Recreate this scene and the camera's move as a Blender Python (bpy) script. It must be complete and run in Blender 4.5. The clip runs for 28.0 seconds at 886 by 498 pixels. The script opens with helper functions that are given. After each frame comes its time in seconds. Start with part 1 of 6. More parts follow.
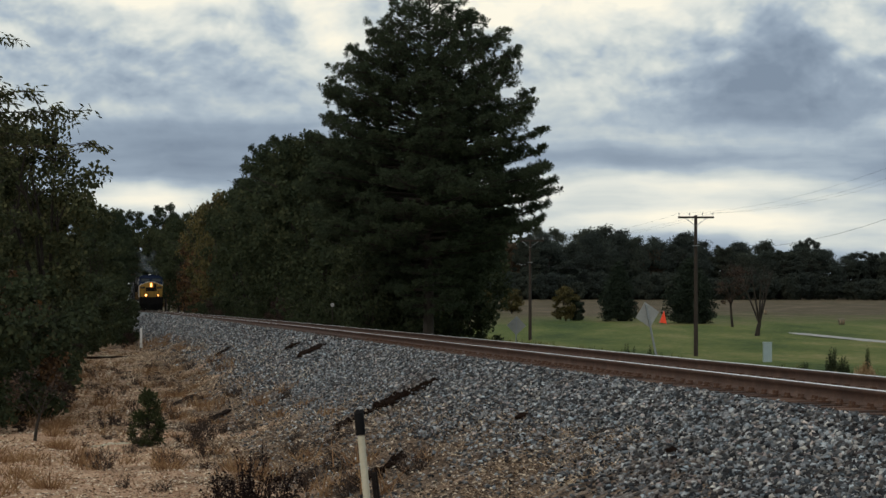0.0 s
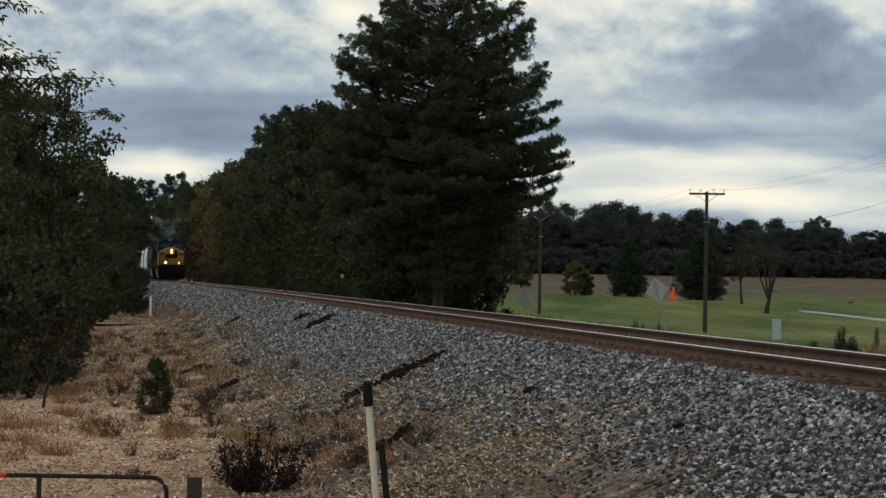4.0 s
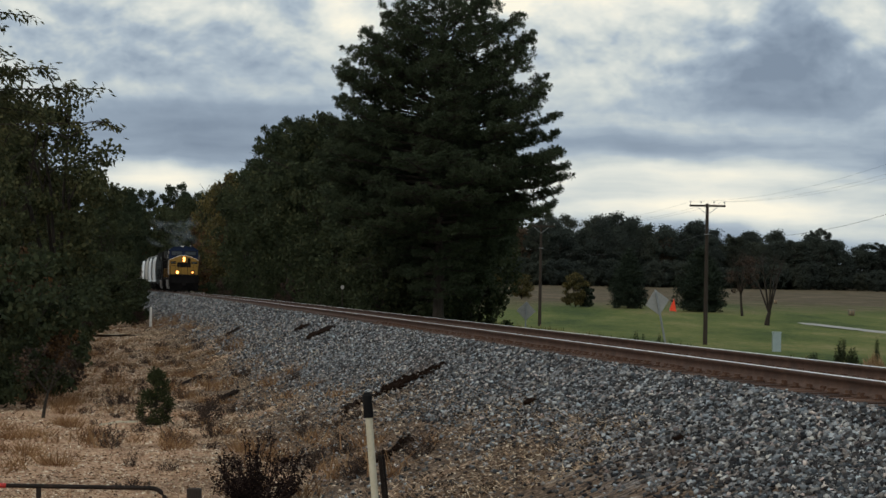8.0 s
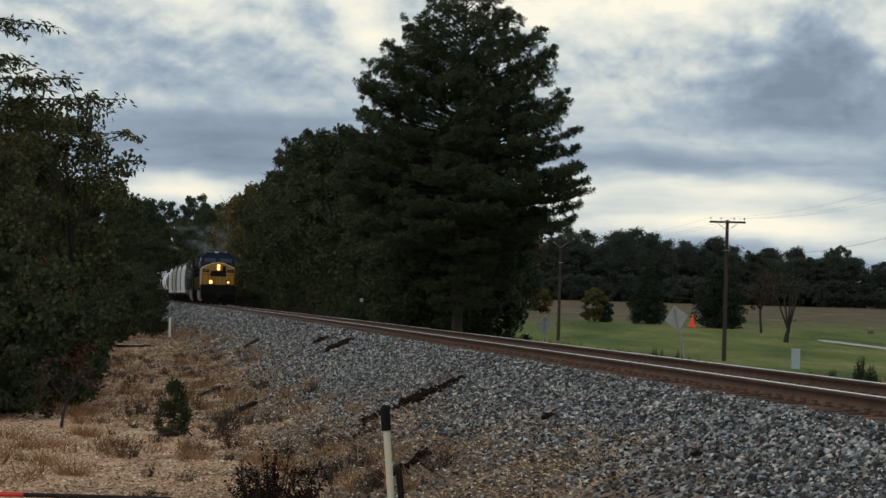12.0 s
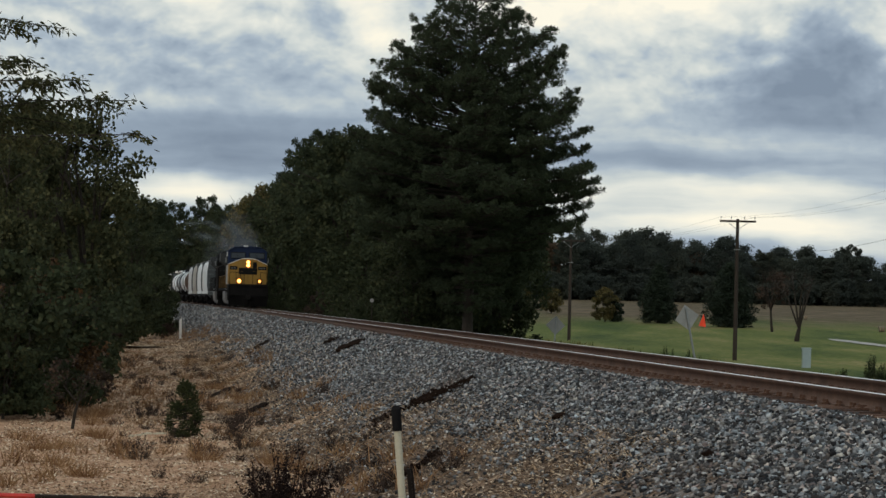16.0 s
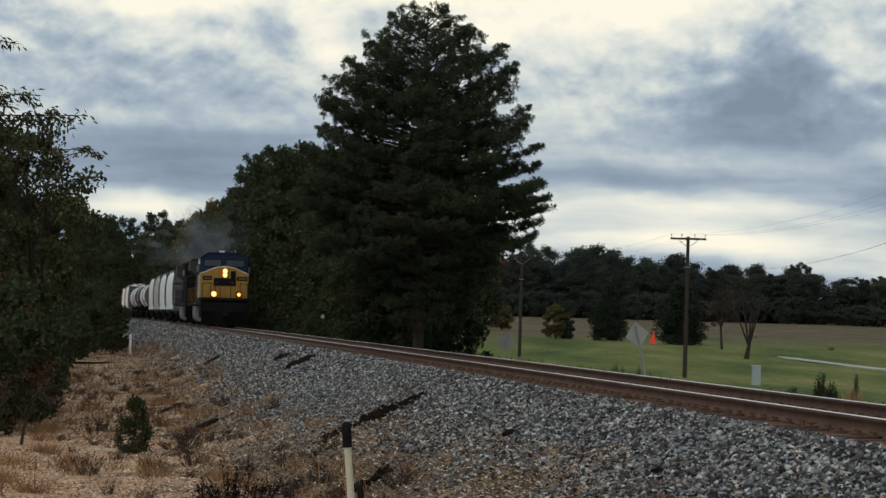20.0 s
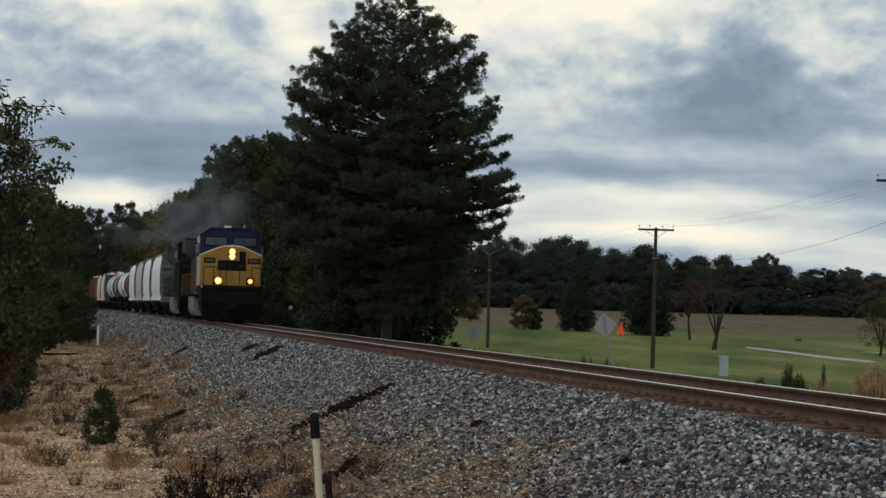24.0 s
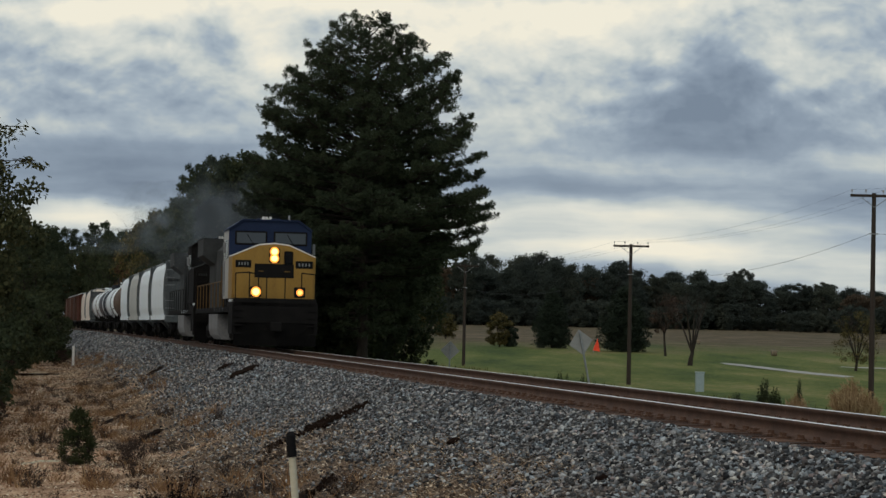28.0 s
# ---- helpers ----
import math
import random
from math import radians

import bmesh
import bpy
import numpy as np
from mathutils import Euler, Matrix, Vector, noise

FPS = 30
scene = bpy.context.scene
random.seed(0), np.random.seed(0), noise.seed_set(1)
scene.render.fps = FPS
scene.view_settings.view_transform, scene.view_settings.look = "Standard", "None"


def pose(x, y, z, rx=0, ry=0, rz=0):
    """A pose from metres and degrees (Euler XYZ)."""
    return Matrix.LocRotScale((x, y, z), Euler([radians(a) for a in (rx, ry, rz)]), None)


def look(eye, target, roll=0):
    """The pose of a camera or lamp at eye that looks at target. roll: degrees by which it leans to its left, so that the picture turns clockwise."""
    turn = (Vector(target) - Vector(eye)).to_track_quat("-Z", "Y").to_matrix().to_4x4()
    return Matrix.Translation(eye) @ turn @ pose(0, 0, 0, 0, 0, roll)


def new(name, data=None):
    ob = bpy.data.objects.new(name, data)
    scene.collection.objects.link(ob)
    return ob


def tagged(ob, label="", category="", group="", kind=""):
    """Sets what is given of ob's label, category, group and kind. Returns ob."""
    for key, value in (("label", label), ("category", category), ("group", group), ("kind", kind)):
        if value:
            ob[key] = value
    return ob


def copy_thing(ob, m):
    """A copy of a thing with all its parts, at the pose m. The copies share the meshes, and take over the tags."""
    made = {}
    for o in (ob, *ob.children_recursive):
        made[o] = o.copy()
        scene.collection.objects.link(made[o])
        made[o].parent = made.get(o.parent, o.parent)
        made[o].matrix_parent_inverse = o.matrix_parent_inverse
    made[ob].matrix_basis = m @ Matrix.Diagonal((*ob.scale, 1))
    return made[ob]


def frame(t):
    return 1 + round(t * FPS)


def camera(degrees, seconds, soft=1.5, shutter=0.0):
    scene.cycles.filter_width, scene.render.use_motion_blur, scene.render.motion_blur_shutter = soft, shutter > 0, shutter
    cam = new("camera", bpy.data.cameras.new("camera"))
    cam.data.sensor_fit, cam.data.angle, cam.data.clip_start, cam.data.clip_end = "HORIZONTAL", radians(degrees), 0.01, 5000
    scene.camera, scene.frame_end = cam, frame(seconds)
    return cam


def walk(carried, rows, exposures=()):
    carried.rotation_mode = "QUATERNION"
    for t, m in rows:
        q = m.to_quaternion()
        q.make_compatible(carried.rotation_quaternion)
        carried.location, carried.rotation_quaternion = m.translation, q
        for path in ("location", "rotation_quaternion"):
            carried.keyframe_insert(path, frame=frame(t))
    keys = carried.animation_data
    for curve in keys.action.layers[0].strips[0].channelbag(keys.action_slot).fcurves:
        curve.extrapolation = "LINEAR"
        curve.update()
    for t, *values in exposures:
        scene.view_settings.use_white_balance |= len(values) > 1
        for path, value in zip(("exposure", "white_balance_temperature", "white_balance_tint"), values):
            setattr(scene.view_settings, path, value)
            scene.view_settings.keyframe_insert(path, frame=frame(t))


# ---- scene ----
# One plan for the whole clip: the camera stands at the origin and looks along +Y, past the near side of a single track.
EYE, RAIL = 2.905, 2.05          # eye and rail-top heights above the low ground beside the bank
PATH = [
    (0, 91.256, -0.060, -0.001), (0.5, 91.341, -0.089, -0.197), (1, 91.368, -0.037, -0.370), (1.5, 91.421, -0.094, -0.419),
    (2, 91.402, -0.209, -0.391), (2.5, 91.211, -0.443, -0.207), (3, 90.990, -0.697, -0.003), (3.5, 90.806, -0.907, 0.218),
    (5.5, 90.357, -0.977, 0.141), (6, 90.498, -1.041, 0.061), (6.5, 90.601, -1.062, 0.053), (7, 90.599, -0.983, 0.072),
    (7.5, 90.717, -1.044, 0.239), (8, 90.894, -1.040, 0.225), (8.5, 91.004, -1.119, 0.108), (9, 91.030, -1.177, 0.021),
    (9.5, 91.065, -1.122, 0.011), (10, 91.028, -1.193, 0.161), (10.5, 90.990, -1.241, 0.409), (11, 91.024, -1.354, 0.478),
    (11.5, 91.097, -1.537, 0.488), (12, 91.191, -1.607, 0.654), (12.5, 91.059, -1.680, 0.723), (14.5, 91.196, -1.608, 0.898),
    (15, 91.260, -1.554, 0.801), (15.5, 91.192, -1.395, 0.786), (16, 91.190, -1.411, 0.890), (16.5, 91.252, -1.460, 0.966),
    (17, 91.259, -1.464, 0.693), (17.5, 91.386, -1.485, 0.268), (18, 91.623, -1.520, 0.144), (18.5, 91.645, -1.544, 0.170),
    (19, 91.628, -1.577, 0.162), (19.5, 91.604, -1.510, -0.007), (20, 91.591, -1.601, -0.221), (20.5, 91.582, -1.662, -0.294),
    (22.5, 91.493, -1.753, -0.396), (23, 91.517, -1.671, -0.412), (23.5, 91.492, -1.564, -0.674), (24, 91.406, -1.576, -0.940),
    (24.5, 91.251, -1.509, -1.217), (25, 91.015, -1.476, -1.257), (25.5, 90.865, -1.401, -1.083), (26, 91.136, -1.278, -0.927),
    (26.5, 91.521, -1.246, -0.941), (27, 91.768, -1.288, -1.088), (27.5, 91.888, -1.276, -1.322), (28, 91.817, -1.189, -1.486),
]
cam = camera(19.768, 28.0, soft=1.5)
walk(cam, [(t, pose(0, 0, EYE, rx, ry, rz)) for t, rx, ry, rz in PATH],
     exposures=[(0, 0.0), (22.5, 0.0), (25.5, -0.04), (28, -0.18)])
scene.cycles.transparent_max_bounces = 48


# ---------------------------------------------------------------- world and sun
class Nodes:
    """Short hand for building node trees."""

    def __init__(self, tree):
        self.t = tree
        tree.nodes.clear()

    def add(self, kind, inputs=None):
        n = self.t.nodes.new(kind)
        for name, value in (inputs or {}).items():
            sock = n.inputs[name]
            if isinstance(value, bpy.types.NodeSocket):
                self.t.links.new(value, sock)
            else:
                sock.default_value = value
        return n

    def math(self, op, a, b=0.0, c=0.0, clamp=False):
        n = self.add("ShaderNodeMath", {0: a, 1: b, 2: c})
        n.operation, n.use_clamp = op, clamp
        return n.outputs[0]

    def vmath(self, op, a, b=(0, 0, 0)):
        n = self.add("ShaderNodeVectorMath", {0: a, 1: b})
        n.operation = op
        return n.outputs[0]

    def noise(self, vec, scale, detail=4.0, rough=0.55, distort=0.0):
        return self.add("ShaderNodeTexNoise", {"Vector": vec, "Scale": scale, "Detail": detail, "Roughness": rough, "Distortion": distort}).outputs[0]

    def ramp(self, fac, stops, smooth=False):
        n = self.add("ShaderNodeValToRGB", {0: fac})
        r = n.color_ramp
        r.interpolation = "EASE" if smooth else "LINEAR"
        while len(r.elements) < len(stops):
            r.elements.new(0.5)
        for e, (p, c) in zip(r.elements, stops):
            e.position = p
            e.color = (c, c, c, 1) if isinstance(c, (int, float)) else (*c, 1)
        return n.outputs[0]

    def mix(self, fac, a, b, mode="MIX"):
        n = self.add("ShaderNodeMix")
        n.data_type, n.blend_type = "RGBA", mode
        for i, v in ((0, fac), (6, a), (7, b)):
            if isinstance(v, bpy.types.NodeSocket):
                self.t.links.new(v, n.inputs[i])
            else:
                n.inputs[i].default_value = v if i == 0 else ((*v, 1) if len(v) == 3 else v)
        return n.outputs[2]

    def link(self, a, b):
        self.t.links.new(a, b)


def build_world():
    w = bpy.data.worlds.new("sky")
    scene.world = w
    w.use_nodes = True
    n = Nodes(w.node_tree)
    d = n.add("ShaderNodeTexCoord").outputs["Generated"]
    sky = n.add("ShaderNodeTexSky")
    sky.sky_type, sky.sun_disc, sky.sun_elevation, sky.sun_rotation, sky.dust_density = "NISHITA", False, radians(36), radians(210), 2.0
    clear = n.vmath("MULTIPLY", sky.outputs[0], (0.10, 0.10, 0.10))
    # cloud deck: rounded heaps lit from above, flattened to streaks towards the skyline
    split = n.add("ShaderNodeSeparateXYZ", {0: d})
    front = n.math("MAXIMUM", split.outputs["Y"], 0.2)
    flat = n.add("ShaderNodeCombineXYZ", {0: n.math("DIVIDE", split.outputs["X"], front), 1: n.math("DIVIDE", split.outputs["Z"], front)}).outputs[0]
    warp = n.vmath("SUBTRACT", n.add("ShaderNodeTexNoise", {"Vector": flat, "Scale": 20.0, "Detail": 5.0, "Roughness": 0.5}).outputs["Color"], (0.5, 0.5, 0.5))
    bent = n.vmath("ADD", flat, n.vmath("MULTIPLY", warp, (0.022, 0.014, 0.0)))

    def heap(v):
        a = n.add("ShaderNodeTexVoronoi", {"Vector": n.vmath("MULTIPLY", v, (1.0, 1.5, 1.0)), "Scale": 15.0, "Detail": 4.0, "Roughness": 0.48, "Lacunarity": 2.3})
        a.feature = "SMOOTH_F1"
        a.inputs["Smoothness"].default_value = 0.7
        return a.outputs["Distance"]

    lump = heap(bent)
    lit = n.math("SUBTRACT", heap(n.vmath("ADD", bent, (0.002, 0.0055, 0.0))), lump)
    broad = n.noise(n.vmath("MULTIPLY", bent, (1.0, 1.7, 1.0)), 17.0, 6.0, 0.45)
    heaps = n.math("ADD", n.math("MULTIPLY_ADD", lit, 0.62, 0.322), n.math("ADD", n.math("MULTIPLY", broad, 0.22), n.math("MULTIPLY", lump, 0.06)))
    streaks = n.noise(n.vmath("MULTIPLY", n.vmath("ADD", flat, n.vmath("MULTIPLY", warp, (0.05, 0.006, 0.0))), (1.0, 5.5, 1.0)), 12.0, 6.0, 0.48)
    high = n.math("MULTIPLY_ADD", split.outputs["Z"], 26.0, -1.35, True)
    body = n.math("ADD", n.math("MULTIPLY", heaps, high), n.math("MULTIPLY", n.math("MULTIPLY_ADD", streaks, 0.8, 0.08), n.math("SUBTRACT", 1.0, high)))
    # large cloud masses (dark, negative) and bright breaks (positive): slope right, slope up, width, height, weight
    masses = [(-0.105, 0.093, 0.050, 0.016, -0.07), (-0.062, 0.102, 0.016, 0.012, -0.06), (-0.110, 0.061, 0.080, 0.012, -0.20), (-0.14, 0.074, 0.05, 0.006, 0.08),
              (-0.085, 0.124, 0.030, 0.008, 0.26), (-0.120, 0.122, 0.020, 0.007, 0.18), (-0.046, 0.110, 0.012, 0.020, 0.22),
              (0.045, 0.116, 0.050, 0.012, 0.20), (0.045, 0.088, 0.030, 0.014, 0.08), (0.120, 0.097, 0.030, 0.021, -0.20), (0.140, 0.074, 0.05, 0.010, -0.11),
              (0.160, 0.106, 0.016, 0.016, 0.14), (0.113, 0.112, 0.008, 0.010, 0.16), (0.114, 0.098, 0.008, 0.004, 0.16), (0.115, 0.057, 0.10, 0.006, -0.13),
              (0.070, 0.046, 0.045, 0.006, 0.20), (0.105, 0.034, 0.075, 0.0055, 0.26), (0.165, 0.022, 0.05, 0.004, -0.10), (-0.118, 0.0425, 0.024, 0.0045, 0.26), (-0.10, 0.034, 0.06, 0.004, 0.06),
              (0.045, 0.130, 0.11, 0.010, 0.24), (0.155, 0.100, 0.05, 0.035, -0.07), (-0.12, 0.040, 0.06, 0.020, -0.05), (-0.125, 0.054, 0.07, 0.006, -0.12), (-0.125, 0.033, 0.05, 0.004, -0.12)]
    xyz = n.add("ShaderNodeSeparateXYZ", {0: bent})
    sx, sy = xyz.outputs["X"], xyz.outputs["Y"]
    for mx, my, wx, wy, k in masses:
        ex = n.math("POWER", n.math("ABSOLUTE", n.math("MULTIPLY", n.math("SUBTRACT", sx, mx), 1 / wx)), 2.0)
        ey = n.math("POWER", n.math("ABSOLUTE", n.math("MULTIPLY", n.math("SUBTRACT", sy, my), 1 / wy)), 2.0)
        g = n.math("EXPONENT", n.math("MULTIPLY", n.math("ADD", ex, ey), -1.0))
        body = n.math("MULTIPLY_ADD", g, k, body)
    tone = n.ramp(body, [(0.20, (0.205, 0.262, 0.345)), (0.34, (0.290, 0.360, 0.450)), (0.44, (0.415, 0.492, 0.565)),
                         (0.53, (0.61, 0.660, 0.650)), (0.62, (0.79, 0.805, 0.74)), (0.76, (1.02, 0.965, 0.80))])
    sky_mix = n.mix(0.95, clear, tone)
    bg = n.add("ShaderNodeBackground", {"Color": sky_mix, "Strength": 1.0})
    out = n.add("ShaderNodeOutputWorld")
    n.link(bg.outputs[0], out.inputs[0])


build_world()
sun_data = bpy.data.lights.new("sun", "SUN")
sun_data.energy, sun_data.angle, sun_data.color = 0.85, radians(35), (1.0, 0.92, 0.80)
sun = new("sun", sun_data)
sun.matrix_world = look((-30, -52, 43), (0, 0, 0))


# ---------------------------------------------------------------- materials
def material(name, stops, rough=0.8, scale=3.0, fine=40.0, bump=0.15, metal=0.0, island=0.0, obj_random=0.0, spec=0.3, stretch=(1, 1, 1), world=False, trans=0.0):
    """Colour from noise at two scales over the given stops, with fine relief; island and obj_random spread it piece by piece."""
    m = bpy.data.materials.new(name)
    m.use_nodes = True
    n = Nodes(m.node_tree)
    co = n.add("ShaderNodeNewGeometry").outputs["Position"] if world else n.add("ShaderNodeTexCoord").outputs["Object"]
    co = n.vmath("MULTIPLY", co, stretch)
    big, small = n.noise(co, scale, 5.0), n.noise(co, fine, 3.0)
    f = n.math("ADD", n.math("MULTIPLY", big, 0.6), n.math("MULTIPLY", small, 0.4))
    if island:
        r = n.add("ShaderNodeNewGeometry").outputs["Random Per Island"]
        f = n.math("MULTIPLY_ADD", n.math("SUBTRACT", r, 0.5), island, f)
    if obj_random:
        r = n.add("ShaderNodeObjectInfo").outputs["Random"]
        f = n.math("MULTIPLY_ADD", n.math("SUBTRACT", r, 0.5), obj_random, f)
    col = n.ramp(f, stops)
    b = n.add("ShaderNodeBsdfPrincipled", {"Base Color": col, "Roughness": rough, "Metallic": metal, "Specular IOR Level": spec})
    if bump:
        h = n.add("ShaderNodeBump", {"Height": small, "Strength": bump, "Distance": 0.02})
        n.link(h.outputs[0], b.inputs["Normal"])
    out = n.add("ShaderNodeOutputMaterial")
    sh = b.outputs[0]
    if trans:
        tr = n.add("ShaderNodeBsdfTranslucent", {"Color": col})
        sh = n.add("ShaderNodeMixShader", {0: trans, 1: sh, 2: tr.outputs[0]}).outputs[0]
    n.link(sh, out.inputs[0])
    return m


def glow(name, colour, strength):
    m = bpy.data.materials.new(name)
    m.use_nodes = True
    n = Nodes(m.node_tree)
    e = n.add("ShaderNodeEmission", {"Color": (*colour, 1), "Strength": strength})
    n.link(e.outputs[0], n.add("ShaderNodeOutputMaterial").inputs[0])
    return m


def smoke_material():
    m = bpy.data.materials.new("exhaust_haze")
    m.use_nodes = True
    n = Nodes(m.node_tree)
    co = n.add("ShaderNodeTexCoord").outputs["Object"]
    f = n.noise(co, 0.7, 4.0)
    a = n.ramp(f, [(0.34, 0.0), (0.68, 0.026)])
    d = n.add("ShaderNodeBsdfDiffuse", {"Color": (0.19, 0.22, 0.245, 1)})
    t = n.add("ShaderNodeBsdfTransparent")
    mx = n.add("ShaderNodeMixShader", {0: a, 1: t.outputs[0], 2: d.outputs[0]})
    n.link(mx.outputs[0], n.add("ShaderNodeOutputMaterial").inputs[0])
    return m


def glass_material():
    m = bpy.data.materials.new("cab_glass")
    m.use_nodes = True
    n = Nodes(m.node_tree)
    b = n.add("ShaderNodeBsdfPrincipled", {"Base Color": (0.05, 0.06, 0.07, 1), "Roughness": 0.12, "Specular IOR Level": 0.22})
    n.link(b.outputs[0], n.add("ShaderNodeOutputMaterial").inputs[0])
    return m


def stone_material():
    """Broken granite, each stone its own grey, with earthy brown stains in drifts."""
    m = bpy.data.materials.new("ballast_stone")
    m.use_nodes = True
    n = Nodes(m.node_tree)
    g = n.add("ShaderNodeNewGeometry")
    pos, r = g.outputs["Position"], g.outputs["Random Per Island"]
    grain = n.noise(pos, 45.0, 3.0)
    f = n.math("ADD", n.math("MULTIPLY", r, 0.8), n.math("MULTIPLY", grain, 0.2))
    col = n.ramp(f, [(0.13, (0.017, 0.017, 0.019)), (0.42, (0.062, 0.063, 0.066)), (0.63, (0.160, 0.163, 0.168)), (0.80, (0.30, 0.304, 0.31)), (0.93, (0.66, 0.66, 0.65))])
    cast = n.math("FRACT", n.math("MULTIPLY", r, 37.0))      # some stones bluish, some buff or rusty
    tint = n.ramp(cast, [(0.0, (0.84, 0.98, 1.07)), (0.30, (0.96, 1.0, 1.02)), (0.52, (1.0, 1.0, 1.0)), (0.76, (1.05, 1.0, 0.90)), (0.92, (1.10, 0.94, 0.84)), (1.0, (1.08, 0.86, 0.82))])
    col = n.mix(1.0, col, tint, "MULTIPLY")
    drift = n.noise(n.vmath("MULTIPLY", pos, (1, 0.5, 1)), 0.8, 5.0, 0.6)
    col = n.mix(n.ramp(drift, [(0.57, 0.0), (0.78, 0.6)]), col, n.ramp(f, [(0.1, (0.022, 0.013, 0.009)), (0.6, (0.085, 0.052, 0.034)), (0.95, (0.26, 0.18, 0.12))]))
    b = n.add("ShaderNodeBsdfPrincipled", {"Base Color": col, "Roughness": 0.9, "Specular IOR Level": 0.2})
    h = n.add("ShaderNodeBump", {"Height": grain, "Strength": 0.3, "Distance": 0.01})
    n.link(h.outputs[0], b.inputs["Normal"])
    n.link(b.outputs[0], n.add("ShaderNodeOutputMaterial").inputs[0])
    return m


def ground_material():
    """Ballast on the bank, leaf litter and bare dirt beside it, mown grass and dry pasture beyond, by distance from the track."""
    m = bpy.data.materials.new("ground_cover")
    m.use_nodes = True
    n = Nodes(m.node_tree)
    pos = n.add("ShaderNodeNewGeometry").outputs["Position"]
    band = n.add("ShaderNodeAttribute")
    band.attribute_name = "offset"
    off = band.outputs["Fac"]
    big = n.noise(pos, 0.25, 4.0)
    mid = n.noise(pos, 2.2, 5.0)
    patch = n.noise(n.vmath("MULTIPLY", pos, (1, 0.4, 1)), 0.9, 4.0)
    streak = n.noise(n.vmath("MULTIPLY", pos, (1, 0.22, 1)), 0.12, 6.0, 0.6)
    fine = n.noise(pos, 26.0, 3.0)
    edge = n.math("ADD", off, n.math("ADD", n.math("MULTIPLY_ADD", mid, 3.2, -1.6), n.math("MULTIPLY_ADD", patch, 4.0, -2.0)))
    nearby = n.math("MULTIPLY_ADD", n.add("ShaderNodeSeparateXYZ", {0: pos}).outputs["Y"], -0.04, 2.4, True)
    nearby = n.math("MULTIPLY", nearby, 1.1)   # earth creeps up the bank at the near end
    cell = n.add("ShaderNodeTexVoronoi", {"Vector": pos, "Scale": 15.0})
    stone = n.ramp(n.add("ShaderNodeSeparateColor", {0: cell.outputs["Color"]}).outputs[0],
                   [(0.0, (0.10, 0.102, 0.104)), (0.45, (0.28, 0.285, 0.29)), (0.8, (0.46, 0.467, 0.473)), (1.0, (0.64, 0.645, 0.65))])
    stone = n.mix(n.ramp(cell.outputs["Distance"], [(0.3, 0.0), (0.66, 0.6)]), stone, (0.03, 0.028, 0.026))
    leafy = n.add("ShaderNodeTexVoronoi", {"Vector": n.vmath("ADD", pos, n.vmath("MULTIPLY", n.add("ShaderNodeTexNoise", {"Vector": pos, "Scale": 30.0}).outputs["Color"], (0.05, 0.05, 0.05))), "Scale": 19.0})
    scrap = n.add("ShaderNodeSeparateColor", {0: leafy.outputs["Color"]}).outputs[0]
    litter = n.ramp(n.math("ADD", n.math("MULTIPLY", scrap, 0.42), n.math("ADD", n.math("MULTIPLY", mid, 0.36), n.math("MULTIPLY", fine, 0.22))),
                    [(0.24, (0.020, 0.013, 0.010)), (0.42, (0.068, 0.044, 0.029)), (0.58, (0.15, 0.098, 0.063)), (0.70, (0.26, 0.185, 0.125)), (0.80, (0.50, 0.41, 0.30))])
    dirt = n.ramp(n.math("ADD", n.math("MULTIPLY", mid, 0.6), n.math("MULTIPLY", scrap, 0.4)), [(0.25, (0.26, 0.142, 0.083)), (0.5, (0.48, 0.292, 0.180)), (0.75, (0.68, 0.47, 0.31))])
    litter = n.mix(n.ramp(n.math("MULTIPLY_ADD", off, -0.03, n.math("MULTIPLY", big, 0.5)), [(0.42, 0.0), (0.51, 0.85)]), litter, dirt)
    green = n.ramp(n.math("ADD", n.math("MULTIPLY", mid, 0.4), n.math("MULTIPLY", streak, 0.6)),
                   [(0.38, (0.036, 0.060, 0.013)), (0.46, (0.072, 0.100, 0.021)), (0.53, (0.120, 0.135, 0.034)), (0.60, (0.185, 0.170, 0.062)), (0.66, (0.27, 0.225, 0.10))])
    dry = n.ramp(n.math("ADD", n.math("MULTIPLY", mid, 0.4), n.math("MULTIPLY", big, 0.6)),
                 [(0.38, (0.055, 0.052, 0.022)), (0.5, (0.095, 0.072, 0.042)), (0.62, (0.165, 0.120, 0.078))])
    y = n.add("ShaderNodeSeparateXYZ", {0: pos}).outputs["Y"]
    yn = n.math("ADD", y, n.math("MULTIPLY_ADD", streak, 160.0, -80.0))
    field = n.mix(n.ramp(n.math("MULTIPLY", yn, 0.0025), [(0.70, 0.0), (0.86, 1.0)]), green, dry)
    near = n.mix(n.math("MULTIPLY_ADD", n.math("SUBTRACT", edge, nearby), 0.7, 3.25, True), litter, stone)           # bank foot, camera's side
    col = n.mix(n.math("MULTIPLY_ADD", edge, 0.8, -3.4, True), near, field)             # bank foot, field side
    b = n.add("ShaderNodeBsdfPrincipled", {"Base Color": col, "Roughness": 0.95, "Specular IOR Level": 0.15})
    hgt = n.math("ADD", n.math("MULTIPLY", fine, 0.6), n.math("MULTIPLY", mid, 1.2))
    bp = n.add("ShaderNodeBump", {"Height": hgt, "Strength": 0.6, "Distance": 0.06})
    n.link(bp.outputs[0], b.inputs["Normal"])
    n.link(b.outputs[0], n.add("ShaderNodeOutputMaterial").inputs[0])
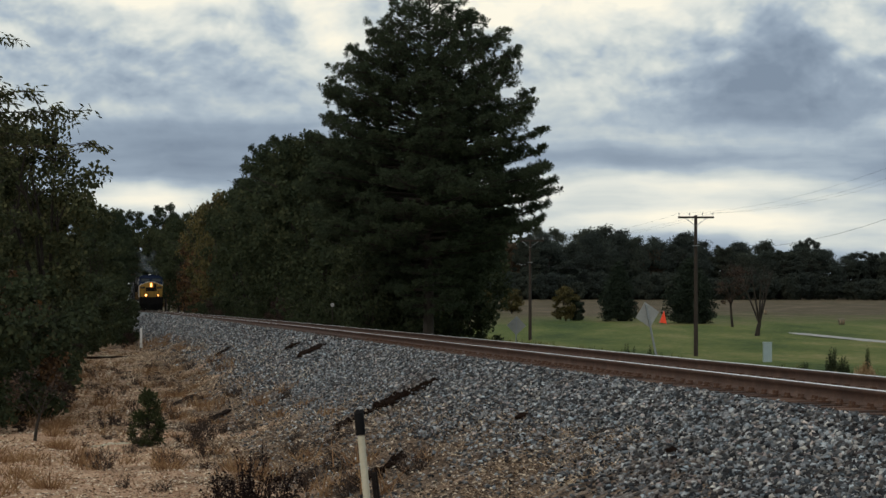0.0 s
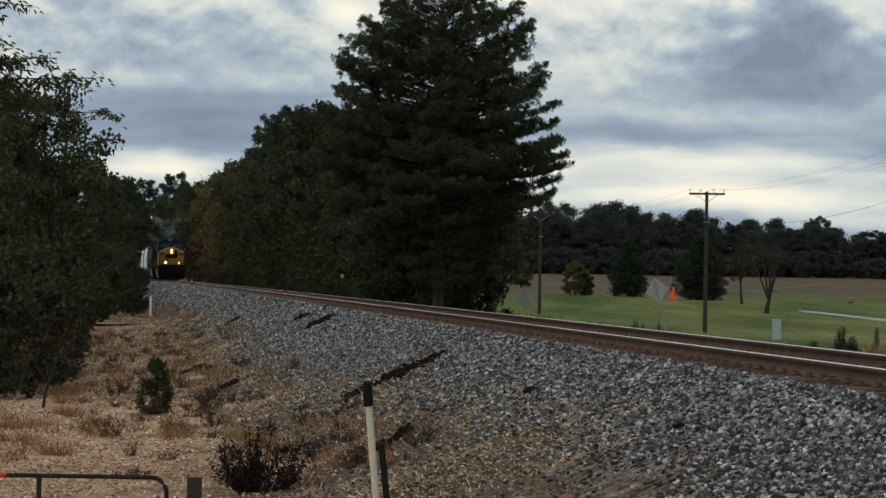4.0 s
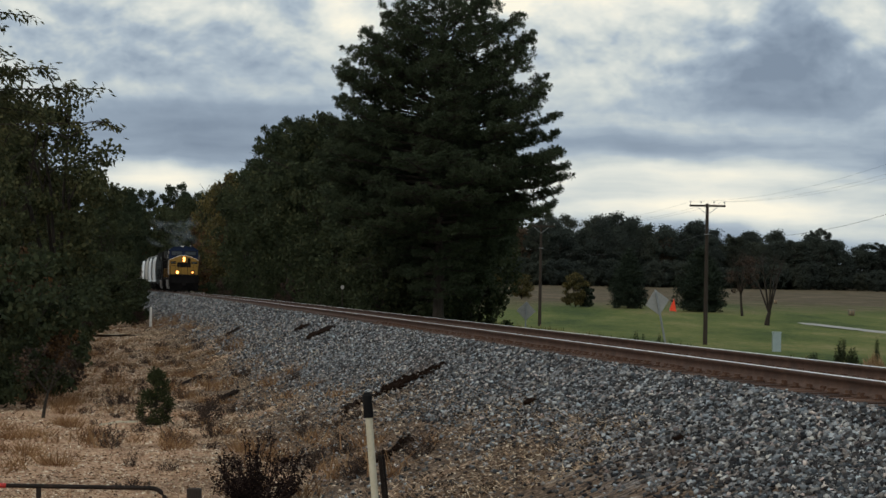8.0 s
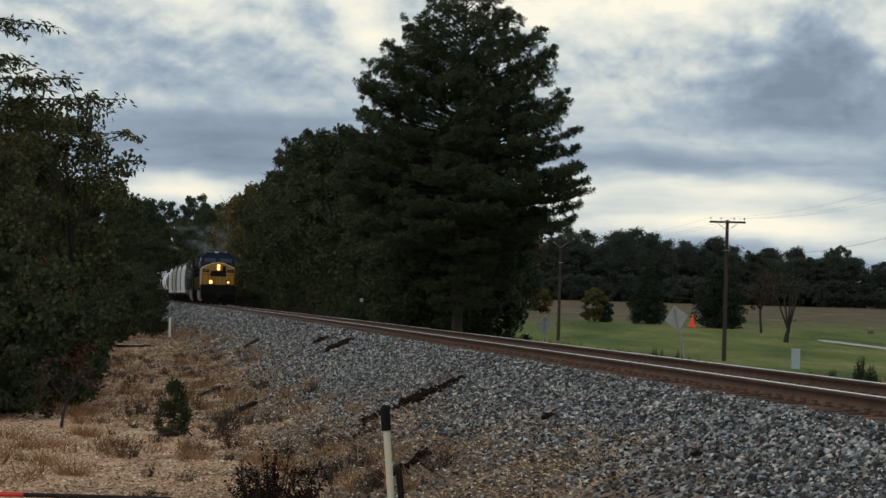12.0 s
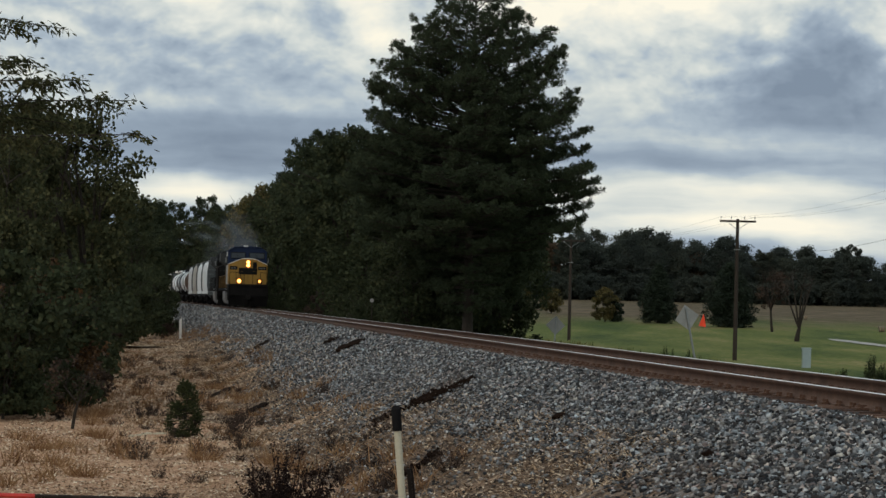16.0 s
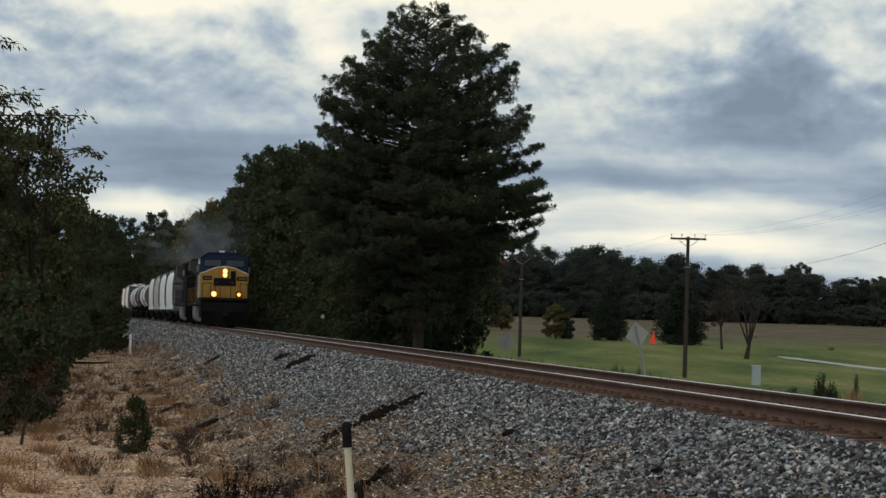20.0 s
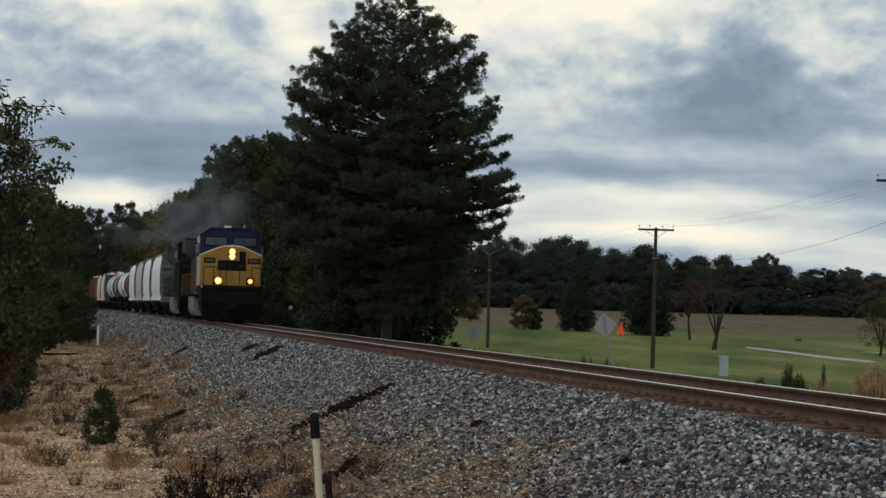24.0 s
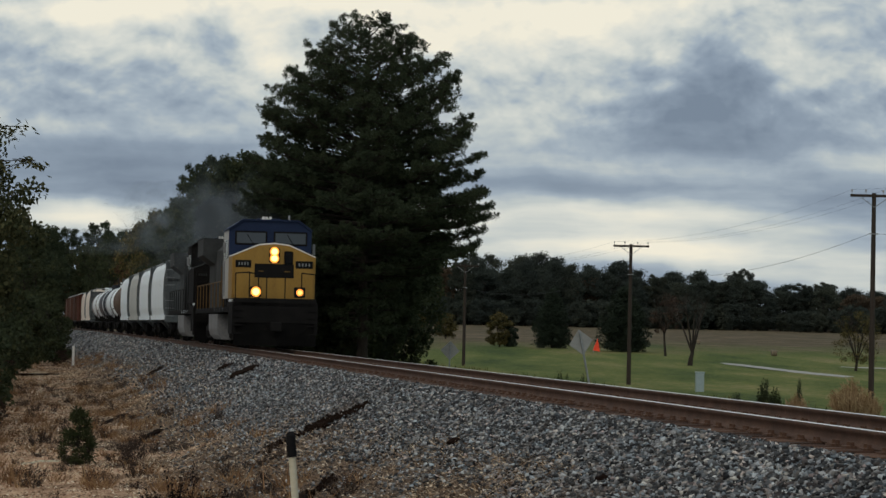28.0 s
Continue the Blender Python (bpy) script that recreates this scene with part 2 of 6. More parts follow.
    return m


M_GROUND = ground_material()
M_STONE = stone_material()
M_LITTER = material("dead_leaf", [(0.15, (0.055, 0.031, 0.020)), (0.36, (0.20, 0.115, 0.065)), (0.58, (0.44, 0.295, 0.185)), (0.80, (0.84, 0.73, 0.57))], 0.85, 0.8, 12, 0, island=0.65)
# Darker set of leaf colours for the foot of the bank.
M_SLOPELEAF = material("slope_dead_leaf", [(0.2, (0.034, 0.022, 0.015)), (0.45, (0.12, 0.076, 0.047)), (0.68, (0.29, 0.195, 0.118)), (0.88, (0.70, 0.59, 0.45))], 0.85, 0.8, 12, 0, island=0.8)
# Haze is put into the distant leaf colours: paler than the near leaves.
M_FAR = material("hazed_distant_leaves", [(0.25, (0.042, 0.052, 0.049)), (0.5, (0.060, 0.072, 0.060)), (0.75, (0.095, 0.100, 0.068))], 0.9, 0.08, 3, 0, island=0.18, obj_random=0.25, spec=0.05, trans=0.4)
M_FARBROWN = material("hazed_distant_russet_leaves", [(0.2, (0.065, 0.052, 0.042)), (0.5, (0.110, 0.082, 0.058)), (0.8, (0.15, 0.105, 0.065))], 0.9, 0.1, 3, 0, island=0.2, obj_random=0.2, spec=0.05, trans=0.4)
M_STRAW = material("dry_grass", [(0.2, (0.13, 0.075, 0.035)), (0.5, (0.28, 0.18, 0.095)), (0.8, (0.42, 0.31, 0.18))], 0.9, 2, 20, 0, island=0.6)
M_BROOM = material("dead_broom_grass", [(0.2, (0.12, 0.062, 0.032)), (0.5, (0.24, 0.135, 0.070)), (0.8, (0.40, 0.26, 0.14))], 0.95, 2, 20, 0, island=0.5, spec=0.05, trans=0.2)
M_MAT = material("matted_dead_grass", [(0.18, (0.10, 0.062, 0.041)), (0.40, (0.33, 0.222, 0.140)), (0.60, (0.60, 0.43, 0.28)), (0.80, (0.85, 0.71, 0.52))], 0.95, 0.5, 4, 0, island=0.55, spec=0.05, trans=0.15, world=True)
M_MARKER = material("yellowed_pipe_paint", [(0.25, (0.28, 0.25, 0.17)), (0.45, (0.47, 0.44, 0.33)), (0.8, (0.60, 0.58, 0.48))], 0.7, 4, 25, 0.15)
M_RAIL = material("rusty_rail_web", [(0.3, (0.044, 0.022, 0.014)), (0.55, (0.098, 0.051, 0.032)), (0.75, (0.18, 0.105, 0.068))], 0.75, 3, 40, 0.2, metal=0.25, stretch=(1, 1, 1))
M_HEAD = material("polished_rail_head", [(0.3, (0.88, 0.85, 0.82)), (0.7, (0.97, 0.95, 0.93))], 0.34, 3, 30, 0.0, metal=0.95)
M_TIE = material("creosoted_tie", [(0.3, (0.034, 0.018, 0.012)), (0.55, (0.088, 0.046, 0.030)), (0.8, (0.17, 0.098, 0.064))], 0.9, 3, 25, 0.4, obj_random=0.35, stretch=(1, 6, 6))
M_OLDTIE = material("rotten_tie", [(0.3, (0.008, 0.005, 0.004)), (0.6, (0.018, 0.011, 0.008)), (0.8, (0.045, 0.027, 0.020))], 1.0, 3, 25, 0.5, spec=0.02)
M_PINE = material("pine_needles", [(0.2, (0.030, 0.040, 0.026)), (0.5, (0.046, 0.060, 0.034)), (0.8, (0.075, 0.086, 0.046))], 0.85, 0.7, 5, 0, island=0.25, spec=0.1, trans=0.3)
M_LEAF = material("dark_green_leaves", [(0.2, (0.026, 0.034, 0.019)), (0.5, (0.042, 0.054, 0.027)), (0.8, (0.085, 0.086, 0.040))], 0.8, 0.6, 5, 0, island=0.35, spec=0.12, trans=0.3)
M_OLIVE = material("turning_leaves", [(0.2, (0.035, 0.033, 0.012)), (0.5, (0.078, 0.070, 0.022)), (0.8, (0.165, 0.125, 0.04))], 0.65, 0.6, 5, 0, island=0.6, trans=0.3)
M_ORANGE = material("autumn_leaves", [(0.2, (0.032, 0.018, 0.009)), (0.5, (0.078, 0.042, 0.018)), (0.8, (0.17, 0.085, 0.03))], 0.65, 0.6, 5, 0, island=0.6, trans=0.3)
M_BROWN = material("withered_leaves", [(0.2, (0.020, 0.013, 0.010)), (0.5, (0.045, 0.028, 0.020)), (0.8, (0.09, 0.055, 0.035))], 0.8, 2, 9, 0, island=0.6, trans=0.15)
M_CEDAR = material("cedar_foliage", [(0.2, (0.010, 0.017, 0.011)), (0.5, (0.017, 0.027, 0.016)), (0.8, (0.029, 0.041, 0.022))], 0.9, 0.8, 6, 0, island=0.5, trans=0.1)
M_SAPLING = material("young_pine_needles", [(0.2, (0.026, 0.034, 0.016)), (0.5, (0.048, 0.058, 0.026)), (0.8, (0.085, 0.086, 0.040))], 0.9, 0.8, 6, 0, island=0.5, trans=0.3, spec=0.05)
M_LEFT = material("olive_green_leaves", [(0.2, (0.030, 0.036, 0.018)), (0.5, (0.055, 0.063, 0.030)), (0.8, (0.110, 0.106, 0.048))], 0.75, 0.6, 5, 0, island=0.55, spec=0.12, trans=0.35)
M_BARK = material("grey_brown_bark", [(0.3, (0.014, 0.011, 0.009)), (0.55, (0.034, 0.027, 0.021)), (0.8, (0.070, 0.057, 0.045))], 0.95, 3, 18, 0.6, stretch=(3, 3, 0.6))
M_POLE = material("weathered_pole", [(0.3, (0.022, 0.016, 0.013)), (0.6, (0.045, 0.034, 0.027)), (0.8, (0.08, 0.062, 0.05))], 0.9, 2, 25, 0.3, stretch=(4, 4, 0.5))
M_WIRE = material("dark_cable", [(0.3, (0.02, 0.02, 0.022)), (0.7, (0.05, 0.05, 0.055))], 0.7, 3, 20, 0)
M_SIGN = material("bare_aluminium_sheet", [(0.3, (0.22, 0.22, 0.215)), (0.7, (0.36, 0.355, 0.345))], 0.6, 3, 25, 0.05, metal=0.2)
M_STEEL = material("galvanised_steel", [(0.3, (0.20, 0.21, 0.22)), (0.7, (0.36, 0.37, 0.38))], 0.5, 5, 40, 0.1, metal=0.6)
M_CABINET = material("pale_cabinet_paint", [(0.3, (0.24, 0.31, 0.32)), (0.7, (0.34, 0.41, 0.42))], 0.5, 3, 30, 0.05)
M_WHITE = material("chalky_white_paint", [(0.25, (0.42, 0.40, 0.36)), (0.45, (0.66, 0.65, 0.62)), (0.8, (0.80, 0.80, 0.78))], 0.6, 5, 30, 0.1)
M_BLACK = material("black_cap", [(0.3, (0.005, 0.005, 0.006)), (0.7, (0.014, 0.014, 0.014))], 0.8, 5, 40, 0.1, spec=0.08)
M_GATE = material("dark_gate_tube", [(0.3, (0.010, 0.008, 0.007)), (0.6, (0.026, 0.019, 0.016)), (0.8, (0.08, 0.04, 0.026))], 0.7, 8, 40, 0.1, spec=0.15)
M_RED = material("red_reflector", [(0.3, (0.35, 0.02, 0.02)), (0.7, (0.55, 0.04, 0.03))], 0.35, 5, 40, 0)
M_ORANGECLOTH = material("orange_sheeting", [(0.3, (0.66, 0.045, 0.018)), (0.7, (0.84, 0.08, 0.025))], 0.7, 3, 20, 0.1)
M_CONCRETE = material("pale_gravel_drive", [(0.3, (0.28, 0.27, 0.25)), (0.7, (0.45, 0.44, 0.41))], 0.95, 1, 15, 0.3)
M_HAY = material("weathered_hay", [(0.3, (0.10, 0.085, 0.06)), (0.7, (0.22, 0.19, 0.14))], 0.95, 3, 25, 0.4)
M_YELLOW = material("yellow_engine_paint", [(0.25, (0.135, 0.072, 0.016)), (0.45, (0.265, 0.150, 0.028)), (0.8, (0.345, 0.200, 0.038))], 0.5, 1.2, 14, 0.04, stretch=(3, 1, 0.5))
M_BLUE = material("dark_blue_engine_paint", [(0.3, (0.006, 0.012, 0.034)), (0.7, (0.012, 0.023, 0.058))], 0.6, 1.2, 14, 0.04, spec=0.15)
M_GREY = material("grey_engine_paint", [(0.3, (0.09, 0.092, 0.095)), (0.5, (0.17, 0.172, 0.175)), (0.8, (0.27, 0.272, 0.275))], 0.55, 1.0, 10, 0.06)
M_CABGREY = material("light_grey_cab_paint", [(0.25, (0.20, 0.195, 0.18)), (0.45, (0.33, 0.325, 0.30)), (0.8, (0.43, 0.425, 0.40))], 0.5, 1.0, 10, 0.06, stretch=(3, 3, 0.5))
M_SOOT = material("sooty_black_paint", [(0.3, (0.0055, 0.0055, 0.0057)), (0.6, (0.012, 0.0112, 0.0108)), (0.85, (0.034, 0.029, 0.025))], 0.9, 2, 20, 0.15, spec=0.08)
M_HOPPER = material("pale_hopper_paint", [(0.2, (0.44, 0.49, 0.52)), (0.42, (0.70, 0.76, 0.79)), (0.8, (0.80, 0.85, 0.87))], 0.45, 0.5, 6, 0.05, stretch=(3, 1, 0.25))
M_CREAM = material("cream_hopper_paint", [(0.2, (0.60, 0.53, 0.45)), (0.42, (0.84, 0.77, 0.68)), (0.8, (0.88, 0.83, 0.76))], 0.5, 0.5, 6, 0.05, stretch=(3, 1, 0.25))
M_HOPTAN = material("dull_tan_hopper_paint", [(0.2, (0.26, 0.26, 0.235)), (0.42, (0.40, 0.405, 0.375)), (0.8, (0.50, 0.505, 0.475))], 0.6, 0.5, 6, 0.05, stretch=(3, 1, 0.25))
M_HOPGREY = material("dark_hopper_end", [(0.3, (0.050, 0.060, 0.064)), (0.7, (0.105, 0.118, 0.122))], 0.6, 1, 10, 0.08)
M_HOPROOF = material("dusty_grey_hopper_roof", [(0.3, (0.20, 0.215, 0.225)), (0.7, (0.32, 0.34, 0.355))], 0.65, 1, 10, 0.08)
M_TANKRUST = material("rusty_tank_shell", [(0.3, (0.055, 0.034, 0.024)), (0.6, (0.12, 0.075, 0.05)), (0.85, (0.20, 0.14, 0.10))], 0.75, 0.8, 8, 0.1)
M_TANKBLACK = material("dark_blue_tank_shell", [(0.3, (0.012, 0.016, 0.024)), (0.7, (0.035, 0.045, 0.06))], 0.5, 0.8, 8, 0.05)
M_BOXRED = material("oxide_red_boxcar", [(0.3, (0.075, 0.025, 0.018)), (0.6, (0.15, 0.055, 0.035)), (0.85, (0.22, 0.10, 0.065))], 0.7, 0.8, 8, 0.08)
M_BOXBROWN = material("brown_boxcar", [(0.3, (0.05, 0.022, 0.015)), (0.6, (0.095, 0.045, 0.030)), (0.85, (0.15, 0.08, 0.055))], 0.7, 0.8, 8, 0.08)
M_DARKGREY = material("dark_grey_finish", [(0.3, (0.022, 0.024, 0.024)), (0.7, (0.055, 0.058, 0.058))], 0.8, 1.5, 14, 0.1, spec=0.15)
M_RUSTYELLOW = material("grimy_yellow_rail", [(0.3, (0.06, 0.034, 0.010)), (0.7, (0.17, 0.095, 0.024))], 0.8, 4, 20, 0.05)
M_GLASS = glass_material()
M_LAMP = glow("headlight_glow", (1.0, 0.50, 0.14), 5.0)
M_DITCH = glow("ditch_light_glow", (1.0, 0.46, 0.12), 5.5)
M_DIM = glow("dim_ditch_light_glow", (1.0, 0.36, 0.10), 3.2)
# Orange glow round the lenses, added in place of their halo.
M_HALO = glow("lamp_halo_glow", (1.0, 0.36, 0.06), 1.7)
M_SMOKE = smoke_material()


# ---------------------------------------------------------------- building helpers
def link_mesh(name, me, mat, parent=None, label=""):
    if mat is not None and not me.materials:
        me.materials.append(mat)
    ob = new(name, me)
    if parent is not None:
        ob.parent = parent
    if label:
        ob["label"] = label
    return ob


def part(name, bm, mat, parent=None, label="", smooth=False):
    """Links a bmesh as one mesh object under a thing or a part."""
    me = bpy.data.meshes.new(name)
    bm.normal_update()
    bm.to_mesh(me)
    bm.free()
    if smooth:
        me.shade_smooth()
    return link_mesh(name, me, mat, parent, label)


def arrays(name, verts, faces, mat, parent=None, label=""):
    """Links a mesh made from arrays of vertices and of faces with one number of corners."""
    me = bpy.data.meshes.new(name)
    verts, faces = np.asarray(verts, dtype=np.float32), np.asarray(faces, dtype=np.int32)
    k = faces.shape[1]
    me.vertices.add(len(verts))
    me.vertices.foreach_set("co", verts.ravel())
    me.loops.add(faces.size)
    me.loops.foreach_set("vertex_index", faces.ravel())
    me.polygons.add(len(faces))
    me.polygons.foreach_set("loop_start", np.arange(0, faces.size, k, dtype=np.int32))
    me.update(calc_edges=True)
    return link_mesh(name, me, mat, parent, label)


def empty(name, m, label, category, group="", kind=""):
    ob = new(name)
    ob.matrix_world = m
    ob.empty_display_size = 0.2
    return tagged(ob, label, category, group, kind)


def box(bm, x0, x1, y0, y1, z0, z1, bevel=0.0, turn=None):
    m = Matrix.LocRotScale(((x0 + x1) / 2, (y0 + y1) / 2, (z0 + z1) / 2), None, (x1 - x0, y1 - y0, z1 - z0))
    if turn is not None:
        m = turn @ m
    r = bmesh.ops.create_cube(bm, size=1.0, matrix=m)
    if bevel:
        edges = list({e for v in r["verts"] for e in v.link_edges})
        bmesh.ops.bevel(bm, geom=edges, offset=bevel, segments=2, affect="EDGES", profile=0.5)


def rod(bm, a, b, r, r2=None, sides=8):
    a, b = Vector(a), Vector(b)
    d = b - a
    m = Matrix.Translation((a + b) / 2) @ d.to_track_quat("Z", "Y").to_matrix().to_4x4()
    bmesh.ops.create_cone(bm, cap_ends=True, segments=sides, radius1=r, radius2=r if r2 is None else r2, depth=d.length, matrix=m)


def prism(bm, outline, y0, y1):
    """A solid between y0 and y1 with the outline given in x and z."""
    a = [bm.verts.new((x, y0, z)) for x, z in outline]
    b = [bm.verts.new((x, y1, z)) for x, z in outline]
    bm.faces.new(a)
    bm.faces.new(b[::-1])
    for i in range(len(a)):
        j = (i + 1) % len(a)
        bm.faces.new((a[j], a[i], b[i], b[j]))
    bmesh.ops.recalc_face_normals(bm, faces=bm.faces[:])


def tube_path(points, radii, sides=7):
    """A bent tapering tube as arrays of vertices and quads."""
    pts = [Vector(p) for p in points]
    vs, fs = [], []
    for i, p in enumerate(pts):
        d = (pts[min(i + 1, len(pts) - 1)] - pts[max(i - 1, 0)]).normalized()
        u = d.orthogonal().normalized()
        w = d.cross(u)
        for k in range(sides):
            a = 2 * math.pi * k / sides
            vs.append(p + (u * math.cos(a) + w * math.sin(a)) * radii[i])
        if i:
            for k in range(sides):
                a, b = (i - 1) * sides + k, (i - 1) * sides + (k + 1) % sides
                fs.append((a, b, b + sides, a + sides))
    return vs, fs


# ---------------------------------------------------------------- the lie of the land
def lerp(a, b, t):
    return a + (b - a) * min(max(t, 0.0), 1.0)


def track_x(y):
    """The track's centre line in plan."""
    c = min(max(y, -60.0), 700.0)
    return 8.448 - 0.1286 * y - 0.3226 * (c / 100) ** 2 - (0.0451 * (y - c) if y > 700 else 0.0)


def track_turn(y):
    """Slope of the centre line at y."""
    return -0.1286 - 0.006452 * min(max(y, -60.0), 700.0) / 100


def bank_z(x, y):
    """Height of the ground without its small bumps."""
    o = (x - track_x(y)) * 0.992
    d = abs(o) - 0.755
    if d < 0.44:
        return RAIL - 0.235       # bed between the ties, a little below their tops
    if d < 0.8:
        return RAIL - 0.2
    if o < 0:
        return RAIL - 0.2 - 0.42 * (d - 0.8) if d < 4.9 else lerp(0.128, 0.0, (d - 4.9) / 3)
    if d < 3.5:
        return RAIL - 0.2 - 0.42 * (d - 0.8)
    if d < 10:
        return lerp(0.716, -0.5, (d - 3.5) / 7)
    return lerp(-0.5, -0.65, (d - 10) / 10) + lerp(0, 1, (d - 10) / 40) * (lerp(0, 4.6, (y - 190) / 290) + lerp(0, 3.0, (y - 490) / 60))


def ground_z(x, y):
    d = abs((x - track_x(y)) * 0.992)
    rough = lerp(0.015, 0.07, (d - 4.5) / 3) if y < 260 else 0.05
    return bank_z(x, y) + rough * (noise.noise((x * 0.9, y * 0.45, 3.1)) + 0.6 * noise.noise((x * 2.3, y * 1.6, 7.7)))


def build_ground():
    ys = list(np.arange(-60, 16, 4.0)) + list(np.arange(16, 70, 0.45)) + list(np.arange(70, 200, 1.6)) + list(np.arange(200, 520, 8.0)) + [530, 560, 620, 700, 900, 1300, 2000, 3200, 4600]
    off = [-2500, -1200, -500, -250, -120, -70, -50, -38, -30] + list(np.arange(-24, -12, 1.0)) + list(np.arange(-12, 6, 0.2)) + list(np.arange(6, 24, 0.8)) + list(np.arange(24, 120, 4.0)) + [130, 160, 220, 400, 800, 1500, 2500]
    verts, tags = [], []
    for y in ys:
        c = track_x(y)
        for o in off:
            verts.append((c + o, y, ground_z(c + o, y)))
            tags.append(o)
    n, m = len(ys), len(off)
    idx = np.arange(n * m).reshape(n, m)
    faces = np.stack([idx[:-1, :-1], idx[:-1, 1:], idx[1:, 1:], idx[1:, :-1]], -1).reshape(-1, 4)
    ob = arrays("ground", verts, faces, M_GROUND)
    a = ob.data.attributes.new("offset", "FLOAT", "POINT")
    a.data.foreach_set("value", np.array(tags, dtype=np.float32))
    ob.data.shade_smooth()
    tagged(ob, "ballast bank, leaf-strewn dirt and mown green pasture", "ground", kind="structure")


def rotations(rng, n):
    """n random turns as an array of 3 x 3 matrices."""
    q = rng.normal(size=(n, 4))
    q /= np.linalg.norm(q, axis=1)[:, None]
    w, x, y, z = q.T
    return np.stack([np.stack([1 - 2 * (y * y + z * z), 2 * (x * y - z * w), 2 * (x * z + y * w)], -1),
                     np.stack([2 * (x * y + z * w), 1 - 2 * (x * x + z * z), 2 * (y * z - x * w)], -1),
                     np.stack([2 * (x * z - y * w), 2 * (y * z + x * w), 1 - 2 * (x * x + y * y)], -1)], -2)


def scatter(name, centres, sizes, rng, template, faces, mat, parent=None, label="", squash=0.0, flat=0.0):
    """Many small pieces as one mesh: the template turned at random, scaled and set at each centre."""
    n, k = len(centres), len(template)
    r = rotations(rng, n)
    t = np.broadcast_to(template, (n, k, 3))
    if squash:
        t = t * (1 + rng.uniform(-squash, squash, (n, k, 3)))
    v = np.einsum("nij,nkj->nki", r, t) * sizes[:, None, None]
    if flat:
        v[:, :, 2] *= flat
    v = v + centres[:, None, :]
    f = (np.asarray(faces)[None] + (np.arange(n) * k)[:, None, None]).reshape(-1, len(faces[0]))
    return arrays(name, v.reshape(-1, 3), f, mat, parent, label)


OCTA = np.array([(1, 0.3, 0.1), (-0.9, -0.2, 0.2), (0.1, 0.9, -0.2), (-0.2, -0.85, 0.1), (0.2, 0.1, 0.75), (-0.1, 0, -0.7)])
OCTA_F = [(0, 2, 4), (2, 1, 4), (1, 3, 4), (3, 0, 4), (2, 0, 5), (1, 2, 5), (3, 1, 5), (0, 3, 5)]
CHUNK = np.array([(-0.8, -0.6, -0.5), (0.7, -0.7, -0.45), (0.85, 0.6, -0.55), (-0.65, 0.7, -0.5), (-0.6, -0.55, 0.5), (0.6, -0.45, 0.6), (0.5, 0.55, 0.45), (-0.7, 0.45, 0.6)])
CHUNK_F = [(3, 2, 1, 0), (4, 5, 6, 7), (0, 1, 5, 4), (1, 2, 6, 5), (2, 3, 7, 6), (3, 0, 4, 7)]
LEAF4 = np.array([(0, 0, 0), (0.5, 0.32, 0.06), (1, 0, 0), (0.5, -0.32, 0.06)]) - (0.5, 0, 0)
LEAF4_F = [(0, 1, 2, 3)]


def bank_points(rng, n, y0, y1, o0, o1, power=1.0):
    y = y0 + (y1 - y0) * rng.random(n) ** power
    o = o0 + (o1 - o0) * rng.random(n)
    x = np.array([track_x(a) for a in y]) + o
    z = np.array([ground_z(a, b) for a, b in zip(x, y)])
    return np.stack([x, y, z], 1), o


def wander(p):
    """A slow sideways swing of the bank's foot, so that stones and leaves interlock."""
    return np.array([noise.noise((a[0] * 0.55, a[1] * 0.22, 9.0)) + 0.7 * noise.noise((a[0] * 1.7, a[1] * 0.8, 2.0)) for a in p])


def build_ballast():
    rng = np.random.default_rng(5)
    p1, o1 = bank_points(rng, 84000, 18.5, 62, -5.9, -1.32, 1.25)
    o1 = o1 + wander(p1) * 1.1 - np.clip((60 - p1[:, 1]) / 25, 0, 1) * 1.1
    keep = rng.random(len(o1)) < np.clip((o1 + 5.2) / 1.7, 0.14, 1) ** 1.3
    p1 = p1[keep]
    p2, o2 = bank_points(rng, 50000, 60, 300, -5.8, -1.32, 1.5)
    o2 = o2 + wander(p2) * 1.1
    p2 = p2[rng.random(len(o2)) < np.clip((o2 + 5.2) / 1.4, 0.02, 1)]
    p3, o3 = bank_points(rng, 9000, 18, 60, -1.35, 1.4)
    small = rng.random(len(p1)) ** 1.6
    p = np.concatenate([p1, p3])
    s = np.concatenate([0.0165 + 0.024 * small, rng.uniform(0.016, 0.03, len(p3))])
    p[:, 2] += s * 0.35
    ob = scatter("ballast", p, s, rng, CHUNK * (1.15, 0.95, 0.8), CHUNK_F, M_STONE, squash=0.6, flat=0.8)
    tagged(ob, "crushed grey granite ballast stones on the track bank", "ballast", kind="stuff")
    s = rng.uniform(0.025, 0.05, len(p2)) * (0.7 + p2[:, 1] / 200)
    p2[:, 2] += s * 0.35
    ob = scatter("ballast", p2, s, rng, OCTA, OCTA_F, M_STONE, squash=0.4)
    tagged(ob, "crushed grey granite ballast stones further along the bank", "ballast", kind="stuff")


